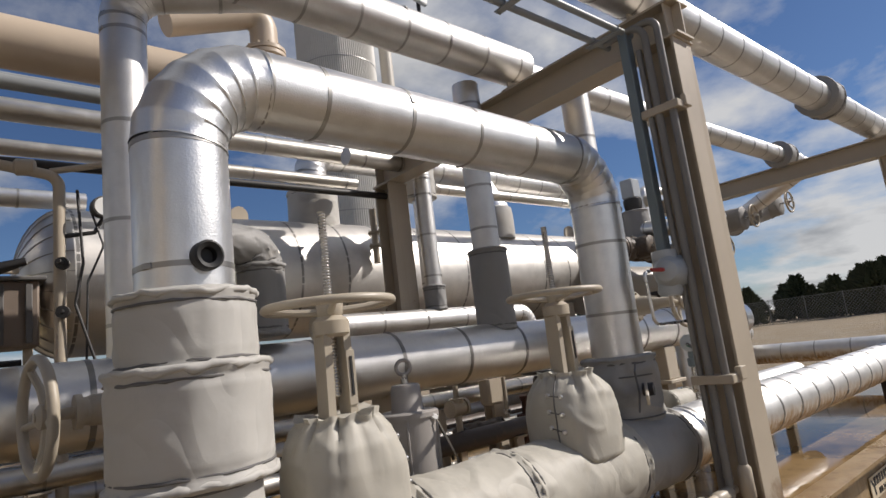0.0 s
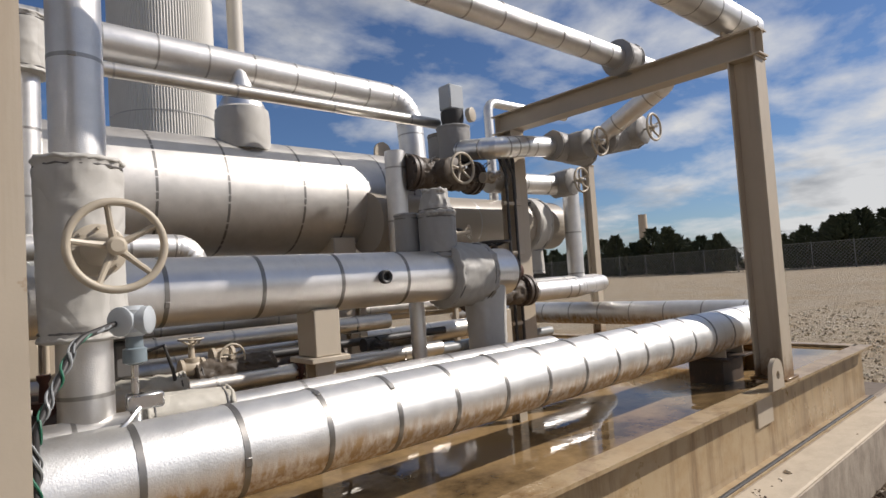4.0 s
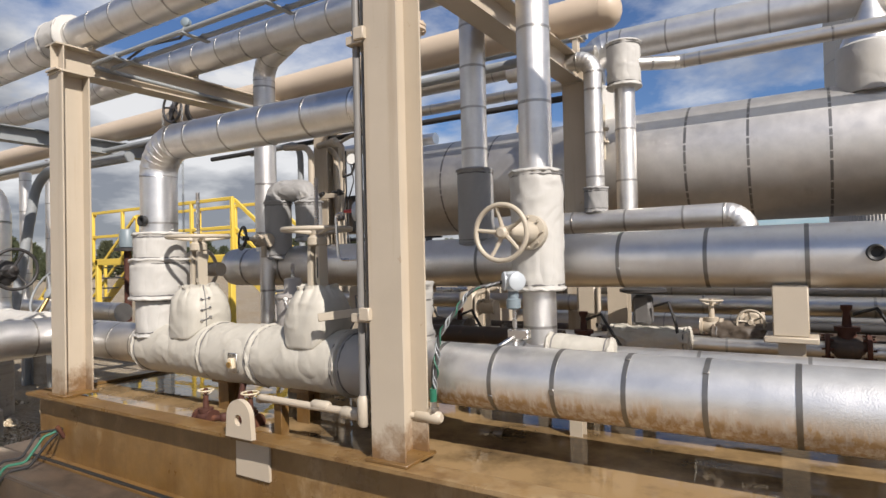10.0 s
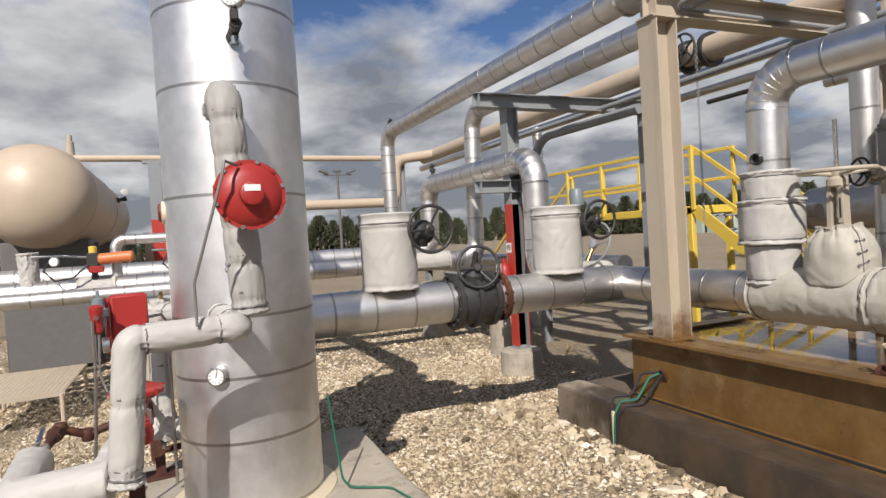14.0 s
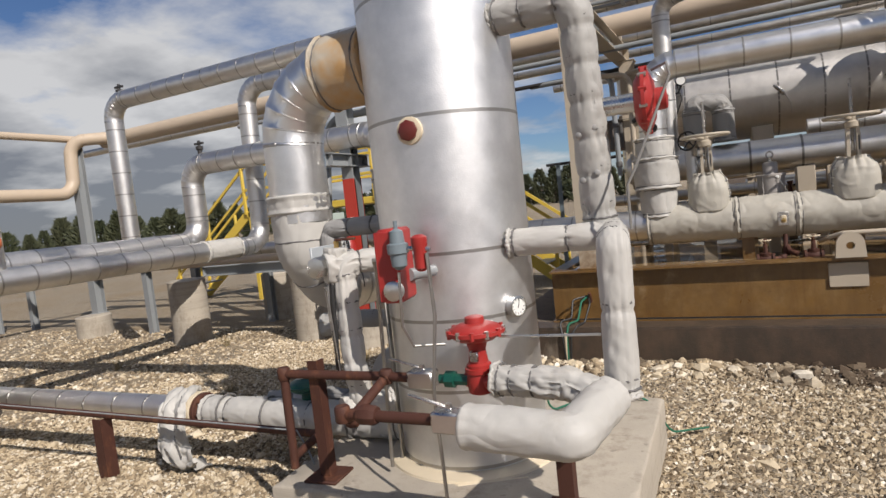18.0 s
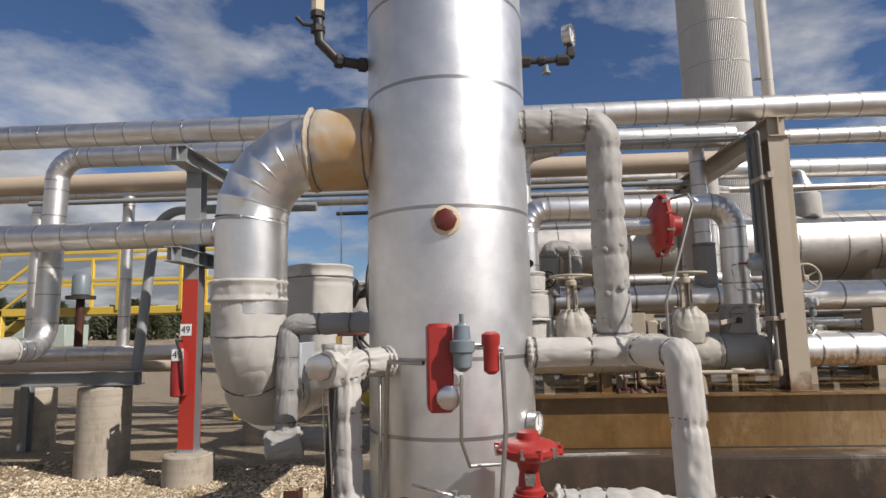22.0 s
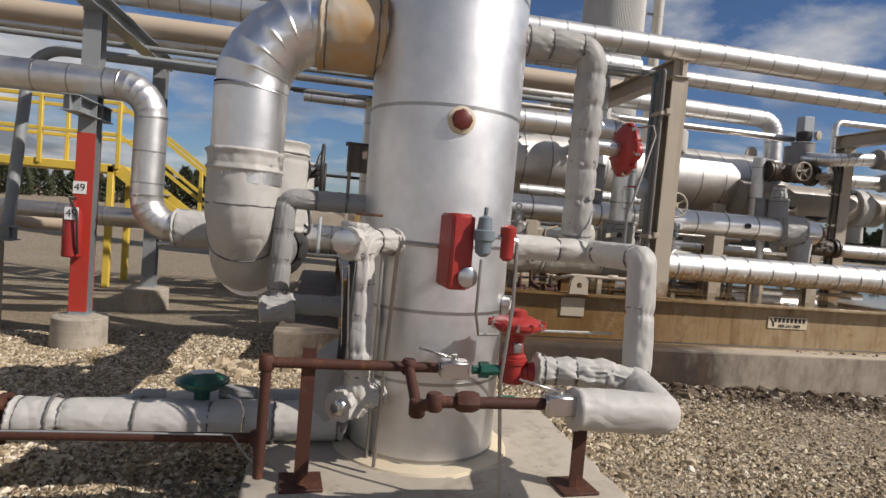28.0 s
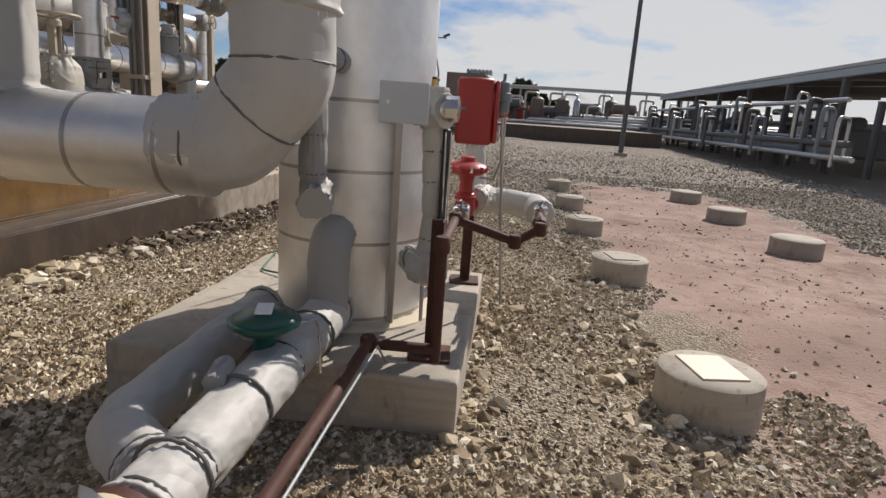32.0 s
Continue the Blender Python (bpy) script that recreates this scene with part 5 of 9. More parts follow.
part("tubing", Geo().sweep([p for k, l in corner_arcs([(0.58, 3.66, 2.62), (0.60, 3.64, 2.20), (0.56, 3.64, 1.98), (0.66, 3.62, 1.62), (0.66, 3.62, 1.30)], 0.05) for p in l], 0.008, 8), DARK, it)
part("tubing", Geo().sweep([p for k, l in corner_arcs([(0.64, 3.66, 2.52), (0.70, 3.64, 2.30), (0.62, 3.64, 2.10), (0.60, 3.64, 1.40)], 0.05) for p in l], 0.006, 8), DARK, it)
part("gauge_case", Geo().lathe((0.70, 3.62, 2.52), (0.2, -1, 0), [(-0.035, 0.05), (-0.03, 0.062), (0.012, 0.062), (0.014, 0.054)], 24), DARK, it)
part("gauge_face", Geo().lathe((0.70, 3.62, 2.52), (0.2, -1, 0), [(0.011, 0.052), (0.015, 0.052)], 24), GLASS, it)
part("gauge_stem", Geo().sweep([(0.70, 3.65, 2.46), (0.66, 3.66, 2.38), (0.52, 3.69, 2.36)], 0.012, 8), DARK, it)
sc_ = thing("slatted_cabinet", (0.0, 4.45, RIM_Z), "dark slatted cooler cabinet on thin legs behind the column", "cabinet")
part("body", Geo().box((0.0, 4.45, 2.02), (0.95, 0.30, 0.40), None, 0.012), ENCLOSURE, sc_)
part("cover", Geo().box((0.0, 4.44, 2.232), (1.02, 0.36, 0.024), None, 0.006), GREY_DARK, sc_)
for k in range(7):
    part("slat", Geo().box((-0.42 + 0.14 * k, 4.29, 2.02), (0.035, 0.024, 0.36), None, 0.004), GREY_DARK, sc_)
for lx in (-0.43, 0.43):
    part("leg", Geo().box((lx, 4.45, (RIM_Z + 1.82) / 2 - 0.01), (0.05, 0.05, 1.82 - RIM_Z + 0.03), None, 0.004), TAN, sc_)

# ---- horizontal vessel and its piping ----
VY, VZ, VR, VX0, VX1 = 4.93, 2.30, 0.532, 0.68, 7.02
ves = thing("horizontal_vessel", (VX0, VY, VZ - VR), "large horizontal vessel clad in banded aluminium sheet", "vessel")
part("shell_cladding", Geo().sweep([(VX0, VY, VZ), (VX1, VY, VZ)], VR, 56), ALU_VESSEL, ves)
for x0, s in ((VX0, -1), (VX1, 1)):
    prof = [(0.0, VR)] + [(0.30 * math.sin(a), VR * math.cos(a)) for a in (math.pi / 2 * k / 9 for k in range(1, 10))]
    part("dished_head", Geo().lathe((x0, VY, VZ), (s, 0, 0), prof, 48), ALU_OLD, ves)
    for k in range(24):
        a = 2 * math.pi * k / 24
        line = [(x0 + s * 0.30 * math.sin(b), VY + math.cos(a) * (VR + 0.003) * math.cos(b), VZ + math.sin(a) * (VR + 0.003) * math.cos(b)) for b in (math.pi / 2 * j / 9 for j in range(9))]
        part("head_seam", Geo().sweep(line, 0.004, 5), STRAP, ves)
for k in (0.70, 1.25, 1.80, 2.30, 2.75, 3.20, 3.70, 4.18, 4.74, 5.43, 5.88, 6.35, 6.70):
    piece("band", band_mesh(VR, True), ves, aim((k, VY, VZ), (1, 0, 0)))
part("lifting_eye", Geo().prism([(0.11 * math.cos(a), 0.11 * math.sin(a)) for a in (math.pi * k / 8 for k in range(9))] + [(-0.11, -0.12), (0.11, -0.12)], (6.70, VY - 0.02, VZ + VR + 0.06), (6.70, VY + 0.01, VZ + VR + 0.06), (0, 0, 1)), TAN, ves)
part("lifting_eye", Geo().prism([(0.08 * math.cos(a), 0.08 * math.sin(a)) for a in (math.pi * k / 8 for k in range(9))] + [(-0.08, -0.12), (0.08, -0.12)], (2.0, VY - 0.02, VZ + VR + 0.05), (2.0, VY + 0.01, VZ + VR + 0.05), (0, 0, 1)), TAN, ves)
part("nozzle_neck", Geo().lathe((5.03, VY - 0.17, VZ + 0.40), (0, 0, 1), [(0, 0.235), (0.10, 0.24), (0.30, 0.24), (0.37, 0.232), (0.395, 0.20)], 32), BLANKET, ves, "padded nozzle cover")
part("nozzle_cone", Geo().lathe((5.03, VY - 0.17, VZ + 0.79), (0, 0, 1), [(0, 0.205), (0.03, 0.20), (0.26, 0.085), (0.34, 0.05), (0.37, 0.02)], 28), ALU_BRIGHT, ves, "bright cone over the padded nozzle")
part("saddle", Geo().box((1.6, VY, 1.2), (0.25, 0.8, 1.4), None, 0.01), TAN, ves)
part("saddle", Geo().box((5.9, VY, 1.2), (0.25, 0.8, 1.4), None, 0.01), TAN, ves)
sleeve("nozzle_blanket", "pale padded drum round the vapour nozzle on the vessel", [(2.74, VY, VZ + VR - 0.10), (2.74, VY, 3.15)], 0.238, BLANKET, 64, amount=0.07)
pipe("vapour_pipe", "thick aluminium clad vapour pipe over the vessel", [(2.74, VY, 3.10), (2.74, VY, 3.56), (7.05, 4.86, 3.50), (7.05, 4.80, 2.6)], 0.15, ALU, 0.42, bend=0.3)
pipe("downcomer", "aluminium clad standing pipe in front of the vessel", [(6.174, 4.017, 1.55), (6.174, 4.017, 2.66)], 0.098, ALU, 0.5, offset=0.45)
pipe("exchanger_shell", "smaller dull tan exchanger shell beside the vessel, shade put into its colour", [(6.1, 4.45, 2.03), (8.95, 4.45, 2.03)], 0.30, SHADED_SHELL_PAINT, 0.6, segs=40)
sleeve("flange_cover", "pale padded ring round the exchanger flange", [(8.36, 4.45, 2.03), (8.62, 4.45, 2.03)], 0.34, BLANKET, 61, amount=0.05, segs=44)
sleeve("nozzle_blanket", "pale padded bag below the exchanger", [(8.55, 4.45, 1.75), (8.55, 4.45, 1.42)], 0.16, BLANKET, 62, amount=0.1)
pipe("standing_pipe", "aluminium clad standing pipe at the end of the skid", [(8.85, 4.0, 1.28), (8.85, 4.0, 2.45)], 0.10, ALU, 0.5)
pipe("return_pipe", "aluminium clad pipe low at the end of the skid", [(6.6, 4.0, 1.26), (9.25, 4.0, 1.26)], 0.115, ALU, 0.6)
pipe("outlet_pipe", "rust-splashed aluminium clad pipe crossing the skid end", [(9.0, 6.4, 0.90), (9.0, 1.95, 0.90)], 0.135, ALU_STAINED, 0.42)


def wheel_valve(at, back, label, r=0.16, big=0.155, blanket=BLANKET_GREY, seed=1, axis=(0, -1, 0)):
    """A blanketed valve whose handwheel faces along axis."""
    o, d = Vector(at), Vector(axis).normalized()
    v = thing("wheel_valve", o, label, "valve", "valves at the vessel end")
    part("body_blanket", wrinkled([o - d * (0.10 + back), o - d * 0.12], r, seed, 0, 0.14), blanket, v, "", 60)
    part("stem", Geo().sweep([o - d * 0.14, o + d * 0.05], 0.014, 10), STEEL, v)
    wheel(v, o, d, big, CREAM, 5)
    return v


wheel_valve((6.61, 3.56, 2.455), 0.30, "dark blanketed valve with a cream handwheel", 0.13, 0.155, RAG, 71)


def rag_valve(x0, x1, y, z, r, seed, label):
    """A valve body in a ragged dark wrap between bolted flanges, with loose wires."""
    v = thing("wrapped_valve", (x0, y, z), label, "valve", "ragged valves at the vessel end")
    part("ragged_wrap", wrinkled([(x0 + 0.10, y, z), (x1 - 0.10, y, z)], r, seed, 0.21, 0.48, segs=64, step=0.011), RAG, v, "", 60)
    for x in (x0, x0 + 0.055, x1 - 0.105, x1 - 0.05):
        flange_part("flange", v, GRIME, (x, y, z), (1, 0, 0), r * 1.16, 0.04, 10)
    wr = random.Random(seed)
    for k in range(6):
        x, a = wr.uniform(x0 + 0.12, x1 - 0.16), wr.uniform(2.2, 4.6)
        line = [(x + 0.09 * j + wr.uniform(-0.03, 0.03), y + math.cos(a + 0.42 * j) * r * 1.09, z + math.sin(a + 0.42 * j) * -r * 1.09 + wr.uniform(0, 0.02)) for j in range(5)]
        part("loose_wire", Geo().sweep(line, 0.006, 6), DARK, v)
    return v


rag_valve(6.24, 7.16, 3.95, 2.46, 0.150, 72, "grimy wrapped valve body with bolted flanges beside the vessel")
wheel_valve((8.01, 2.98, 2.73), 0.28, "grey blanketed valve with a cream handwheel", 0.15, 0.155, BLANKET_GREY, 73)
wheel_valve((8.73, 2.77, 2.915), 0.28, "grey blanketed valve with a cream handwheel", 0.15, 0.155, BLANKET_GREY, 74)
wheel_valve((8.48, 3.56, 2.46), 0.30, "grey blanketed valve with a cream handwheel", 0.15, 0.150, BLANKET_GREY, 75)
pipe("valve_pipe", "bright aluminium clad pipe bending between the valves", [(6.96, 4.02, 2.74), (6.97, 3.48, 2.66), (7.35, 3.45, 2.71), (8.0, 3.42, 2.76)], 0.105, ALU_BRIGHT, 0.35, bend=0.15)
sleeve("valve_blanket", "grey padded sleeve over a valve body", [(7.75, 3.40, 2.75), (8.35, 3.38, 2.72)], 0.15, BLANKET_GREY, 76, amount=0.12)
sleeve("valve_blanket", "grey padded sleeve over a valve body", [(8.35, 3.15, 2.80), (8.95, 3.12, 2.92)], 0.14, BLANKET_GREY, 77, amount=0.12)
pipe("valve_pipe", "aluminium clad pipe falling from the rack to a valve", [(7.95, 2.36, 3.24), (8.35, 2.36, 3.24), (8.35, 3.2, 2.85)], 0.10, ALU, 0.4, bend=0.15)
pipe("valve_pipe", "aluminium clad pipe between the valves", [(7.3, 3.9, 2.42), (8.5, 3.9, 2.45)], 0.115, ALU, 0.4)
pipe("vent_pipe", "slim aluminium clad vent pipe at the frame", [(7.9, 4.4, 2.28), (7.9, 4.4, 3.50), (9.4, 4.4, 3.52)], 0.055, ALU, 0)
act = thing("valve_actuator", (6.98, 4.05, 3.0), "grey electric valve actuator with a round tan dial", "actuator")
part("housing", Geo().box((6.98, 4.05, 3.30), (0.20, 0.18, 0.26), None, 0.015), GREYPAINT, act)
part("gearbox", Geo().lathe((6.98, 4.05, 3.00), (0, 0, 1), [(0, 0.10), (0.08, 0.12), (0.16, 0.12), (0.18, 0.08)], 20), DARK, act)
part("dial", Geo().lathe((7.12, 3.95, 3.12), (0.3, -1, 0), [(0, 0.075), (0.05, 0.075), (0.055, 0.06)], 24), CREAM, act)
part("neck_blanket", wrinkled([(6.98, 4.05, 2.62), (6.98, 4.05, 3.0)], 0.17, 78, 0, 0.12), BLANKET_GREY, act, "", 60)

# ---- ribbed stack ----
SX, SYY, SRR = 5.52, 8.61, 0.70
stack = thing("ribbed_stack", (SX, SYY, -0.3), "tall pale stack clad in vertically ribbed sheet", "stack")
n_rib = 120
ring = lambda z: [(SX + (SRR + 0.012 * (k % 2)) * math.cos(math.pi * k / n_rib), SYY + (SRR + 0.012 * (k % 2)) * math.sin(math.pi * k / n_rib), z) for k in range(2 * n_rib)]
part("ribbed_cladding", Geo().grid([ring(-0.3), ring(19.0)]), RIBBED, stack, angle=10)
for k in range(20):
    piece("band", band_mesh(SRR + 0.014), stack, aim((SX, SYY, 1.2 + 0.92 * k), (0, 0, 1)))
pipe("stack_pipe", "slim clad pipe standing beside the stack", [(6.60, 8.52, -0.3), (6.60, 8.52, 18.5)], 0.122, PALE_CLAD, 2.2)
for z in (2.6, 6.5, 10.5, 14.5):
    part("stack_bracket", Geo().box((6.33, 8.56, z), (0.34, 0.05, 0.05), None, 0.004), GALV, stack)

# ---- vertical scrubber on its pad ----
PAD_Z = 0.095
CX, CY, CR = -0.14, -1.70, 0.363


def worn_block(x0, x1, y0, y1, z0, z1, chip):
    """A cast block whose upper edges are rounded, uneven and chipped."""
    rings = []
    nx, ny = max(4, int((x1 - x0) / 0.04)), max(4, int((y1 - y0) / 0.04))
    outline = [(x0 + (x1 - x0) * k / nx, y0, 0, -1) for k in range(nx)] + [(x1, y0 + (y1 - y0) * k / ny, 1, 0) for k in range(ny)]
    outline += [(x1 - (x1 - x0) * k / nx, y1, 0, 1) for k in range(nx)] + [(x0, y1 - (y1 - y0) * k / ny, -1, 0) for k in range(ny)]
    cx, cy = (x0 + x1) / 2, (y0 + y1) / 2
    for dz, inset in ((z0 - z1, 0.0), (-0.10, 0.0), (-1.6, 0.15), (-0.9, 0.45), (-0.3, 1.1), (0.0, 2.2)):
        ring = []
        for x, y, ox, oy in outline:
            wear = chip * (0.55 + 1.1 * max(0.0, noise.noise(Vector((x * 5, y * 5, 1.0)))) + 2.2 * max(0.0, noise.noise(Vector((x * 9, y * 9, 7.0))) - 0.28))
            sx = 1 if x > cx else -1
            sy = 1 if y > cy else -1
            near = 1.0 if ox else max(0.0, 1 - min(abs(x - x0), abs(x - x1)) / 0.05)
            near_y = 1.0 if oy else max(0.0, 1 - min(abs(y - y0), abs(y - y1)) / 0.05)
            w = 0.004 * noise.noise(Vector((x * 7, y * 7, dz * 9)))
            z = z1 + (dz if dz <= -0.10 and not inset else dz * wear)
            ring.append((x - sx * near * (inset * wear + w), y - sy * near_y * (inset * wear + w), z))
        rings.append(ring)
    return Geo().grid(rings)


pad = thing("concrete_pad", (-0.12, -1.62, PAD_Z - 0.35), "square pale concrete pad with chipped edges under the scrubber", "pad")
part("cast_block", worn_block(-0.93, 0.69, -2.33, -0.91, PAD_Z - 0.35, PAD_Z, 0.011), CONCRETE, pad)
part("sealant_run", Geo().sweep([(-0.36, -2.02, PAD_Z), (-0.05, -2.14, PAD_Z), (0.22, -2.0, PAD_Z)], [0.004, 0.006, 0.004], 8), SIGN_CREAM, pad)
scr = thing("scrubber_vessel", (CX, CY, PAD_Z), "tall upright vessel clad in bright banded aluminium", "vessel")
part("shell_cladding", Geo().lathe((CX, CY, 0), (0, 0, 1), [(PAD_Z + 0.02, CR), (3.04, CR), (3.045, CR - 0.012), (3.12, CR - 0.13)], 64), ALU_DULL, scr)
part("grout_ring", Geo().lathe((CX, CY, PAD_Z - 0.002), (0, 0, 1), [(0, CR + 0.075), (0.012, CR + 0.07), (0.022, CR + 0.02), (0.024, CR)], 56), SIGN_CREAM, scr, "yellowed sealant ring at the foot")
for z in (0.11 + 0.02, 0.48, 0.80, 1.10, 1.705, 2.245, 2.64, 2.905, 3.035):
    piece("band", band_mesh(CR), scr, aim((CX, CY, z), (0, 0, 1)))
part("plug_collar", Geo().lathe((-0.135, CY - CR + 0.01, 1.645), (0, -1, 0), [(0, 0.062), (0.02, 0.06), (0.025, 0.045)], 24), SIGN_CREAM, scr)
part("rust_plug", Geo().lathe((-0.135, CY - CR + 0.02, 1.645), (0, -1, 0), [(0, 0.046), (0.045, 0.046), (0.05, 0.038)], 8), PLUG_RED, scr, "dark red hexagonal plug")
part("seam_strip", Geo().box((-0.42, CY - 0.26, 0.63), (0.012, 0.03, 1.05), None, 0.003), STRAP, scr)

top = pipe("top_outlet_pipe", "thick aluminium clad outlet pipe from the top of the scrubber", [(CX, CY, 3.06), (CX, CY, 3.63), (-5.61, -1.80, 3.66), (-5.61, -1.84, 1.2)], 0.165, ALU_BRIGHT, 0.31, bend=0.36)
sleeve("outlet_collar", "pale padded collar under the outlet elbow", [(CX, CY, 3.04), (CX, CY, 3.24)], 0.20, BLANKET, 81, amount=0.05)
part("riser_boot", wrinkled([(-5.61, -1.84, 1.35), (-5.61, -1.84, 1.75)], 0.24, 82, 0, 0.06), BLANKET, top, "", 60)
pipe("inlet_riser", "thick aluminium clad inlet bend at the side of the scrubber", [(-0.36, -1.70, 2.06), (-1.058, -1.70, 2.06), (-1.058, -1.70, 1.30)], 0.163, ALU_BRIGHT, 0.30, bend=0.335, offset=0.5)
sleeve("nozzle_blanket", "yellow-stained padded blanket on the inlet nozzle", [(-0.47, -1.70, 2.06), (-0.775, -1.70, 2.06)], 0.19, BLANKET_STAINED, 83, amount=0.04)
rbk = sleeve("riser_blanket", "pale padded blanket bag round the riser foot", [(-1.065, -1.70, 1.44), (-1.062, -1.70, 1.15), (-1.055, -1.51, 0.93), (-1.05, -1.30, 0.91)], 0.162, BLANKET, 84, amount=0.08, bend=0.14, hem=0)
for at_, ax_, sd_ in (((-1.062, -1.70, 1.20), (0, 0, 1), 3.1), ((-1.058, -1.615, 1.045), (0, 0.66, -0.75), 4.3), ((-1.052, -1.42, 0.916), (0, 1, 0), 5.7)):
    part("seam_cord", hem_geo(at_, ax_, 0.163, sd_, 0.004), GREY_DARK, rbk)
sleeve("riser_collar", "folded pale cloth collar at the top of the riser blanket", [(-1.062, -1.70, 1.35), (-1.062, -1.70, 1.455)], 0.171, BLANKET, 87, amount=0.2, hem=0)
pipe("inlet_pipe", "aluminium clad inlet pipe from the skid", [(-1.05, -1.45, 0.90), (-1.04, 1.62, 0.905)], 0.163, ALU, 0.31)
iv = thing("black_gate_valve", (-1.04, 0.12, 0.90), "black iron gate valve with black handwheel between bolted flanges", "valve")
for y in (0.0, 0.16, 0.32):
    flange_part("flange", iv, DARK, (-1.04, y - 0.05, 0.90), (0, 1, 0), 0.225, 0.04, 12)
part("body", Geo().lathe((-1.04, -0.05, 0.90), (0, 1, 0), [(0, 0.17), (0.1, 0.2), (0.3, 0.2), (0.4, 0.17)], 24), DARK, iv)
part("bonnet", Geo().lathe((-1.02, 0.13, 0.95), (0.35, 0, 1), [(0, 0.11), (0.18, 0.08), (0.22, 0.03), (0.36, 0.02)], 16), DARK, iv)
wheel(iv, (-0.87, 0.13, 1.175), (1, -0.25, 0.25), 0.178, DARK, 3, 0.013, dish=0.05)
flange_part("rusty_flange", iv, RUST, (-1.04, 0.38, 0.90), (0, 1, 0), 0.20, 0.04, 12)
for wy, seed in ((-0.546, 85), (1.0, 86)):
    wv = thing("blanketed_valve", (-1.04, wy, 0.9), "pale blanket drum over a valve with a black handwheel", "valve", "drum valves")
    part("drum_blanket", wrinkled([(-1.04, wy, 1.05), (-1.04, wy, 1.55)], 0.212, seed, 0, 0.05), BLANKET, wv, "", 60)
    part("lid_blanket", wrinkled([(-1.04, wy, 1.545), (-1.04, wy, 1.63)], 0.215, seed + 0.5, 0, 0.03), BLANKET, wv, "", 60)
    part("stem", Geo().sweep([(-0.95, wy + 0.2, 1.49), (-0.73, wy + 0.24, 1.49)], 0.016, 8), DARK, wv)
    part("gear_head", Geo().lathe((-0.92, wy + 0.21, 1.47), (1, 0.15, 0), [(0, 0.085), (0.02, 0.098), (0.08, 0.092), (0.10, 0.05), (0.16, 0.036)], 16), DARK, wv)
    part("gear_neck", Geo().lathe((-0.90, wy + 0.21, 1.36), (0, 0, 1), [(0, 0.05), (0.02, 0.06), (0.08, 0.05)], 12), DARK, wv)
    wheel(wv, (-0.74, wy + 0.235, 1.49), (1, 0.0, 0.0), 0.185 if wy < 0 else 0.172, DARK, 3, 0.013, dish=0.04)
    part("hem", hem_geo((-1.04, wy, 1.06), (0, 0, 1), 0.214, wy, 0.011), BLANKET, wv, "", 70)
    part("seam_cord", hem_geo((-1.04, wy, 1.548), (0, 0, 1), 0.213, wy + 2, 0.004), GREY_DARK, wv)

# quilted piping and the red control valves
q1 = sleeve("quilted_pipe", "pale quilted insulation looping down the side of the scrubber", [(0.18, -1.78, 2.11), (0.56, -1.79, 2.11), (0.58, -1.74, 1.15)], 0.074, BLANKET_MID, 91, quilt=0.155, amount=0.16, bend=0.09)
for bz_ in (1.36, 1.55, 1.74, 1.93):
    for bx_, dx_ in ((0.535, -0.35), (0.60, 0.5)):
        part("tuft_button", Geo().lathe((bx_, -1.755 - 0.070, bz_ + 0.03 * dx_), (dx_ * 0.6, -1, 0), [(-0.012, 0.012), (0.0, 0.014), (0.004, 0.010), (0.005, 0.004)], 12), BLANKET_GREY, q1)
sleeve("quilted_pipe", "pale quilted branch from the scrubber to the drop leg", [(0.18, -1.84, 1.11), (0.64, -1.80, 1.11), (0.70, -2.20, 1.11), (0.70, -2.25, 0.56)], 0.061, BLANKET, 92, quilt=0.27, amount=0.16, bend=0.035)
sleeve("quilted_pipe", "wrinkled pale insulation from the red valve to the drop leg", [(0.22, -2.27, 0.62), (0.52, -2.30, 0.62), (0.66, -2.34, 0.58)], 0.062, BLANKET, 93, quilt=0.085, amount=0.6, bend=0.06, ties=5)
sleeve("quilted_pipe", "smooth pale insulated pipe end over a rusty stand", [(0.24, -2.63, 0.575), (0.60, -2.62, 0.56), (0.66, -2.30, 0.58)], 0.075, BLANKET, 94, amount=0.12, bend=0.03, hem=0)
b1 = sleeve("level_bridle", "pale quilted level bridle with a dark sight strip beside the scrubber", [(-0.37, -2.00, 1.095), (-0.52, -2.13, 1.095), (-0.505, -2.15, 0.62), (-0.50, -2.13, 0.44), (-0.40, -2.03, 0.42)], 0.055, BLANKET, 95, quilt=0.125, amount=0.24, bend=0.06)
part("top_cap", wrinkled([(-0.56, -2.13, 1.09), (-0.555, -2.13, 1.17)], 0.05, 97, 0, 0.5), BLANKET, b1, "", 70)
b2 = sleeve("level_bridle", "grey quilted level bridle behind the scrubber", [(-0.45, -1.71, 1.25), (-0.865, -1.735, 1.25), (-0.875, -1.74, 0.755), (-0.47, -1.62, 0.735)], 0.050, BLANKET_GREY, 96, quilt=0.14, amount=0.22, bend=0.05)
part("cloth_knot", wrinkled([(-0.80, -1.74, 0.745), (-0.95, -1.77, 0.725)], 0.060, 98, 0, 0.5), BLANKET_MID, b2, "crumpled cloth knot at the lower bend", 60)
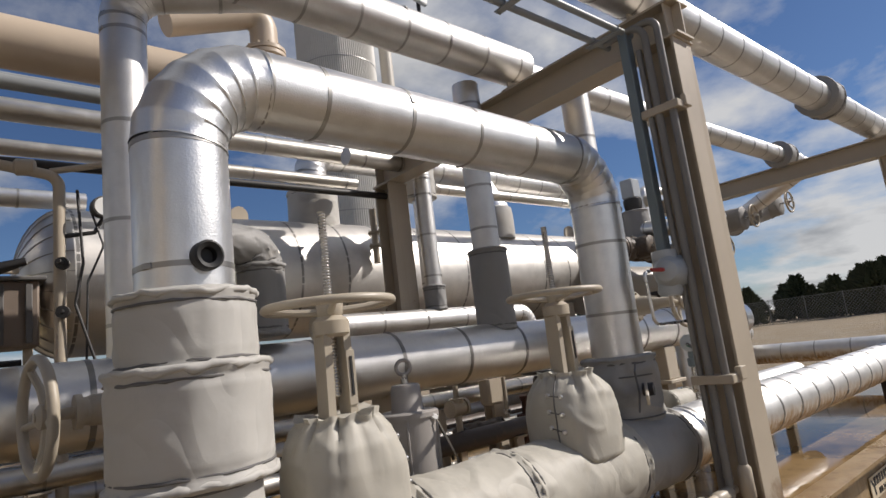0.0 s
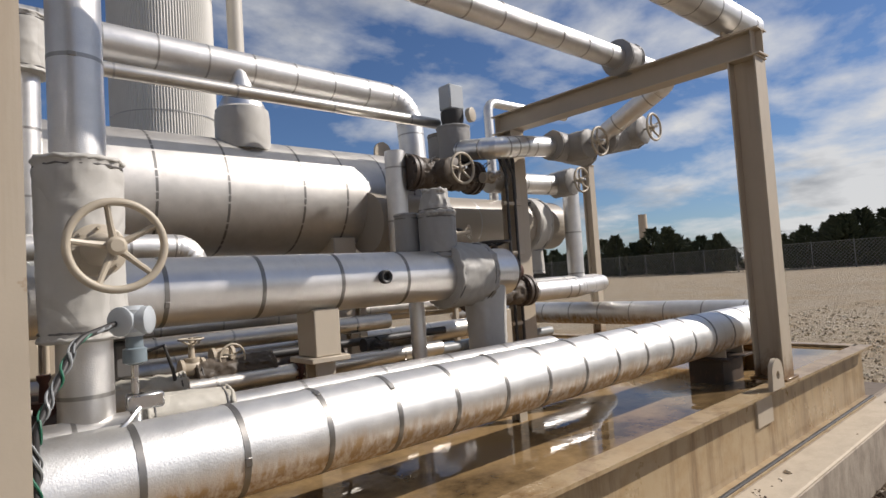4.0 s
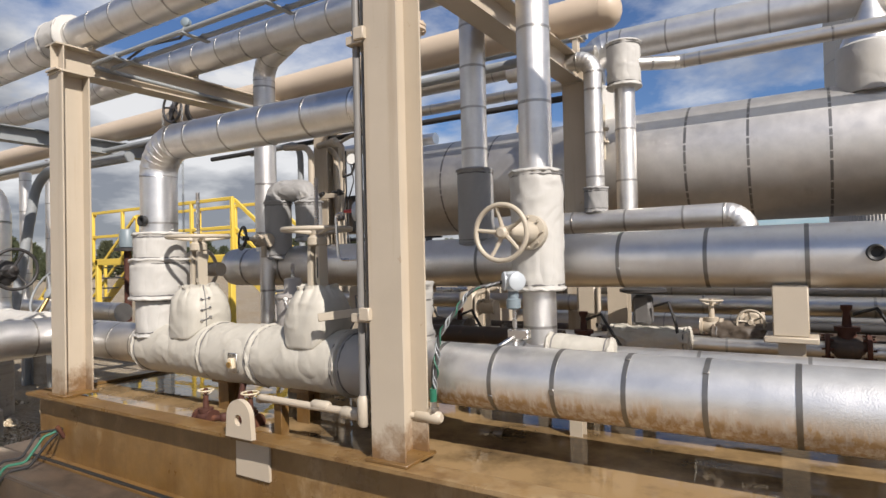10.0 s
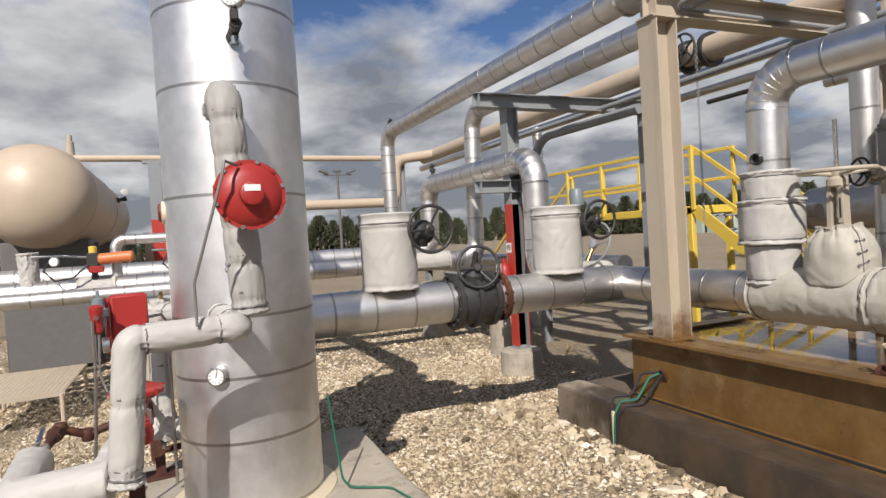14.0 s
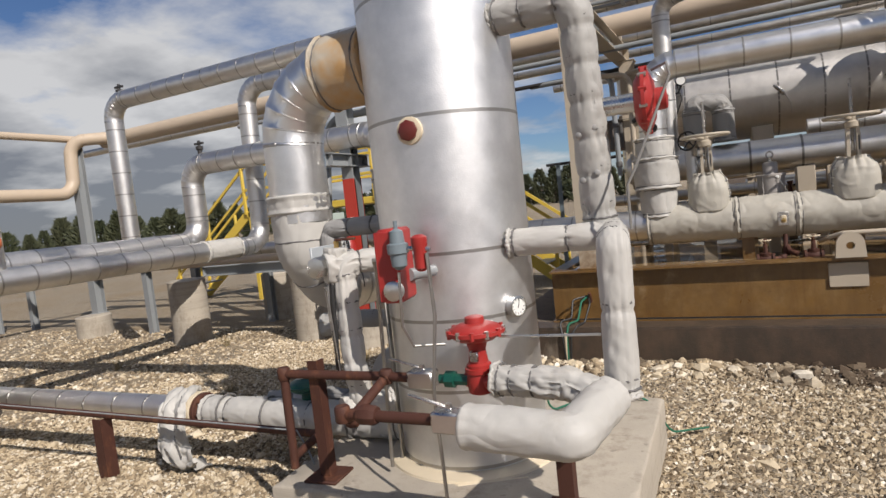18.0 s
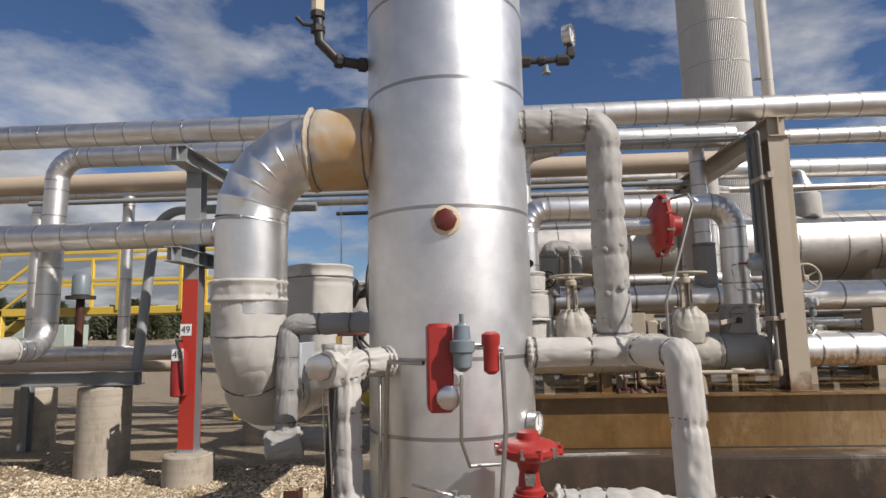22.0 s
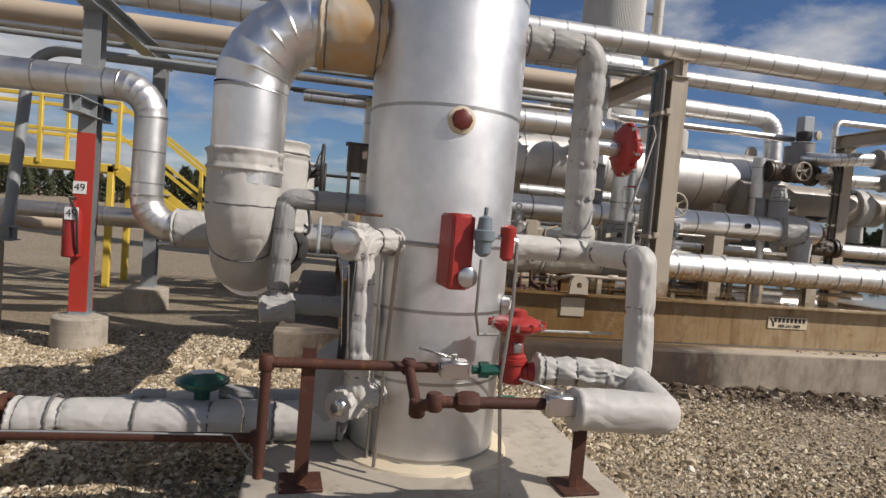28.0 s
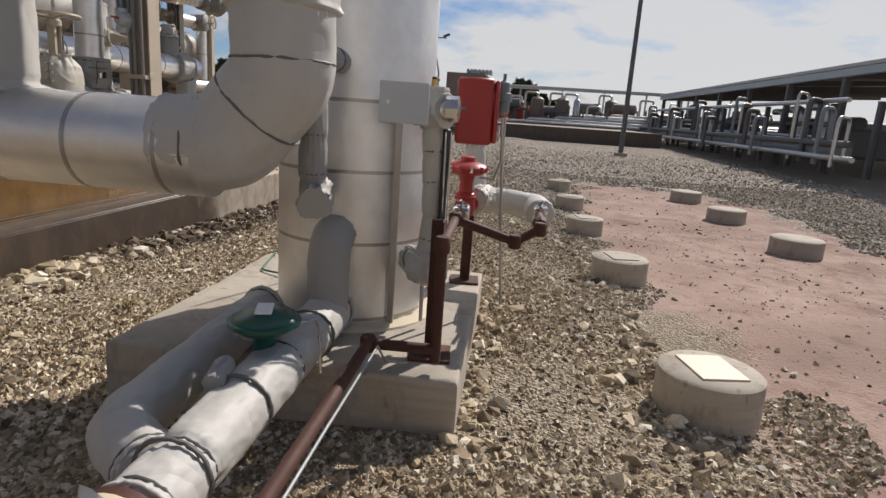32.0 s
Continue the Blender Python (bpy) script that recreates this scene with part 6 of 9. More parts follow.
for fx, fy, fz in ((-0.580, -2.17, 1.08), (-0.565, -2.18, 0.415)):
    d = Vector((-0.6, -0.8, 0))
    part("valve_wrap", wrinkled([Vector((fx, fy, fz)) - d * 0.13, Vector((fx, fy, fz)) + d * 0.012], 0.066, fz * 9, 0, 0.55, 40, 0.010), BLANKET, b1, "crumpled pale cloth wrap", 60)
    part("end_plate", Geo().lathe(Vector((fx, fy, fz)) + d * 0.012, d, [(0, 0.040), (0.012, 0.036), (0.016, 0.030)], 10), STEEL, b1)
    part("end_nut", Geo().lathe(Vector((fx, fy, fz)) + d * 0.024, d, [(0, 0.02), (0.015, 0.02), (0.018, 0.012)], 8), GREY_DARK, b1)
part("sight_strip", Geo().box((-0.566, -2.185, 0.81), (0.036, 0.016, 0.40), Matrix.Rotation(0.05, 3, "Y") @ Matrix.Rotation(-0.64, 3, "Z"), 0.004), RUBBER, b1, "black sight strip")
for k in (-1, 1):
    part("strip_rail", Geo().sweep([(-0.584 + 0.012 * k, -2.194 - 0.009 * k, 1.00), (-0.562 + 0.012 * k, -2.198 - 0.009 * k, 0.61)], 0.0035, 6), STEEL, b1)
part("drain_cock", Geo().lathe((-0.545, -2.16, 0.30), (0, 0, 1), [(0, 0.012), (0.03, 0.012), (0.03, 0.02), (0.05, 0.02), (0.05, 0.012), (0.09, 0.012)], 8), GREY_DARK, b1)
bw = thing("bridle_valve", (-0.62, -2.15, 1.10), "small steel valve with a handle on the level bridle", "valve")
part("body", Geo().lathe((-0.60, -2.18, 1.09), (0, -1, 0), [(0, 0.05), (0.05, 0.05), (0.055, 0.03)], 8), STEEL, bw)
part("stem", Geo().sweep([(-0.55, -2.12, 1.13), (-0.55, -2.12, 1.20)], 0.012, 8), BRASS, bw)
part("handle", Geo().box((-0.50, -2.12, 1.205), (0.11, 0.018, 0.012), None, 0.003), RUST, bw)
gs = thing("gauge_shield", (-0.66, -2.02, 1.10), "flat grey steel plate beside the bridle", "plate")
part("plate", Geo().box((-0.70, -2.03, 1.10), (0.012, 0.19, 0.155), None, 0.003), GREYPAINT, gs)
part("bracket", Geo().box((-0.565, -1.94, 1.10), (0.29, 0.03, 0.02), Matrix.Rotation(0.25, 3, "Z"), 0.003), STEEL, gs)


def actuator(name, label, at, axis, r, mat=RED, thick=0.07, cap=1.15, bolts=12):
    """A bolted diaphragm case."""
    o, d = Vector(at), Vector(axis).normalized()
    a = thing(name, o, label, "actuator")
    g = Geo().lathe(o, d, [(-thick * 0.62, r * 0.28), (-thick * 0.58, r * 0.62), (-thick * 0.30, r * 0.84), (-0.007, r * 0.90), (-0.007, r), (0.007, r), (0.007, r * 0.90), (thick * 0.30, r * 0.82), (thick * 0.52, r * 0.55), (thick * 0.58, r * 0.34), (thick * cap, r * 0.32), (thick * (cap + 0.07), r * 0.24)], 36)
    part("diaphragm_case", g, mat, a)
    u = d.orthogonal().normalized()
    w = d.cross(u)
    for k in range(bolts):
        c = o + (u * math.cos(k * math.pi / 6) + w * math.sin(k * math.pi / 6)) * r * 0.955
        part("case_bolt", Geo().lathe(c - d * 0.016, d, [(0, 0.009), (0.032, 0.009)], 6), STEEL if k % 2 else mat, a)
    return a


ra = actuator("red_regulator", "round red bolted regulator hung on the quilted pipe", (0.805, -1.735, 1.648), (1, 0.02, 0), 0.138)
part("neck", Geo().sweep([(0.60, -1.75, 1.648), (0.80, -1.736, 1.648)], 0.04, 14), STEEL, ra)
part("nameplate", Geo().box((0.891, -1.733, 1.668), (0.004, 0.06, 0.025), None, 0.001), WHITE, ra)
part("sense_tube", Geo().sweep([(0.84, -1.78, 1.76), (0.90, -1.83, 1.77), (0.91, -1.84, 1.72), (0.77, -1.94, 1.38), (0.735, -1.96, 1.31), (0.735, -1.96, 1.14)], 0.006, 8), GREY_CONDUIT, ra)
rv = actuator("control_valve", "red diaphragm control valve with green nut in the rusty piping", (0.143, -2.225, 0.800), (0, 0, 1), 0.118, RED, 0.060, 0.95)
part("yoke", Geo().lathe((0.143, -2.225, 0.655), (0, 0, 1), [(0, 0.05), (0.012, 0.05), (0.02, 0.040), (0.07, 0.034), (0.105, 0.045), (0.12, 0.06)], 18), RED, rv)
part("yoke_window", Geo().box((0.143, -2.264, 0.705), (0.036, 0.016, 0.045), None, 0.004), STEEL, rv, "steel stem and scale seen through the yoke")
part("body", Geo().lathe((0.143, -2.225, 0.545), (0, 0, 1), [(0, 0.03), (0.008, 0.05), (0.05, 0.056), (0.085, 0.05), (0.09, 0.058), (0.108, 0.058), (0.11, 0.05)], 20), RED, rv)
part("outlet_neck", Geo().lathe((0.143, -2.225, 0.60), (1, -0.3, 0), [(-0.06, 0.036), (0.06, 0.036), (0.062, 0.045), (0.10, 0.045)], 16), RED, rv)
part("green_nut", Geo().lathe((0.095, -2.23, 0.60), (-1, 0, 0), [(0, 0.024), (0.06, 0.024), (0.062, 0.036), (0.10, 0.036), (0.102, 0.02), (0.13, 0.02)], 8), GREEN, rv, "green union nut")
part("side_rod", Geo().sweep([(0.23, -2.2, 0.77), (0.62, -2.15, 0.765)], 0.006, 6), STEEL, rv)


def rusty(name, label, pts, r=0.021):
    root = thing(name, pts[0], label, "pipe", "rusty bypass piping")
    part("tube", Geo().sweep([p for k, l in corner_arcs(pts, r * 1.3) for p in l], r, 14), RUST, root)
    for p in pts[1:-1]:
        part("fitting", Geo().lathe(Vector(p) - Vector((0, 0, r * 1.5)), (0, 0, 1), [(0, r * 1.15), (r * 0.4, r * 1.45), (r * 2.6, r * 1.45), (r * 3, r * 1.15)], 14), RUST, root)
    return root


rusty("bypass_pipe", "rusty threaded bypass pipe in front of the scrubber", [(-0.864, -2.23, 0.14), (-0.86, -2.23, 0.60), (-0.30, -2.22, 0.60), (-0.18, -2.225, 0.60)])
rusty("bypass_branch", "rusty threaded branch with a union", [(-0.30, -2.22, 0.60), (-0.30, -2.50, 0.52), (-0.26, -2.61, 0.58), (0.14, -2.62, 0.585)])
part("union", Geo().lathe((-0.185, -2.615, 0.585), (1, 0, 0), [(0, 0.030), (0.02, 0.039), (0.06, 0.039), (0.08, 0.030)], 8), RUST, bpy.data.objects["bypass_branch"])
for at, nm in (((-0.115, -2.23, 0.60), "a"), ((0.19, -2.625, 0.588), "b")):
    bv = thing("ball_valve", at, "square stainless ball valve with a lever", "valve", "stainless ball valves")
    part("body", Geo().box(at, (0.12, 0.075, 0.075), None, 0.008), STEEL, bv)
    part("stem", Geo().sweep([at, (at[0], at[1], at[2] + 0.06)], 0.012, 8), STEEL, bv)
    part("lever", Geo().box((at[0] - 0.07, at[1], at[2] + 0.062), (0.17, 0.018, 0.008), Matrix.Rotation(0.25, 3, "Y"), 0.002), STEEL, bv)
for sx, sy, top, w in ((-0.70, -2.19, 0.66, 0.055), (0.46, -2.23, 0.50, 0.06)):
    st = thing("pipe_stand", (sx, sy, PAD_Z), "rusty angle-iron pipe stand on a square foot plate", "stand", "rusty stands on the pad")
    L = [(-w / 2, -w / 2), (w / 2, -w / 2), (w / 2, -w / 2 + 0.008), (-w / 2 + 0.008, -w / 2 + 0.008), (-w / 2 + 0.008, w / 2), (-w / 2, w / 2)]
    part("upright", Geo().prism(L, (sx, sy, PAD_Z + 0.01), (sx, sy, top), (0, 1, 0)), RUST, st)
    part("foot_plate", Geo().box((sx, sy, PAD_Z + 0.007), (0.17, 0.17, 0.014), Matrix.Rotation(0.08, 3, "Z"), 0.003), RUST, st)
rusty("drain_pipe", "long rusty pipe running low along the gravel", [(-0.865, -2.23, 0.19), (-0.90, -1.975, 0.20), (-4.6, -2.00, 0.22)])
for sx in (-2.62, -4.3):
    z0 = ground_z(sx, -2.0)
    st = thing("angle_post", (sx, -2.0, z0), "rusty angle-iron post propping the low pipe", "post", "rusty posts")
    part("upright", Geo().prism([(-0.04, -0.04), (0.04, -0.04), (0.04, -0.03), (-0.03, -0.03), (-0.03, 0.04), (-0.04, 0.04)], (sx, -2.0, z0 - 0.05), (sx, -2.0, 0.195), (0, 1, 0)), RUST, st)

# red level controller
lc = thing("level_controller", (-0.15, -2.26, 0.95), "red level controller box with regulator, gauge and filter", "controller")
part("case", Geo().box((-0.16, -2.26, 1.09), (0.088, 0.17, 0.30), Matrix.Rotation(0.12, 3, "Z"), 0.012), RED, lc)
part("case_door", Geo().box((-0.15, -2.357, 1.09), (0.084, 0.02, 0.28), Matrix.Rotation(0.12, 3, "Z"), 0.006), RED, lc)
part("mount_tube", Geo().sweep([(-0.1, -2.03, 1.03), (-0.12, -2.24, 1.04)], 0.026, 14), GALV, lc)
part("gauge", Geo().lathe((-0.125, -2.35, 0.995), (0.05, -1, 0), [(0, 0.038), (0.03, 0.04), (0.034, 0.034)], 22), STEEL, lc)
part("regulator", Geo().lathe((-0.075, -2.385, 1.08), (0, 0, 1), [(0, 0.012), (0.015, 0.03), (0.06, 0.034), (0.065, 0.042), (0.10, 0.042), (0.105, 0.03), (0.15, 0.026), (0.16, 0.008), (0.19, 0.008)], 18), BLUEGREY, lc)
part("filter_bowl", Geo().lathe((0.02, -2.385, 1.07), (0, 0, 1), [(0, 0.012), (0.012, 0.026), (0.09, 0.026), (0.10, 0.031), (0.13, 0.031), (0.14, 0.015)], 18), RED, lc)
part("tube_link", Geo().sweep([(-0.05, -2.385, 1.16), (0.02, -2.385, 1.16), (0.06, -2.38, 1.15)], 0.010, 8), STEEL, lc)
part("drop_tube", Geo().sweep([(0.055, -2.40, 1.14), (0.06, -2.40, 0.90), (0.03, -2.42, 0.60), (0.06, -2.46, 0.10), (0.05, -2.40, PAD_Z + 0.01)], 0.0075, 8), STRAP, lc)
part("signal_tube", Geo().sweep([(-0.08, -2.39, 1.07), (-0.085, -2.40, 0.86), (-0.06, -2.37, 0.775), (0.04, -2.30, 0.765)], 0.006, 8), STRAP, lc)
part("riser_tube", Geo().sweep([(-0.22, -2.22, 1.10), (-0.36, -2.12, 1.10), (-0.37, -2.09, 1.04), (-0.40, -2.10, 0.13)], 0.009, 8), STRAP, lc)

# gauges on the shell
def gauge(label, at, axis, r=0.05, stem=None):
    o, d = Vector(at), Vector(axis).normalized()
    g = thing("dial_gauge", o, label, "gauge", "dial gauges")
    part("case", Geo().lathe(o, d, [(-0.03, r * 0.8), (-0.025, r), (0.012, r), (0.014, r * 0.86), (0.006, r * 0.84)], 26), STEEL, g)
    part("face", Geo().lathe(o, d, [(0.005, r * 0.85), (0.007, r * 0.85)], 24), GLASS, g)
    u = d.orthogonal().normalized()
    part("needle", Geo().prism([(-0.002, -0.006), (0.002, -0.006), (0.001, r * 0.65), (-0.001, r * 0.65)], o + d * 0.0085, o + d * 0.0095, u + d.cross(u) * 0.6), INK, g)
    w = d.cross(u)
    for k in range(10):
        a = 0.7 + k * 0.53
        c = o + d * 0.008 + (u * math.cos(a) + w * math.sin(a)) * r * 0.68
        part("tick_mark", Geo().prism([(-0.0012, -0.005), (0.0012, -0.005), (0.0012, 0.005), (-0.0012, 0.005)], c, c + d * 0.001, u * math.cos(a) + w * math.sin(a)), INK, g)
    if stem:
        part("stem", Geo().sweep(stem, 0.014, 10), DARK, g)
    return g


gauge("steel dial gauge on a dark stem", (0.452, -1.715, 2.57), (0.9, -0.45, 0), 0.052, [(0.20, -1.70, 2.455), (0.43, -1.71, 2.455), (0.45, -1.71, 2.52)])
gauge("small dial thermometer low on the scrubber", (0.208, -1.880, 0.828), (0.87, -0.49, 0), 0.047, [(0.12, -1.83, 0.828), (0.19, -1.87, 0.828)])

gst = thing("gauge_tree", (0.22, -1.70, 2.455), "dark threaded fittings carrying a gauge on the shell", "fitting")
for gx0, gl, gr_ in ((0.215, 0.05, 0.030), (0.30, 0.035, 0.026), (0.385, 0.06, 0.028)):
    part("coupling", Geo().lathe((gx0, -1.705, 2.455), (1, 0, 0), [(0, gr_ * 0.8), (0.006, gr_), (gl - 0.006, gr_), (gl, gr_ * 0.8)], 8), DARK, gst)
part("needle_valve", Geo().lathe((0.335, -1.706, 2.43), (0, 0, -1), [(0, 0.014), (0.03, 0.014), (0.03, 0.022), (0.04, 0.022)], 8), BLUEGREY, gst)
part("siphon_block", Geo().box((0.452, -1.712, 2.485), (0.036, 0.036, 0.05), None, 0.005), DARK, gst)

# relief valve and tail pipe
ps = thing("relief_valve", (-0.52, -1.78, 2.44), "red relief valve with a rusty tail pipe clamped alongside", "valve")
part("inlet_pipe", Geo().sweep([(-0.46, -1.75, 2.44), (-0.62, -1.83, 2.44), (-0.70, -1.86, 2.52), (-0.71, -1.86, 2.66)], 0.024, 12), DARK, ps)
for fp, fd in (((-0.50, -1.77, 2.44), (-0.9, -0.43, 0)), ((-0.60, -1.82, 2.44), (-0.9, -0.43, 0)), ((-0.708, -1.86, 2.56), (0, 0, 1)), ((-0.71, -1.86, 2.63), (0, 0, 1))):
    part("inlet_fitting", Geo().lathe(fp, fd, [(0, 0.026), (0.006, 0.034), (0.034, 0.034), (0.04, 0.026)], 8), DARK, ps)
part("test_cock", Geo().sweep([(-0.71, -1.86, 2.60), (-0.77, -1.88, 2.60), (-0.80, -1.89, 2.63)], 0.010, 8), DARK, ps)
part("body", Geo().lathe((-0.71, -1.86, 2.66), (0, 0, 1), [(0, 0.03), (0.1, 0.03), (0.1, 0.045), (0.13, 0.045), (0.13, 0.03)], 8), SIGN_CREAM, ps)
part("bonnet", Geo().lathe((-0.71, -1.86, 2.79), (0, 0, 1), [(0, 0.035), (0.02, 0.055), (0.06, 0.055), (0.09, 0.03), (0.18, 0.026), (0.19, 0.016), (0.26, 0.014)], 16), RED, ps)
part("outlet_elbow", Geo().sweep([(-0.70, -1.86, 2.82), (-0.62, -1.86, 2.80), (-0.605, -1.86, 2.86)], 0.026, 12), RUST, ps)
part("tail_pipe", Geo().sweep([(-0.605, -1.86, 2.84), (-0.605, -1.86, 4.25)], 0.022, 12), RUST, ps)
part("clamp_plate", Geo().box((-0.56, -1.70, 3.64), (0.05, 0.05, 0.62), None, 0.004), RUST, ps)
part("clamp_plate", Geo().box((-0.50, -1.72, 3.64), (0.02, 0.09, 0.62), None, 0.004), RUST, ps)
for z in (3.36, 3.92):
    part("u_bolt", Geo().box((-0.58, -1.80, z), (0.10, 0.16, 0.022), None, 0.004), RUST, ps)

# blow-down line at ground level
g1 = sleeve("ground_pipe_blanket", "pale wrinkled blanket round the low pipe", [(-0.52, -1.72, 0.19), (-1.965, -1.73, 0.18)], 0.094, BLANKET, 101, quilt=0.62, amount=0.20)
sleeve("ground_pipe_blanket", "pale wrinkled blanket round the parallel low pipe", [(-0.52, -1.40, 0.17), (-1.55, -1.40, 0.12), (-1.72, -1.62, 0.13)], 0.088, BLANKET, 102, amount=0.18, bend=0.18)
sleeve("nozzle_elbow_blanket", "grey padded elbow joining the low pipe to the scrubber foot", [(-0.61, -1.72, 0.13), (-0.605, -1.72, 0.52), (-0.40, -1.71, 0.525)], 0.088, BLANKET_MID, 104, amount=0.10, bend=0.10)
for gx in (-0.85, -1.45, -1.80):
    part("tie_cord", hem_geo((gx, -1.725, 0.187), (1, 0, 0), 0.099, gx, 0.006), GREY_DARK, g1, "dark lacing cord")
part("loose_flap", wrinkled([(-0.95, -1.62, 0.28), (-1.12, -1.60, 0.285)], 0.035, 9.1, 0, 0.4), BLANKET_GREY, g1, "loose folded flap")
part("loose_flap", wrinkled([(-1.36, -1.64, 0.275), (-1.50, -1.67, 0.275)], 0.03, 9.4, 0, 0.4), BLANKET_GREY, g1, "loose folded flap")
gp = pipe("ground_pipe", "banded aluminium pipe running low and rising to the rack", [(-2.05, -1.73, 0.18), (-4.72, -1.73, 0.16), (-4.70, -1.73, 0.98), (-4.62, -10, 0.98)], 0.085, ALU, 0.31, bend=0.16)
flange_part("rusty_flange", gp, RUST, (-1.985, -1.73, 0.18), (-1, 0, 0), 0.112, 0.03, 8)
part("gasket_ring", Geo().lathe((-2.016, -1.73, 0.18), (-1, 0, 0), [(0, 0.105), (0.004, 0.118), (0.034, 0.118), (0.038, 0.10)], 28), SIGN_CREAM, gp, "cream painted flange ring")


def draped_sheet(x0, x1, lean, profile, thick, seed):
    """A thick cloth sheet hung over a pipe; the lower edge drifts along the pipe by lean."""
    line = resample([Vector((0, y, z)) for y, z in profile], 0.012)
    rings, n = [], 22
    for i in range(n + 1):
        u = i / n
        outer, inner = [], []
        for j, p in enumerate(line):
            v = j / (len(line) - 1)
            d = line[min(j + 1, len(line) - 1)] - line[max(j - 1, 0)]
            nrm = Vector((0, -d.z, d.y)).normalized()
            q = Vector((u * 2.2, v * 3.4, seed))
            crumple = 0.050 * v * noise.noise(q * 1.6) + 0.030 * max(0.0, 1 - 5 * abs(noise.noise(q * 1.1 + Vector((3, 1, 0))))) - 0.022 * max(0.0, 1 - 6 * abs(noise.noise(q * 1.9)))
            ragged = 0.035 * v * noise.noise(Vector((v * 6, seed, u)))
            x = x0 + (x1 - x0) * u * (1 + 0.35 * v) + lean * v * v + ragged
            c = Vector((x, p.y, p.z + 0.03 * v * noise.noise(Vector((u * 3, seed, 0))))) - nrm * crumple
            puff = thick * (0.35 + 0.65 * min(1.0, 6 * u * (1 - u)) * min(1.0, 9 * v * (1 - v) + 0.25))
            outer.append(c - nrm * puff / 2)
            inner.append(c + nrm * puff / 2)
        rings.append(outer + inner[::-1])
    return Geo().grid(rings)


fb = thing("flange_bag", (-2.12, -1.76, ground_z(-2.1, -1.76)), "torn pale insulation sheet hanging off the low pipe flange", "insulation")
part("sheet", draped_sheet(-2.27, -2.075, 0.07, ((-1.62, 0.14), (-1.64, 0.25), (-1.70, 0.305), (-1.77, 0.295), (-1.85, 0.22), (-1.90, 0.10), (-1.90, -0.02), (-1.86, -0.11), (-1.78, -0.14)), 0.020, 4.0), BLANKET, fb, "", 70)
part("strap", Geo().sweep([(-2.10, -1.80, 0.29), (-2.08, -1.885, 0.19), (-2.07, -1.92, 0.05), (-2.05, -1.91, -0.06)], 0.005, 6), GREY_DARK, fb)
part("torn_tail", wrinkled([(-2.03, -1.88, -0.12), (-1.97, -1.91, -0.10), (-1.92, -1.92, -0.06)], 0.016, 9.7, 0, 0.5, 24), BLANKET, fb, "torn tail of cloth", 70)
gr = actuator("green_regulator", "round dark green regulator sitting on the low pipe", (-1.19, -1.69, 0.362), (0, 0, 1), 0.120, GREEN, 0.062, 0.60, 0)
part("neck", Geo().sweep([(-1.19, -1.69, 0.22), (-1.19, -1.69, 0.33)], 0.036, 14), GREEN, gr)
part("label_plate", Geo().box((-1.19, -1.69, 0.404), (0.10, 0.055, 0.008), Matrix.Rotation(0.3, 3, "Z"), 0.003), WHITE, gr)
part("sense_tube", Geo().sweep([(-1.10, -1.74, 0.32), (-1.0, -1.80, 0.31), (-0.98, -1.81, 0.26), (-0.99, -1.82, 0.1)], 0.006, 8), STEEL, gr)
sr = thing("steel_rod", (-0.95, -2.28, 0.24), "bright thin steel tube lying along the rusty pipe", "tube")
part("tube", Geo().sweep([(-0.84, -2.12, 0.108), (-0.93, -2.05, 0.15), (-1.00, -2.035, 0.235), (-1.6, -2.035, 0.24), (-4.5, -2.05, 0.25)], 0.0045, 8), GALV, sr)

# ---- small fittings on the skid ----


def conduit_body(root, at, along, size=0.05):
    """An oval pull-box with its cover."""
    o, d = Vector(at), Vector(along).normalized()
    part("pull_box", Geo().sweep([o - d * size * 1.5, o - d * size * 1.2, o + d * size * 1.2, o + d * size * 1.5], [size * 0.4, size * 0.62, size * 0.62, size * 0.4], 12), CREAM, root)


cd = thing("column_conduits", (2.75, 1.29, RIM_Z), "grey conduits clamped to the column with a square cable tray", "conduit")
part("conduit_run", Geo().sweep([p for k, l in corner_arcs([(2.74, 1.285, 0.80), (2.74, 1.285, 3.03), (2.74, 1.5, 3.03)], 0.06) for p in l], 0.019, 12), GREY_CONDUIT, cd)
part("conduit_run", Geo().sweep([p for k, l in corner_arcs([(2.70, 1.345, 0.74), (2.70, 1.345, 0.95), (2.735, 1.355, 1.12), (2.735, 1.355, 3.03), (2.74, 1.6, 3.03)], 0.08) for p in l], 0.019, 12), GREY_CONDUIT, cd)
part("cable_tray", Geo().box((2.745, 1.47, 2.35), (0.06, 0.05, 1.40), None, 0.005), BLUEGREY, cd, "blue-grey square tray")
part("conduit_run", Geo().sweep([(2.735, 1.40, 0.70), (2.735, 1.40, 2.9)], 0.015, 10), GREY_CONDUIT, cd)
for z in (1.22, 2.55):
    part("strut_clamp", Geo().box((2.76, 1.34, z), (0.10, 0.20, 0.042), None, 0.004), TAN, cd)
    part("clamp_tab", Geo().box((2.80, 1.24, z + 0.02), (0.06, 0.03, 0.06), None, 0.004), TAN, cd)
conduit_body(cd, (2.74, 1.285, 0.77), (0, 0, 1))
conduit_body(cd, (2.62, 1.345, 0.73), (1, 0, 0))
part("conduit_run", Geo().sweep([p for k, l in corner_arcs([(2.74, 1.345, 0.735), (2.30, 1.345, 0.735), (1.93, 1.36, 0.735), (1.84, 1.42, 0.70), (1.80, 1.58, 0.66)], 0.06) for p in l], 0.02, 12), TAN, cd)
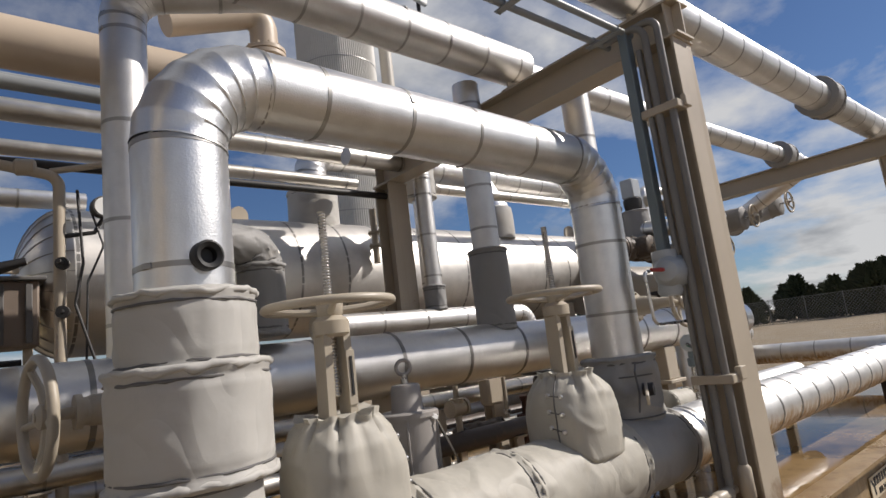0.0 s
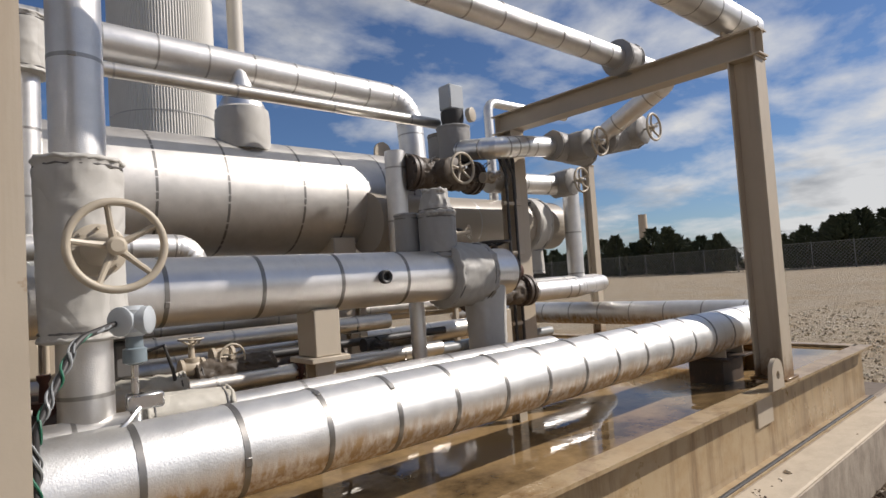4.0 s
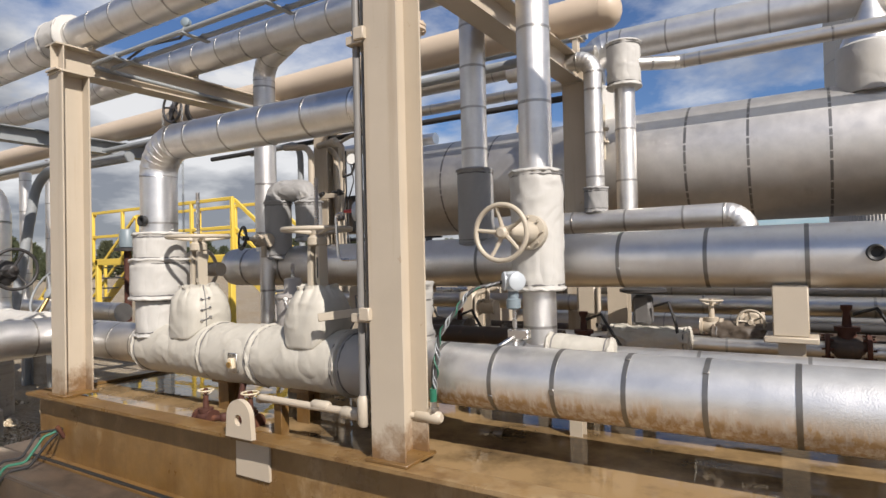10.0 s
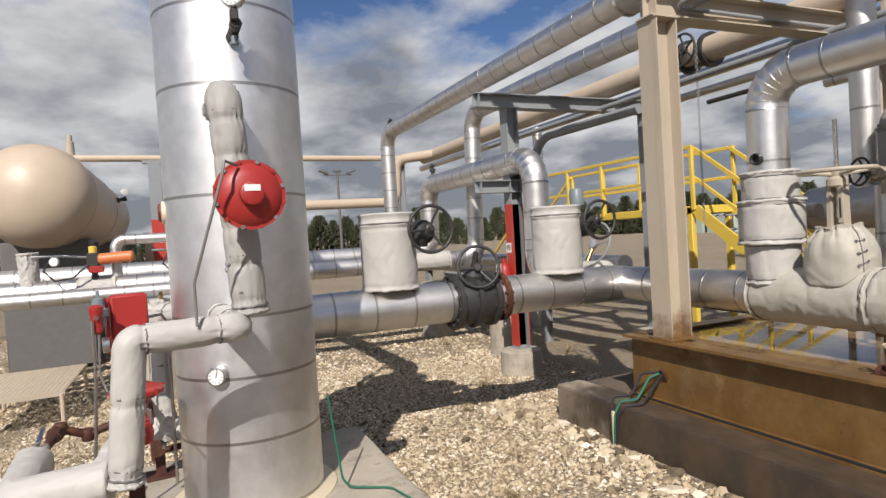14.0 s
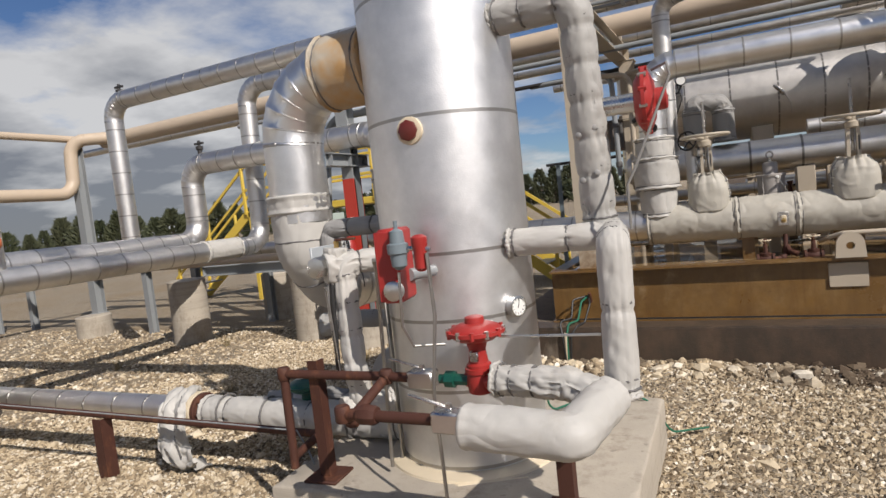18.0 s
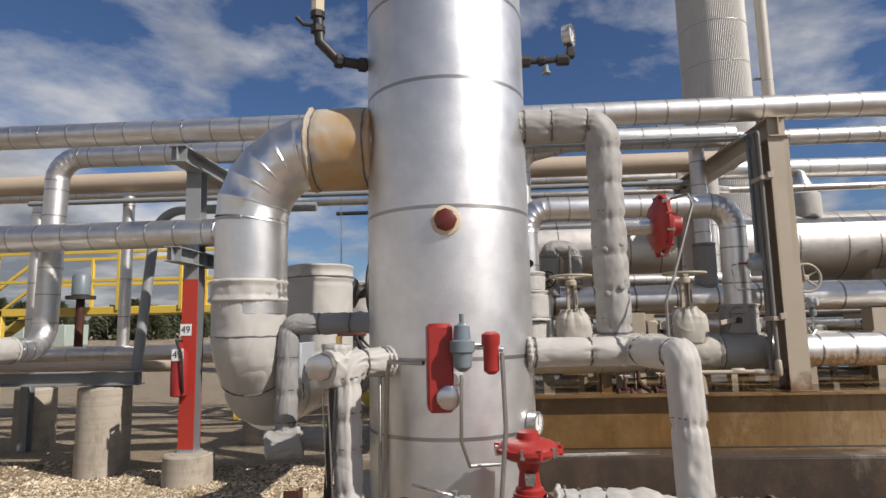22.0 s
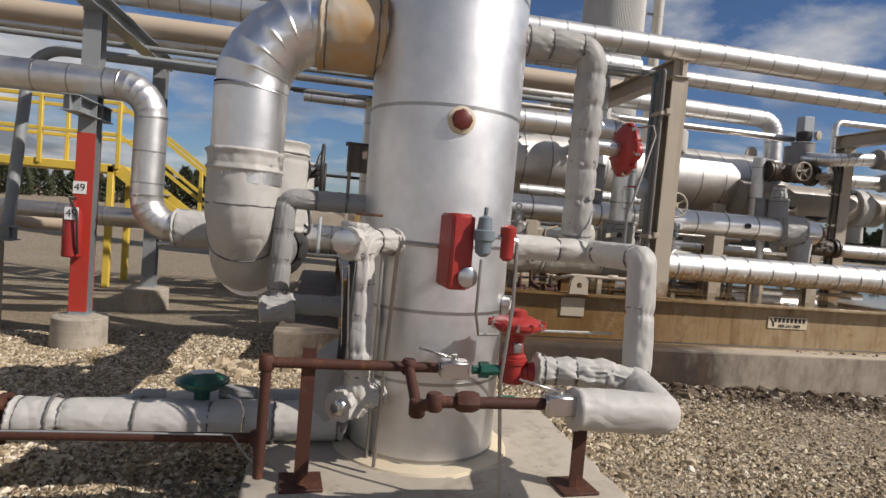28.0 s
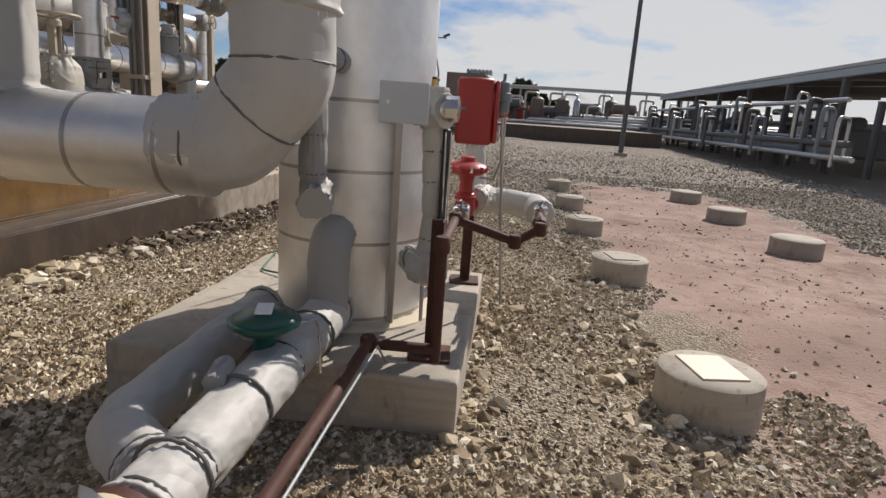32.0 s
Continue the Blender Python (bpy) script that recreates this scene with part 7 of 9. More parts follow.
conduit_body(cd, (2.40, 1.35, 0.745), (1, 0, 0), 0.042)
for sx in (2.05,):
    part("conduit_post", Geo().box((sx, 1.40, 0.61), (0.06, 0.06, 0.24), None, 0.004), SKID, cd)

lv = thing("lever_valve", (2.66, 1.42, 1.74), "grey bolted valve with a red lever and bent steel tube", "valve")
part("body", Geo().lathe((2.66, 1.42, 1.745), (0.75, 0.2, 0), [(-0.06, 0.02), (-0.05, 0.05), (0.0, 0.075), (0.03, 0.075), (0.06, 0.09), (0.09, 0.09)], 16), GREYPAINT, lv)
part("red_lever", Geo().sweep([(2.63, 1.41, 1.75), (2.58, 1.42, 1.752), (2.52, 1.43, 1.752)], [0.008, 0.011, 0.009], 10), RED, lv)
part("bent_tube", Geo().sweep([p for k, l in corner_arcs([(2.50, 1.43, 1.745), (2.455, 1.43, 1.74), (2.47, 1.43, 1.50), (2.75, 1.42, 1.50)], 0.04) for p in l], 0.008, 8), STEEL, lv)
part("lower_body", Geo().lathe((2.70, 1.45, 1.63), (0, 0, 1), [(0, 0.05), (0.02, 0.06), (0.10, 0.045), (0.14, 0.06), (0.22, 0.06)], 14), GREYPAINT, lv)
sh = thing("clamp_lever", (2.50, 1.55, 1.20), "pale flat steel lever sticking out of the grey blanket", "lever")
part("bar", Geo().box((2.42, 1.50, 1.205), (0.26, 0.014, 0.045), Matrix.Rotation(0.55, 3, "Z") @ Matrix.Rotation(-0.12, 3, "Y"), 0.004), CREAM, sh)
part("pivot", Geo().lathe((2.52, 1.58, 1.21), (0.4, -1, 0), [(0, 0.03), (0.05, 0.03)], 14), DARK, sh)
part("loose_cord", Geo().sweep([(2.52, 1.6, 1.33), (2.46, 1.57, 1.30), (2.47, 1.57, 1.20), (2.43, 1.56, 1.12)], 0.005, 6), GREY_DARK, sh)


tx = thing("pressure_transmitter", (3.335, 1.72, 1.06), "white and blue-grey pressure transmitter with a braided cable", "instrument")
for s, lab in ((-1, "white"), (1, "pale blue-grey")):
    part("end_cap", Geo().lathe((3.335 + s * 0.012, 1.73 - 0.01 * s, 1.375), (s * 0.8, -0.6, 0), [(0.0, 0.042), (0.012, 0.047), (0.040, 0.047), (0.046, 0.038), (0.048, 0.0)] if s < 0 else [(0.0, 0.042), (0.012, 0.045), (0.034, 0.045), (0.040, 0.036), (0.043, 0.0)], 20), GREYPAINT, tx, lab + " screwed end cap")
part("housing", Geo().lathe((3.335, 1.73, 1.325), (0, 0, 1), [(0, 0.028), (0.015, 0.042), (0.085, 0.042), (0.098, 0.028)], 18), GREYPAINT, tx, "pale blue-grey transmitter housing")
part("sensor_cell", Geo().lathe((3.335, 1.73, 1.235), (0, 0, 1), [(0, 0.020), (0.008, 0.036), (0.05, 0.036), (0.055, 0.026), (0.10, 0.026)], 16), BLUEGREY, tx)
part("stem", Geo().lathe((3.335, 1.74, 1.04), (0, 0, 1), [(0, 0.018), (0.06, 0.018), (0.06, 0.026), (0.10, 0.026), (0.10, 0.012), (0.20, 0.012)], 10), STEEL, tx)
part("manifold", Geo().box((3.36, 1.735, 1.115), (0.11, 0.045, 0.05), None, 0.006), STEEL, tx)
part("bleed_handle", Geo().sweep([(3.335, 1.70, 1.10), (3.28, 1.66, 1.06), (3.26, 1.66, 1.05)], 0.008, 8), STEEL, tx)
cable_line = resample([p for k, l in corner_arcs([(3.28, 1.72, 1.37), (3.16, 1.62, 1.34), (3.04, 1.50, 1.12), (3.03, 1.455, 0.81)], 0.12) for p in l], 0.008)
part("braided_cable", Geo().sweep(cable_line, 0.0095, 10), DARK, tx)
for turn, mat, thick, what in ((0.0, GREEN_WIRE, 0.0035, "green wire wound round the cable"), (2.3, GALV, 0.0045, "grey wire wound round the cable"), (3.6, GALV, 0.003, "")):
    wind = [p + Vector((math.cos(turn + 0.34 * k), math.sin(turn + 0.34 * k), 0)) * (0.012 + 0.005 * noise.noise(Vector((k * 0.11, turn, 0)))) for k, p in enumerate(cable_line)]
    part("cable_twist", Geo().sweep(wind, thick, 6), mat, tx, what)
part("green_seal", Geo().lathe((3.03, 1.455, 0.81), (0, 0, 1), [(0, 0.018), (0.06, 0.018)], 10), GREEN_WIRE, tx)
part("cable_gland", Geo().lathe((3.03, 1.455, 0.75), (0, 0, 1), [(0, 0.026), (0.03, 0.026), (0.03, 0.018), (0.06, 0.018)], 8), STEEL, tx)
conduit_body(tx, (3.00, 1.455, 0.735), (1, 0, 0))
part("hub_tube", Geo().sweep([(2.95, 1.45, 0.735), (2.86, 1.42, 0.735)], 0.016, 10), TAN, tx)


def small_valve(at, label, wheel_axis=(0, -1, 0), r=0.08, mat=CREAM, body=TAN, lift=0.0, drop=0.0):
    o = Vector(at)
    v = thing("small_valve", o, label, "valve", "small valves on the skid")
    d = Vector(wheel_axis).normalized()
    part("body", Geo().lathe(o - d * 0.17 - Vector((0.07, 0, lift)), (1, 0, 0), [(0, 0.055), (0.02, 0.055), (0.02, 0.04), (0.05, 0.05), (0.09, 0.05), (0.12, 0.04), (0.12, 0.055), (0.14, 0.055)], 14), body, v)
    part("bonnet", Geo().lathe(o - d * 0.16, d, [(0, 0.035), (0.03, 0.045), (0.05, 0.045), (0.05, 0.02), (0.17, 0.014)], 12), body, v)
    wheel(v, o, d, r, mat, 5)
    if drop:
        part("nipple", Geo().sweep([o - d * 0.17, o - d * 0.17 - Vector((0, 0, drop))], 0.022, 10), body, v)
    return v


small_valve((4.25, 3.26, 1.045), "small cream handwheel valve behind the main pipe", (0, -1, 0), 0.085)
small_valve((4.02, 3.30, 1.18), "small cream handwheel valve with upright stem", (0, 0, 1), 0.075)
small_valve((1.37, 1.41, 0.712), "small rusty drain valve under the blanket", (0, 0, 1), 0.05, SIGN_CREAM, RUST, drop=0.03)
small_valve((1.73, 1.45, 0.722), "small rusty drain valve under the blanket", (0, 0, 1), 0.055, SIGN_CREAM, RUST, drop=0.03)
rlk = thing("drain_link", (1.30, 1.42, 0.54), "rusty threaded drain tubing under the pipe blanket", "pipe")
part("tube", Geo().sweep([p for k, l in corner_arcs([(1.43, 1.41, 0.545), (1.50, 1.44, 0.55), (1.53, 1.52, 0.56), (1.54, 1.56, 0.74)], 0.03) for p in l], 0.019, 12), RUST, rlk)
part("elbow", Geo().lathe((1.50, 1.445, 0.525), (0, 0, 1), [(0, 0.022), (0.01, 0.030), (0.04, 0.030), (0.05, 0.022)], 12), RUST, rlk)
part("side_tube", Geo().sweep([(1.62, 1.47, 0.57), (1.56, 1.50, 0.60), (1.54, 1.55, 0.64)], 0.024, 12), RUST, rlk)
small_valve((2.55, 2.95, 1.30), "small tan drain valve behind the main pipe", (0, 0, 1), 0.05, CREAM, TAN, drop=0.2)
small_valve((1.95, 2.9, 1.05), "small tan drain valve behind the main pipe", (0, 0, 1), 0.06, CREAM, RUST, drop=0.38)
small_valve((5.35, 3.2, 0.98), "small dark drain valve behind the main pipe", (0, -1, 0), 0.04, DARK, DARK)
small_valve((0.78, 2.19, 1.694), "small dark handwheel valve on the process pipe", (-0.4, -1, 0.1), 0.10, DARK, TAN, drop=0.14)
small_valve((0.235, 2.20, 1.45), "large cream handwheel valve beside the riser blanket", (-1, -0.12, 0), 0.19, CREAM, TAN)
small_valve((7.10, 3.55, 2.42), "tiny cream handwheel valve on the frame", (0, -1, 0), 0.05, CREAM, TAN)
cvx = thing("diaphragm_valve", (3.62, 3.15, 0.75), "dark diaphragm control valve with a flat round top", "valve")
part("top_case", Geo().lathe((3.62, 3.15, 1.23), (0, 0, 1), [(0, 0.10), (0.012, 0.15), (0.03, 0.15), (0.045, 0.10)], 24), DARK, cvx)
part("yoke", Geo().box((3.62, 3.15, 1.12), (0.12, 0.10, 0.20), None, 0.02), GREY_DARK, cvx)
part("body", Geo().lathe((3.45, 3.15, 0.93), (1, 0, 0), [(0, 0.09), (0.03, 0.09), (0.03, 0.06), (0.17, 0.08), (0.31, 0.06), (0.31, 0.09), (0.34, 0.09)], 18), GRIME, cvx)
part("air_tube", Geo().sweep([(3.70, 3.10, 1.15), (3.80, 3.06, 1.18), (3.84, 3.06, 1.05), (3.86, 3.05, 0.92)], 0.010, 8), DARK, cvx)


for x0, x1, y, z, r, mat, seed in ((3.40, 3.92, 3.12, 0.93, 0.085, BLANKET_CREAM, 131), (4.02, 4.52, 3.30, 0.94, 0.095, RAG, 132), (1.72, 2.36, 3.02, 0.93, 0.095, RAG, 133), (2.62, 3.02, 3.05, 0.92, 0.075, RAG, 134)):
    sleeve("valve_wrap", "crumpled wrap round a low valve on the skid", [(x0, y, z), (x1, y, z)], r, mat, seed, amount=0.5, group="low valve wraps")
for px, pz0, pz1 in ((3.20, 1.06, 1.30), (2.20, 1.02, 1.22)):
    tp_ = thing("terminal_box", (px, 3.30, pz0), "tan rounded terminal box on the channel post", "box", "terminal boxes")
    part("box", Geo().box((px, 3.30, (pz0 + pz1) / 2), (0.15, 0.12, pz1 - pz0), None, 0.02), TAN, tp_)
    part("riser_conduit", Geo().sweep([p for k, l in corner_arcs([(px + 0.09, 3.24, 0.60), (px + 0.09, 3.24, pz1 - 0.02), (px + 0.28, 3.26, pz1 + 0.04)], 0.05) for p in l], 0.016, 10), TAN, tp_)
    part("clamp", Geo().lathe((px + 0.09, 3.24, pz0 - 0.08), (0, 0, 1), [(0, 0.026), (0.03, 0.026)], 8), STEEL, tp_)
stk = thing("tube_stack", (0.5, 5.5, RIM_Z), "stack of bright level tubes on a low steel frame", "tube rack")
for k in range(6):
    part("tube", Geo().sweep([(-0.10, 5.5, 0.72 + 0.076 * k), (1.20, 5.5, 0.72 + 0.076 * k)], 0.030, 14), STEEL, stk)
for fx in (-0.05, 1.12):
    part("frame_post", Geo().box((fx, 5.55, 0.82), (0.05, 0.04, 0.66), None, 0.004), TAN, stk)


def prop(x, y, top, z0=0.47, w=0.07, mat=TAN):
    st = thing("pipe_prop", (x, y, z0), "short tan channel prop under a low pipe", "support", "pipe props")
    part("post", Geo().prism(i_shape(w, w, 0.007, 0.006), (x, y, z0), (x, y, top - 0.01), (0, 1, 0)), mat, st)
    part("head_plate", Geo().box((x, y, top - 0.004), (w + 0.03, w + 0.05, 0.014), None, 0.003), mat, st)
    return st


for px, py, pt in ((1.5, 3.22, 0.845), (3.62, 3.22, 0.845), (5.6, 3.22, 0.845), (0.4, 3.7, 1.054), (3.0, 3.7, 1.054), (5.4, 3.7, 1.054), (4.5, 3.5, 0.97), (6.0, 3.5, 0.97), (2.0, 2.9, 0.88), (3.0, 2.9, 0.88), (3.4, 3.95, 0.75), (5.8, 3.95, 0.75), (1.4, 3.95, 1.255), (5.7, 4.02, 1.255), (1.6, 4.35, 0.73), (5.9, 4.35, 0.73), (1.2, 5.9, 0.94), (7.8, 5.9, 0.94), (3.5, 2.15, 0.82), (5.6, 2.15, 0.82)):
    prop(px, py, pt)
pipe("drain_header", "stained drain header behind the main pipe", [(1.2, 3.22, 0.90), (5.9, 3.22, 0.90)], 0.055, ALU_OLD, 0.7)
pipe("dark_pipe", "weathered dark pipe low across the skid", [(-0.2, 3.7, 1.12), (5.75, 3.7, 1.12)], 0.066, ALU_OLD, 0.5)
pipe("dark_pipe", "thin dark pipe low across the skid", [(4.3, 3.5, 1.0), (6.2, 3.5, 1.0)], 0.03, DARK, 0)
pipe("dark_pipe", "black bare pipe low across the skid", [(1.6, 2.9, 0.93), (3.15, 2.9, 0.93)], 0.062, GRIME, 0)
pipe("dark_pipe", "weathered pipe behind the process pipe", [(0.8, 3.95, 1.30), (5.9, 3.95, 1.30)], 0.045, ALU_OLD, 0.5)
pipe("dark_pipe", "dark bare pipe at the back of the skid", [(1.0, 4.35, 0.80), (6.2, 4.35, 0.80)], 0.07, GRIME, 0)
pipe("dark_pipe", "weathered pipe at the back of the skid", [(0.6, 5.9, 1.05), (8.6, 5.9, 1.05)], 0.11, ALU_OLD, 0.6)
pipe("white_pipe", "pale low pipe across the skid", [(3.2, 3.95, 0.80), (6.0, 3.95, 0.80)], 0.05, GREYPAINT, 0)
for k in range(4):
    pipe("tubing_run", "thin steel tubing run along the skid edge", [(-2.4, 2.0 + 0.06 * k, 0.72), (0.9, 2.0 + 0.06 * k, 0.70)], 0.022, STEEL, 0)
for sx in (3.38, 2.2, 0.9):
    st = thing("channel_post", (sx, 3.45, RIM_Z - 0.06), "tan channel post under the pipes", "post", "channel posts")
    part("channel", Geo().prism(i_shape(0.14, 0.12), (sx, 3.45, RIM_Z - 0.06), (sx, 3.45, 1.62), (0, 1, 0)), TAN, st)

# dark valve at the vessel end, hoses and cable ladder
dv = thing("dark_gate_valve", (6.72, 3.35, 0.55), "grimy dark blanketed gate valve with a flat handwheel", "valve")
part("body_blanket", wrinkled([(6.44, 3.35, 1.28), (7.05, 3.35, 1.28)], 0.125, 121, 0.2, 0.5), RAG, dv, "", 60)
for fx in (6.36, 6.42, 7.05, 7.11):
    flange_part("flange", dv, GRIME, (fx, 3.35, 1.28), (1, 0, 0), 0.15, 0.04, 10)
part("bonnet", Geo().lathe((6.74, 3.35, 1.38), (0, 0, 1), [(0, 0.14), (0.16, 0.13), (0.18, 0.15), (0.22, 0.15), (0.22, 0.04), (0.34, 0.03)], 18), GRIME, dv)
part("bonnet_wrap", wrinkled([(6.70, 3.33, 1.34), (6.70, 3.33, 1.60)], 0.155, 123, 0, 0.45), RAG, dv, "", 60)
small_valve((6.42, 3.60, 1.87), "dark flat handwheel valve behind the process pipe end", (0, 0, 1), 0.13, DARK, GRIME, drop=0.45)
small_valve((5.68, 2.57, 1.75), "tiny cream handwheel valve on top of the flange cover", (0.8, -0.5, 0.1), 0.055, CREAM, TAN, drop=0.12)
wheel(dv, (6.74, 3.35, 1.74), (0, 0, 1), 0.15, DARK, 5, 0.012)
part("pedestal", Geo().box((6.74, 3.35, 0.82), (0.16, 0.16, 0.62), None, 0.006), TAN, dv)
pipe("outlet_stub", "aluminium clad stub leaving the dark valve", [(7.1, 3.35, 1.26), (7.9, 3.35, 1.26), (9.2, 3.9, 1.26)], 0.10, ALU, 0.5)
cl = thing("cable_ladder", (7.28, 3.6, 0.55), "pair of dark conduits with cross clamps and black hoses", "conduit")
for dx in (0.0, 0.11):
    part("conduit_run", Geo().sweep([p for k, l in corner_arcs([(7.22 + dx, 3.58, 0.55), (7.22 + dx, 3.58, 2.45), (7.12 + dx, 3.62, 2.70), (7.05, 3.75, 2.75)], 0.10) for p in l], 0.016, 10), DARK, cl)
for z in (0.95, 1.65, 2.15):
    part("cross_clamp", Geo().box((7.30, 3.60, z), (0.26, 0.05, 0.035), None, 0.004), TAN, cl)
part("black_hose", Geo().sweep([(7.38, 3.62, 2.2), (7.36, 3.60, 2.6), (7.25, 3.60, 2.78), (7.12, 3.65, 2.72)], 0.02, 10), RUBBER, cl)
for x, y, z in ((8.08, 4.12, 2.28), (8.2, 4.12, 2.26)):
    small_valve((x, y, z), "tiny dark drain valve on the exchanger", (0.2, -1, 0), 0.04, DARK, DARK)
sleeve("valve_blanket", "pale padded neck under the electric actuator", [(6.98, 4.2, 2.55), (6.98, 4.2, 2.95)], 0.17, BLANKET_GREY, 122, amount=0.08)
pipe("vessel_stub", "capped aluminium clad stub along the top of the vessel", [(-1.2, 5.0, 2.95), (0.84, 4.98, 2.93)], 0.068, ALU_BRIGHT, 0.5)
vi = thing("vessel_instrument", (1.85, 4.30, 2.25), "small steel instrument on the vessel side", "instrument")
part("body", Geo().sweep([(1.85, 4.42, 2.25), (1.83, 4.30, 2.27), (1.74, 4.26, 2.36)], [0.02, 0.028, 0.02], 10), STEEL, vi)
part("tube", Geo().sweep([(1.86, 4.32, 2.24), (1.92, 4.34, 2.12), (1.93, 4.40, 2.0)], 0.006, 6), STEEL, vi)
fl = thing("bolted_flange_pair", (3.0, 4.55, 2.5), "cream bolted flange pair on a slim riser", "flange")
flange_part("flange", fl, CREAM, (3.02, 4.35, 2.62), (0, 0, 1), 0.06, 0.02, 6)
flange_part("flange", fl, CREAM, (3.02, 4.35, 2.50), (0, 0, 1), 0.06, 0.02, 6)
part("neck", Geo().lathe((3.02, 4.35, 2.35), (0, 0, 1), [(0, 0.03), (0.5, 0.03)], 12), CREAM, fl)

# maker's plate: plain bars stand in for the lettering
sg = thing("maker_plate", (4.45, 1.285, 0.36), "cream maker's plate with dark lettering on the skid side", "sign")
part("plate", Geo().box((4.597, 1.290, 0.36), (0.52, 0.006, 0.135), None, 0.001), SIGN_CREAM, sg)
part("swoosh", Geo().prism([(-0.045, -0.05), (-0.02, -0.05), (-0.012, 0.0), (0.03, 0.045), (0.01, 0.045), (-0.035, 0.005)], (4.375, 1.2875, 0.365), (4.375, 1.2850, 0.365), (0, 0, 1)), INK, sg, "dark curved mark")
for k in range(8):
    part("letter_bar", Geo().box((4.43 + 0.054 * k, 1.286, 0.390), (0.036, 0.003, 0.050), None, 0.0005), INK, sg)
part("phone_number", text_geo("800-344-7889", 0.052, (4.62, 1.2855, 0.322), (1, 0, 0), (0, 0, 1), "phone_number"), INK, sg)

# cables over the kerb corner
cb = thing("ground_cables", (-0.16, 1.17, 0.28), "green and black cables from a conduit over the kerb", "cable")
for k, mt in enumerate((RUBBER, GREEN_WIRE, RUBBER)):
    o = 0.02 * k
    part("cable", Geo().sweep([p for kk, l in corner_arcs([(-0.16, 1.295, 0.30), (-0.13 - o * 4, 1.19, 0.24 + o), (-0.17 - o * 3, 1.08, 0.085 + o), (-0.22 - o * 4, 0.98, 0.075 + o), (-0.27 - o * 2, 0.925, 0.0), (-0.29 - o, 0.915, -0.26)], 0.05) for p in l], 0.010, 8), mt, cb)
part("conduit_stub", Geo().sweep([(-0.32, 0.925, -0.35), (-0.32, 0.925, 0.02)], 0.016, 10), SIGN_CREAM, cb)
part("conduit_stub", Geo().sweep([(-0.14, 1.30, 0.24), (-0.14, 1.25, 0.33)], 0.016, 10), RUST, cb)
gw = thing("ground_wire", (0.5, -0.95, 0.1), "thin green earth wire on the pad and gravel", "cable")
part("wire", Geo().sweep([p for kk, l in corner_arcs([(0.10, -1.33, 0.62), (0.13, -1.28, 0.12), (0.24, -1.05, 0.105), (0.60, -0.98, 0.115), (0.72, -0.93, -0.10), (0.9, -0.70, -0.15)], 0.08) for p in l], 0.006, 8), GREEN_WIRE, gw)
jb2 = thing("junction_box", (0.1, 3.1, 3.45), "small grey junction box with a loose cable above the rack", "junction box")
part("box", Geo().lathe((0.12, 2.2, 3.55), (0.4, -1, 0.2), [(0, 0.03), (0.01, 0.040), (0.05, 0.040), (0.06, 0.022)], 14), BLUEGREY, jb2)
part("cable", Geo().sweep([(0.12, 2.2, 3.52), (0.0, 2.2, 3.46), (-0.5, 2.2, 3.50), (-1.0, 2.25, 3.44)], 0.012, 8), DARK, jb2)
dl = thing("pipe_indicator", (2.15, 2.40, 3.45), "small grey square indicator on the overhead pipe", "instrument")
part("face", Geo().box((2.15, 2.38, 3.62), (0.12, 0.03, 0.16), Matrix.Rotation(0.2, 3, "Y"), 0.008), GREYPAINT, dl)
part("stalk", Geo().lathe((2.15, 2.40, 3.44), (0, 0, 1), [(0, 0.012), (0.14, 0.012)], 8), DARK, dl)

# pipework round the west end of the vessel
pipe("vessel_riser", "aluminium clad riser beside the vessel end", [(-0.13, 5.0, 0.5), (-0.13, 5.0, 3.05)], 0.118, ALU, 0.46, offset=0.3)
ve = thing("blind_flange", (-0.26, 4.92, 2.98), "bright bolted blind flange on the riser", "flange")
flange_part("flange", ve, STEEL, (-0.20, 4.87, 2.98), (-0.5, -1, 0), 0.085, 0.03, 8)
gn = thing("gooseneck_conduits", (0.32, 3.4, RIM_Z), "pair of tan gooseneck pipes beside the column", "pipe")
part("gooseneck", Geo().sweep([p for k, l in corner_arcs([(0.09, 3.67, RIM_Z - 0.06), (0.09, 3.67, 2.72), (-0.30, 3.67, 2.76)], 0.14) for p in l], 0.034, 12), TAN, gn)
part("gooseneck", Geo().sweep([p for k, l in corner_arcs([(0.15, 3.99, RIM_Z - 0.06), (0.15, 3.99, 2.72), (-0.12, 3.99, 2.76)], 0.12) for p in l], 0.034, 12), TAN, gn)
part("strap_bar", Geo().box((0.12, 3.80, 2.20), (0.42, 0.03, 0.05), None, 0.004), TAN, gn)
part("strap_bar", Geo().box((0.12, 3.80, 1.5), (0.42, 0.03, 0.05), None, 0.004), TAN, gn)
part("lever_valve", Geo().sweep([(0.10, 3.66, 2.12), (0.20, 3.62, 2.16), (0.34, 3.58, 2.20)], [0.03, 0.035, 0.02], 10), DARK, gn, "dark lever valve")
pipe("rail_pipe", "thin dark handrail pipe beyond the vessel end", [(-1.6, 5.6, 1.80), (0.5, 5.6, 1.80)], 0.025, DARK, 0)
for px in (-1.4, 0.3):
    prop(px, 5.6, 1.782, 0.0 if px < -1 else 0.47, 0.06, BLUEGREY)
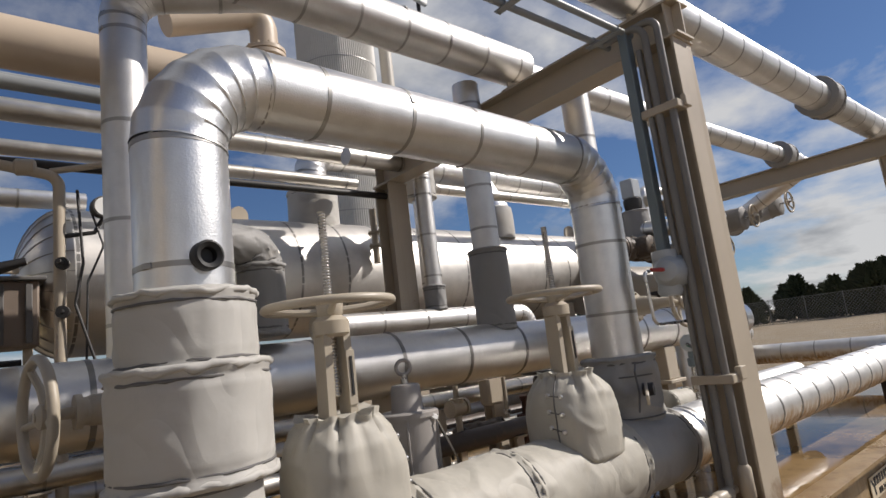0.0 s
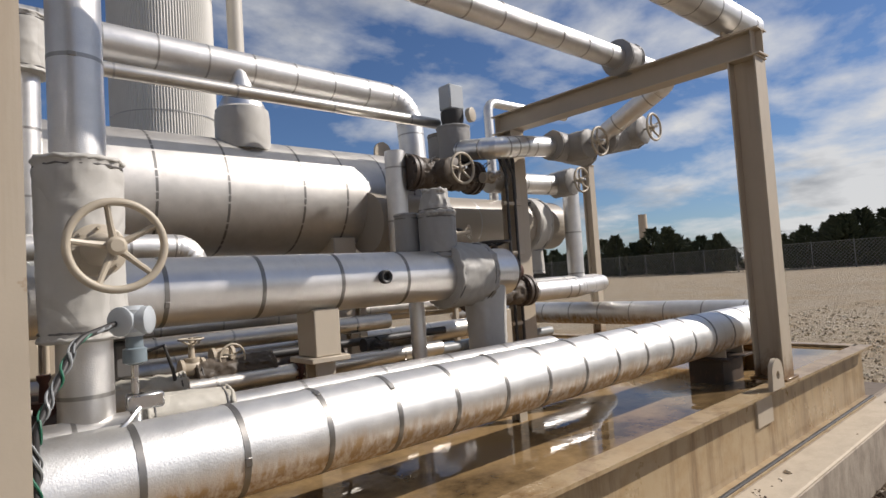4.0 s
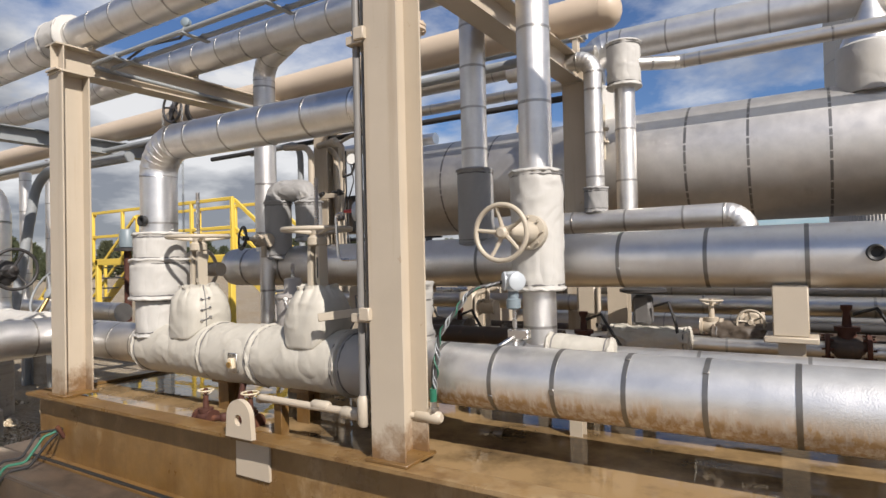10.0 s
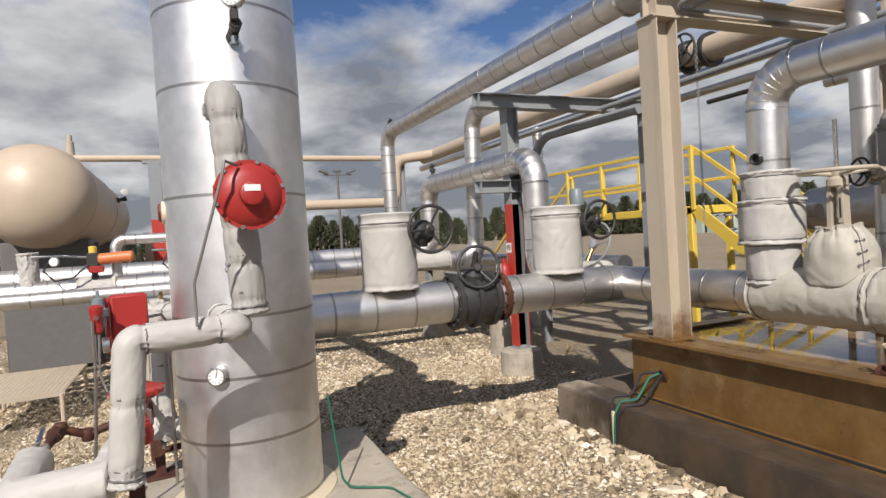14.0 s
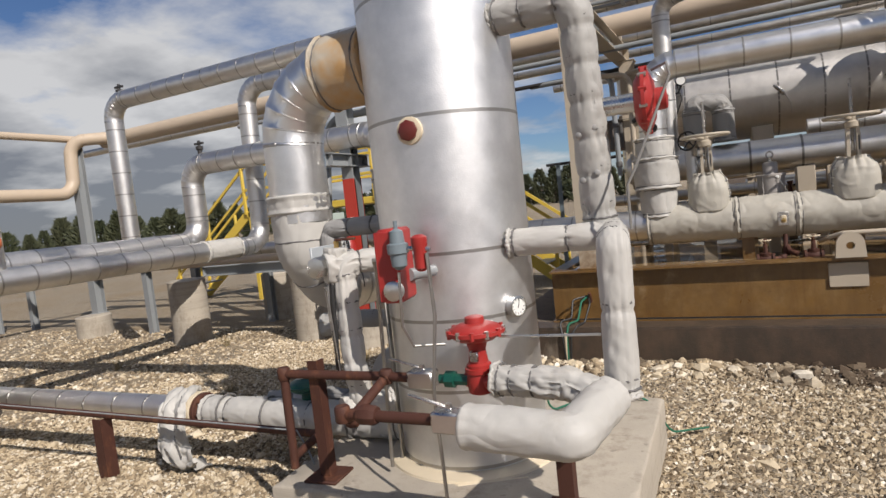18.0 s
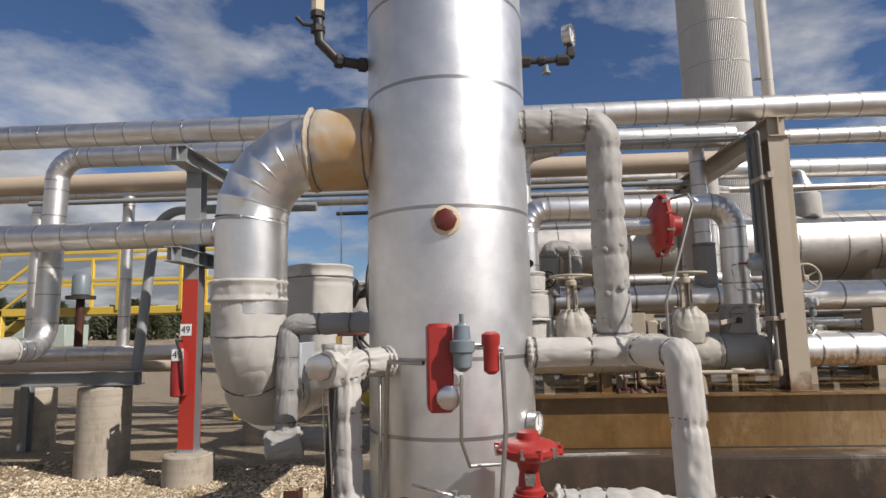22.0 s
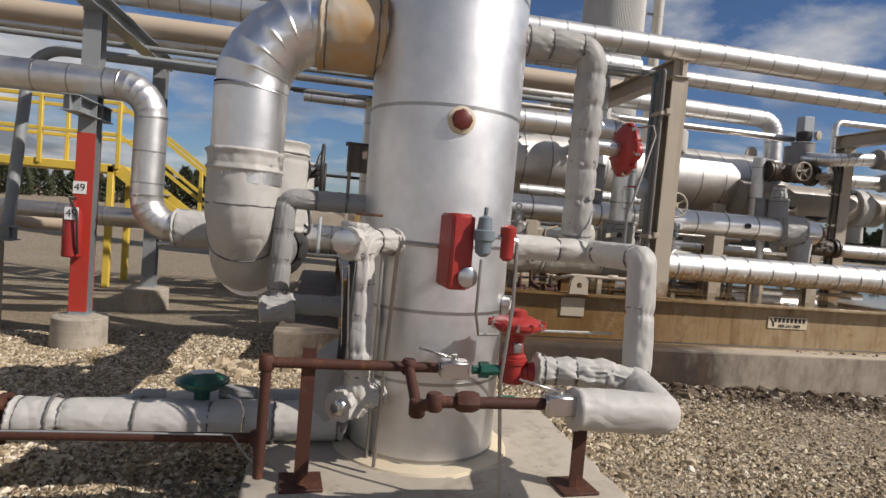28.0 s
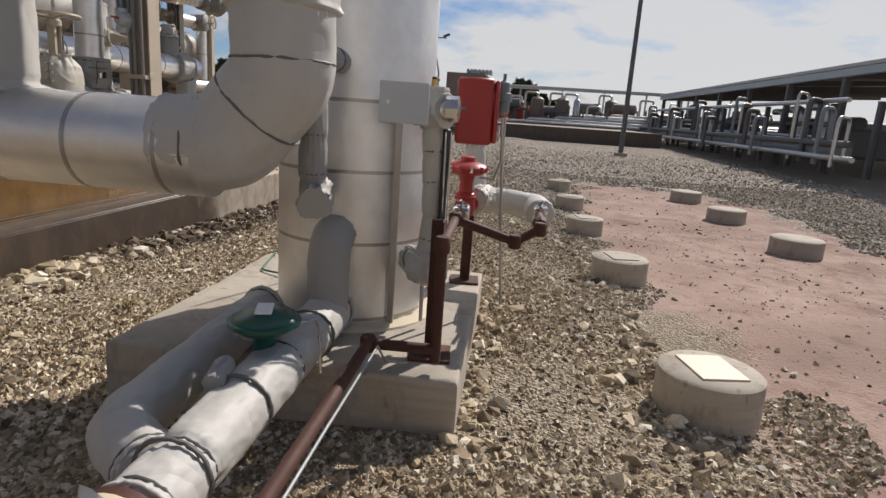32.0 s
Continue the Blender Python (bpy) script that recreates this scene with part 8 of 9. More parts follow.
for k, (vx, vy, vz) in enumerate(((2.25, 3.05, 0.86), (3.25, 3.02, 0.86), (4.75, 3.22, 0.92), (1.75, 3.22, 0.92))):
    rb = thing("rusty_valve_body", (vx, vy, vz - 0.12), "rust-brown flanged valve body low on the skid", "valve", "rusty valve bodies")
    flange_part("end_flange", rb, RUST, (vx - 0.11, vy, vz), (1, 0, 0), 0.085, 0.025, 8)
    flange_part("end_flange", rb, RUST, (vx + 0.09, vy, vz), (1, 0, 0), 0.085, 0.025, 8)
    part("body", Geo().lathe((vx - 0.09, vy, vz), (1, 0, 0), [(0, 0.055), (0.05, 0.075), (0.13, 0.075), (0.18, 0.055)], 16), GRIME, rb)
    part("bonnet", Geo().lathe((vx, vy, vz + 0.05), (0, 0, 1), [(0, 0.05), (0.05, 0.045), (0.05, 0.065), (0.075, 0.065), (0.075, 0.025), (0.16, 0.018), (0.18, 0.03), (0.20, 0.03)], 14), RUST, rb)
    part("air_hose", Geo().sweep([(vx + 0.03, vy - 0.03, vz + 0.2), (vx + 0.14, vy - 0.06, vz + 0.24), (vx + 0.22, vy - 0.05, vz + 0.1), (vx + 0.30, vy, vz - 0.05)], 0.011, 8), RUBBER, rb)
    part("foot", Geo().box((vx, vy, (vz + 0.42) / 2), (0.08, 0.08, vz - 0.5), None, 0.005), SKID, rb)
bt = thing("bright_drain_tubing", (1.2, 1.9, 0.60), "bright steel tubing low behind the blankets", "pipe")
part("tube", Geo().sweep([(1.55, 1.98, 0.62), (2.15, 2.02, 0.66), (2.55, 2.0, 0.70)], 0.014, 8), STEEL, bt)
part("tube", Geo().sweep([(1.50, 2.25, 0.50), (1.52, 2.25, 1.15), (1.50, 2.30, 1.22)], 0.012, 8), STEEL, bt)

# ---- pipe rack to the west ----


def pier(x, y, r, top, label="weathered round concrete pier in the gravel", group="concrete piers", name="concrete_pier"):
    z0 = ground_z(x, y)
    p = thing(name, (x, y, z0), label, "pier", group)
    part("shaft", Geo().lathe((x, y, 0), (0, 0, 1), [(z0 - 0.15, r + 0.006), (z0 + 0.02, r + 0.004), (top - 0.055, r), (top - 0.016, r), (top - 0.004, r - 0.010), (top, r - 0.025)], 40), CONCRETE, p)
    part("grout_skim", Geo().lathe((x, y, top - 0.002), (0, 0, 1), [(0, r * 0.72), (0.008, r * 0.70), (0.010, r * 0.6)], 28), CONCRETE, p)
    return p


pier(-3.0, 1.75, 0.25, -0.02)
pier(-3.0, 3.9, 0.27, -0.02)
pier(-4.3, 2.35, 0.28, 0.60)
pier(-6.6, 2.2, 0.28, 0.60)
pier(-9.6, 2.6, 0.30, 0.0)
pier(-4.4, -2.35, 0.36, 0.62)
pier(-6.3, 3.9, 0.26, 0.45)
GL = "galvanised steel pipe-rack post on a concrete pier"
post = column(-3.02, 1.78, -0.02, 2.92, GALV, GL, 0.16, 0.16, "rack_post", "pipe rack posts")
part("red_paint", Geo().prism(i_shape(0.164, 0.164), (-3.02, 1.78, 0.02), (-3.02, 1.78, 1.76), (0, 1, 0)), SIGNAL_RED, post, "red painted lower half")
column(-3.0, 3.95, -0.02, 2.92, GALV, GL, 0.16, 0.16, "rack_post", "pipe rack posts")
column(-9.7, 2.8, 0.0, 3.12, GALV, GL, 0.18, 0.18, "rack_post", "pipe rack posts")
beam((-3.0, 1.28, 3.01), (-3.0, 4.2, 3.01), GALV, "galvanised cross beam of the pipe rack", 0.17, 0.17, "rack_beam", "pipe rack beams")
beam((-3.0, 1.25, 1.98), (-3.0, 2.1, 1.98), GALV, "galvanised bracket beam under the loop pipe", 0.15, 0.15, "rack_beam", "pipe rack beams")
beam((-6.3, 2.3, 0.70), (-3.85, 2.3, 0.70), GALV, "galvanised sleeper beam on piers", 0.15, 0.15, "rack_beam", "pipe rack beams")
ext = thing("fire_extinguisher", (-3.07, 1.64, 0.55), "red fire extinguisher hung on the red rack post", "fire extinguisher")
part("cylinder", Geo().lathe((-3.07, 1.63, 0.56), (0, 0, 1), [(0, 0.075), (0.01, 0.085), (0.40, 0.085), (0.46, 0.06), (0.49, 0.03), (0.54, 0.03)], 24), RED, ext)
part("handle", Geo().box((-3.07, 1.60, 1.12), (0.03, 0.12, 0.03), None, 0.006), DARK, ext)
part("hose", Geo().sweep([(-3.07, 1.55, 1.10), (-3.0, 1.52, 1.0), (-2.99, 1.54, 0.7), (-2.99, 1.56, 0.6)], 0.012, 8), RUBBER, ext)


for z, w in ((1.23, 0.12), (0.98, 0.12)):
    y = 1.694 if z > 1.1 else 1.536
    sg = thing("number_plate", (-3.05, y, z), "white number plate reading 49", "sign", "number plates")
    part("plate", Geo().box((-3.05, y, z), (w, 0.004, w), None, 0.001), WHITE, sg)
    part("number", text_geo("49", 0.10, (-3.05, y - 0.004, z), (1, 0, 0), (0, 0, 1), "number"), INK, sg)

TL = "slim tan painted pipe crossing beyond the rack"
pipe("tan_pipe", TL, [(-9.75, 3.4, 3.28), (-9.75, -26, 3.36)], 0.065, TAN_PIPE, 0)
pipe("tan_pipe", TL, [(-9.0, 3.42, 3.28), (-9.70, 2.72, 3.24), (-9.70, 2.66, 2.26), (-9.70, -2.30, 2.25)], 0.11, TAN_PIPE, 0, bend=0.28)
pipe("rack_pipe", "galvanised conduit bending down the rack", [(-2.0, 2.9, 2.75), (-4.05, 2.85, 2.75), (-4.05, 2.5, 0.6)], 0.06, GALV, 0, bend=0.35)
pipe("rack_riser", "slim aluminium clad riser on the rack", [(-4.7, 3.3, 0.8), (-4.7, 3.3, 3.05)], 0.075, ALU, 0.5)
pipe("rack_riser", "slim aluminium clad riser on the rack", [(-6.2, 3.6, 0.8), (-6.2, 3.6, 3.05)], 0.085, ALU, 0.5)
sleeve("pipe_blanket", "pale padded blanket on the rack pipe", [(-4.99, 1.75, 1.05), (-4.99, 1.15, 1.05)], 0.14, BLANKET, 111, amount=0.06)
pipe("rack_pipe", "aluminium clad pipe low on the rack", [(-2.7, 3.2, 0.92), (-16, 3.2, 0.92)], 0.12, ALU_OLD, 0.5)
pipe("rack_pipe", "tan pipe low on the rack", [(-3.5, 2.75, 0.80), (-16, 2.75, 0.80)], 0.07, TAN_PIPE, 0)
vl = thing("vent_valve", (-6.6, 1.52, 3.35), "small dark vent valve on top of the pipe", "valve", "vent valves")
part("body", Geo().lathe((-6.6, 1.52, 3.34), (0, 0, 1), [(0, 0.03), (0.06, 0.03), (0.08, 0.05), (0.12, 0.05), (0.13, 0.02), (0.2, 0.02)], 10), DARK, vl)
part("lever", Geo().box((-6.6, 1.52, 3.50), (0.16, 0.04, 0.03), None, 0.006), DARK, vl)
copy_thing(vl, Matrix.Translation((-5.5, 1.8, 2.40)))
copy_thing(vl, Matrix.Translation((-3.9, -1.78, 3.82)))

# chain valve on the header
cvv = thing("chain_valve", (-1.4, 3.42, 3.28), "dark bolted valve on the thick tan pipe with a hanging chain", "valve")
part("body", Geo().lathe((-1.75, 3.42, 3.28), (1, 0, 0), [(0, 0.19), (0.05, 0.19), (0.05, 0.15), (0.3, 0.15), (0.3, 0.19), (0.36, 0.19)], 24), DARK, cvv)
wheel(cvv, (-1.56, 3.15, 3.30), (0, -1, 0), 0.18, DARK, 5, 0.014)
chain = Geo()
for k in range(58):
    chain.torus((-1.56 + 0.18, 3.15, 3.28 - 0.033 * k), (1, 0, 0) if k % 2 else (0, 1, 0), 0.014, 0.0035, 8, 5)
part("chain", chain, GALV, cvv, "galvanised chain")
return_chain = Geo()
for k in range(46):
    return_chain.torus((-1.56 - 0.18, 3.15, 3.28 - 0.033 * k), (1, 0, 0) if k % 2 else (0, 1, 0), 0.014, 0.0035, 8, 5)
part("chain", return_chain, GALV, cvv, "galvanised chain")

# ---- stairs and platform ----
pl = thing("stair_platform", (-8.8, 6.0, -0.4), "yellow railed crossover platform with stairs", "platform")
PX0, PX1, PZ = -8.8, -4.15, 1.60
part("deck", Geo().box(((PX0 + PX1) / 2, 6.5, PZ), (PX1 - PX0, 1.0, 0.14), None, 0.01), YELLOW, pl)
for y in (6.0, 7.0):
    for k in range(5):
        x = PX0 + (PX1 - PX0) * k / 4
        part("rail_post", Geo().box((x, y, PZ + 0.55), (0.06, 0.06, 1.1), None, 0.006), YELLOW, pl)
    for z in (0.55, 1.07):
        part("rail", Geo().box(((PX0 + PX1) / 2, y, PZ + z), (PX1 - PX0, 0.05, 0.06), None, 0.006), YELLOW, pl)
for x0, sgn in ((PX0, -1), (PX1, 1)):
    run_len = 2.6
    foot = Vector((x0 + sgn * run_len, 0, ground_z(x0, 6.5) + 0.05))
    head = Vector((x0, 0, PZ))
    for y in (6.05, 6.95):
        for lift_z, w in ((0.0, 0.2), (0.55, 0.05), (1.05, 0.06)):
            a, b = Vector((foot.x, y, foot.z + lift_z)), Vector((head.x, y, head.z + lift_z))
            part("stringer" if lift_z == 0 else "stair_rail", Geo().prism([(-0.02, -w / 2), (0.02, -w / 2), (0.02, w / 2), (-0.02, w / 2)], a, b, (0, 0, 1)), YELLOW, pl)
        for f in (0.05, 0.5):
            p = foot.lerp(head, f)
            part("stair_post", Geo().box((p.x, y, p.z + 0.52), (0.06, 0.06, 1.04), None, 0.006), YELLOW, pl)
    for k in range(8):
        p = foot.lerp(head, (k + 0.5) / 8)
        part("tread", Geo().box((p.x, 6.5, p.z), (0.26, 0.86, 0.03), None, 0.005), GALV, pl)
for x in (PX0 + 0.1, PX1 - 0.1):
    for y in (6.05, 6.95):
        part("leg", Geo().box((x, y, (PZ - 0.4) / 2), (0.1, 0.1, PZ + 0.5), None, 0.008), YELLOW, pl)
jb = thing("blue_grey_can", (-6.98, 5.72, 1.2), "blue-grey instrument can on a flange", "instrument")
part("can", Geo().lathe((-6.98, 5.72, 1.86), (0, 0, 1), [(0, 0.12), (0.02, 0.15), (0.34, 0.15), (0.38, 0.12)], 20), BLUEGREY, jb)
part("flange", Geo().lathe((-6.98, 5.72, 1.80), (0, 0, 1), [(0, 0.24), (0.06, 0.24)], 20), DARK, jb)
part("neck", Geo().lathe((-6.98, 5.72, 0.4), (0, 0, 1), [(0, 0.07), (1.4, 0.07)], 12), RUST, jb)

# ---- west yard: tank, valves, grating stand ----
tk = thing("storage_tank", (-10.0, -3.9, ground_z(-10, -3.9)), "large tan horizontal tank on saddles", "tank")
tp = [(0.0, 0.07), (0.06, 0.33), (0.18, 0.55), (0.33, 0.68), (0.50, 0.75), (0.62, 0.76), (6.88, 0.76), (7.0, 0.75), (7.17, 0.68), (7.32, 0.55), (7.44, 0.33), (7.5, 0.07)]
part("shell", Geo().lathe((-13.9, -3.85, 2.36), (1, 0, 0), tp, 48), TAN_PIPE, tk)
for s in (1.7, 5.6):
    part("saddle", Geo().box((-13.7 + s, -3.9, 0.72), (0.9, 1.2, 2.0), None, 0.02), GREY_DARK, tk, "dark grey steel saddle box")
    part("saddle_rib", Geo().box((-13.7 + s, -3.26, 0.72), (0.06, 0.06, 1.9), None, 0.004), GREY_DARK, tk)
for s in (0.62, 3.7, 6.88):
    part("weld_ring", Geo().torus((-13.9 + s, -3.85, 2.36), (1, 0, 0), 0.76, 0.006, 48, 6), TAN_PIPE, tk)
part("relief_pipe", Geo().lathe((-10.4, -3.85, 3.10), (0, 0, 1), [(0, 0.05), (0.12, 0.05), (0.12, 0.09), (0.17, 0.09), (0.17, 0.06), (0.34, 0.06), (0.34, 0.085), (0.62, 0.075), (0.62, 0.05), (0.75, 0.05)], 14), CREAM, tk)
part("side_fitting", Geo().lathe((-10.6, -3.13, 2.55), (0.1, 1, 0.2), [(0, 0.06), (0.05, 0.06), (0.05, 0.035), (0.14, 0.035), (0.14, 0.05), (0.20, 0.05)], 12), DARK, tk)
part("dial", Geo().lathe((-10.6, -2.98, 2.72), (0.8, 0.4, 0), [(0, 0.07), (0.04, 0.07), (0.045, 0.05)], 16), GLASS, tk)
for px, py, pt in ((-4.99, -4.6, 0.93), (-5.72, -4.6, 1.05), (-4.65, -5.2, 0.895)):
    prop(px, py, pt, ground_z(px, py) - 0.05, 0.12, GALV)
saddle_w = thing("pipe_saddle", (-4.55, -2.35, 0.62), "grey welded saddle on the big concrete pier", "support")
part("top_plate", Geo().box((-4.62, -2.35, 0.888), (0.34, 0.16, 0.014), None, 0.003), GALV, saddle_w)
part("web", Geo().box((-4.60, -2.35, 0.755), (0.16, 0.012, 0.25), None, 0.003), GALV, saddle_w)
part("foot", Geo().box((-4.55, -2.35, 0.628), (0.34, 0.16, 0.016), None, 0.003), GALV, saddle_w)
for px, py, pt in ((-7.5, 3.2, 0.80), (-12.5, 3.2, 0.80), (-8.2, 2.75, 0.73), (-13.0, 2.75, 0.73), (-6.2, 3.6, 0.80), (-4.7, 3.3, 0.80)):
    prop(px, py, pt, ground_z(px, py) - 0.05, 0.12, GALV)
pipe("bypass_loop", "slim clad bypass pipe rising between the valves", [(-4.99, -2.72, 1.05), (-4.99, -2.72, 1.62), (-4.99, -1.22, 1.62), (-4.99, -1.22, 1.05)], 0.062, ALU, 0.6, bend=0.11)
for oy in (-2.95, -1.72):
    ov = thing("orange_valve", (-4.95, oy, 1.05), "orange pneumatic valve actuator on a blanketed pipe with gauge and hose", "valve", "orange actuators")
    part("cylinder", Geo().lathe((-4.84, oy + 0.06, 1.40), (0.15, 1, 0.04), [(0, 0.05), (0.02, 0.066), (0.36, 0.066), (0.38, 0.05)], 18), ORANGE, ov)
    part("body", Geo().box((-4.88, oy, 1.38), (0.15, 0.13, 0.20), None, 0.012), DARK, ov)
    part("side_block", Geo().box((-4.84, oy + 0.03, 1.28), (0.10, 0.16, 0.08), None, 0.01), RED, ov)
    part("cap", Geo().lathe((-4.88, oy, 1.47), (0, 0, 1), [(0, 0.045), (0.08, 0.045), (0.09, 0.03)], 12), YELLOW, ov)
    part("stem", Geo().lathe((-4.93, oy, 1.10), (0, 0, 1), [(0, 0.05), (0.10, 0.04), (0.2, 0.03)], 12), DARK, ov)
    part("blanket", wrinkled([(-4.99, oy - 0.20, 1.05), (-4.99, oy + 0.22, 1.05)], 0.145, oy, 0, 0.14), BLANKET, ov, "", 70)
    part("gauge", Geo().lathe((-4.70, oy - 0.36, 1.40), (1, -0.4, 0), [(0, 0.05), (0.03, 0.05), (0.034, 0.04)], 20), GLASS, ov)
    part("black_hose", Geo().sweep([(-4.78, oy - 0.05, 1.34), (-4.74, oy - 0.20, 1.20), (-4.72, oy - 0.38, 1.18), (-4.72, oy - 0.48, 1.30), (-4.72, oy - 0.42, 1.42), (-4.74, oy - 0.36, 1.42)], 0.012, 8), RUBBER, ov)
    part("fitting_tube", Geo().sweep([(-4.86, oy - 0.06, 1.43), (-4.80, oy - 0.30, 1.46), (-4.78, oy - 0.60, 1.47)], 0.014, 8), STEEL, ov)
fb = sleeve("flange_bag", "pale wrapped bag over a small upright valve", [(-4.99, -3.62, 1.02), (-4.98, -3.62, 1.52)], 0.10, BLANKET, 131, amount=0.45, hem=0.012)
rp = thing("rack_post", (-9.75, -2.36, ground_z(-9.75, -2.36)), "galvanised post with a red painted middle under the tan pipe", "column", "pipe rack posts")
part("shaft", Geo().prism(i_shape(0.22, 0.20), (-9.75, -2.36, ground_z(-9.75, -2.36)), (-9.75, -2.36, 3.20), (1, 0, 0)), GALV, rp)
part("red_paint", Geo().prism(i_shape(0.226, 0.206), (-9.75, -2.36, 1.0), (-9.75, -2.36, 2.08), (1, 0, 0)), SIGNAL_RED, rp, "red painted band")
part("head_plate", Geo().box((-9.75, -2.36, 3.24), (0.10, 0.42, 0.10), None, 0.01), GALV, rp)
bvx = thing("blue_valve", (-9.72, -1.62, 2.24), "pale blue flanged valve with a grey handwheel on the tan pipe", "valve")
part("body", Geo().lathe((-9.72, -1.87, 2.24), (0, 1, 0), [(0, 0.20), (0.05, 0.20), (0.05, 0.14), (0.25, 0.20), (0.45, 0.14), (0.45, 0.20), (0.5, 0.20)], 20), BLUE_VALVE, bvx)
part("bonnet", Geo().lathe((-9.70, -1.62, 2.38), (0.2, 0, 1), [(0, 0.12), (0.2, 0.10), (0.22, 0.03), (0.36, 0.025)], 14), BLUE_VALVE, bvx)
wheel(bvx, (-9.6, -1.62, 2.72), (0.9, -0.3, 0.45), 0.24, GALV, 4, 0.014)
gt = thing("grating_stand", (-4.7, -3.4, -0.2), "low steel grating step on four legs", "step")
for k in range(34):
    x = -5.35 + 0.047 * k
    part("grate_bar", Geo().box((x, -3.62, 0.08), (0.006, 0.90, 0.03), None, 0.001), TAN, gt)
for k in range(19):
    part("cross_bar", Geo().box((-4.57, -4.05 + 0.048 * k, 0.085), (1.58, 0.008, 0.016), None, 0.001), TAN, gt)
for x in (-5.36, -3.79):
    for y in (-4.05, -3.19):
        part("leg", Geo().sweep([(x, y, -0.34), (x, y, 0.07)], 0.022, 10), TAN_PIPE, gt)
    part("edge_bar", Geo().box((x, -3.62, 0.07), (0.012, 0.92, 0.05), None, 0.002), TAN, gt)

tan_post = thing("tan_standpipe", (-9.75, -1.08, ground_z(-9.75, -1.08)), "tall tan standpipe crossing the slim tan pipes", "pipe")
part("standpipe", Geo().sweep([(-9.75, -1.08, ground_z(-9.75, -1.08)), (-9.75, -1.08, 4.45)], 0.075, 14), TAN_PIPE, tan_post)
part("cap", Geo().lathe((-9.75, -1.08, 4.45), (0, 0, 1), [(0, 0.085), (0.06, 0.085), (0.08, 0.05)], 14), TAN_PIPE, tan_post)
cap_tank = thing("capsule_tank", (-12.0, -1.0, ground_z(-12, -1)), "small tan horizontal tank with rounded end", "tank")
part("shell", Geo().lathe((-12.0, -0.30, 1.50), (-0.2, -1, 0), [(0, 0.05), (0.05, 0.22), (0.14, 0.34), (0.28, 0.41), (0.42, 0.43), (2.4, 0.43)], 28), TAN_PIPE, cap_tank)
part("nozzle", Geo().lathe((-12.05, -0.75, 1.88), (0, 0, 1), [(0, 0.07), (0.12, 0.07), (0.12, 0.13), (0.17, 0.13), (0.17, 0.07), (0.35, 0.07)], 16), CREAM, cap_tank)
part("leg", Geo().box((-12.1, -1.0, 0.5), (0.5, 0.15, 1.7), None, 0.01), GREYPAINT, cap_tank)
part("leg", Geo().box((-12.4, -2.2, 0.5), (0.5, 0.15, 1.7), None, 0.01), GREYPAINT, cap_tank)
hs = thing("hose_coil", (9.0, 0.25, ground_z(9.0, 0.25)), "loose brown hose lying in a loop on the gravel", "hose")
part("hose", Geo().sweep([(9.0 + 0.95 * math.cos(a) * (1 - 0.03 * a), 0.2 + 0.62 * math.sin(a), ground_z(9.0, 0.2) + 0.05 + 0.005 * a) for a in (0.2 * k for k in range(44))], 0.022, 8), RUST, hs)
# ---- row of low piers to the east ----


def low_pier(x, y, r, label="low round concrete pier with a pale grouted top"):
    z = ground_z(x, y)
    p = thing("low_pier", (x, y, z), label, "pier", "low piers")
    part("shaft", Geo().lathe((x, y, 0), (0, 0, 1), [(z - 0.1, r + 0.004), (z + 0.10, r), (z + 0.185, r), (z + 0.190, r - 0.006)], 36), CONCRETE, p)
    part("chamfered_rim", Geo().lathe((x, y, 0), (0, 0, 1), [(z + 0.186, r - 0.001), (z + 0.198, r - 0.002), (z + 0.210, r - 0.018), (z + 0.211, r * 0.5)], 36), CONCRETE, p, "worn pale rim")
    return z


for x in (-0.30, 2.12, 4.75, 7.0, 9.6):
    z = low_pier(x, -3.45, 0.235)
    solid("grout_pad", Geo().box((x, -3.45, z + 0.214), (0.27, 0.22, 0.010), Matrix.Rotation(0.2, 3, "Z"), 0.003), SIGN_CREAM if x < 1 else CONCRETE, "thin pale grout pad on the pier", "grout pad", "grout pads")
for x in (4.6, 7.1, 9.5):
    low_pier(x, -6.0, 0.30)

# ---- distance: poles, shed, plant, fence, trees ----


def lamp_post(x, y, h, label="tall yard lamp post with a pair of floodlights"):
    z = ground_z(x, y)
    lp = thing("lamp_post", (x, y, z), label, "lamp post", "yard lamp posts")
    part("pole", Geo().sweep([(x, y, z), (x, y, z + h)], [0.09, 0.06], 12), GREY_DARK, lp)
    part("cross_arm", Geo().box((x, y, z + h - 0.1), (0.08, 1.6, 0.08), None, 0.01), GREY_DARK, lp)
    for s in (-1, 1):
        part("floodlight", Geo().box((x, y + s * 0.8, z + h + 0.08), (0.3, 0.5, 0.14), Matrix.Rotation(0.35 * s, 3, "X"), 0.03), GREY_DARK, lp)
    part("top_lamp", Geo().box((x, y, z + h + 0.12), (0.3, 0.4, 0.14), None, 0.03), GREY_DARK, lp)
    return lp


lamp_post(41.6, 3.95, 6.5)
lamp_post(-34, 0.5, 6.0)
lamp_post(-30, 6.5, 5.5)
dp = thing("dark_pole", (23.5, -7.0, ground_z(23.5, -7)), "tall plain dark steel pole on a small footing", "pole")
part("shaft", Geo().sweep([(23.5, -7.0, ground_z(23.5, -7)), (23.5, -7.0, 9.5)], [0.11, 0.08], 14), GREY_DARK, dp)
part("footing", Geo().box((23.5, -7.0, ground_z(23.5, -7) + 0.06), (0.5, 0.5, 0.16), None, 0.02), CONCRETE, dp)

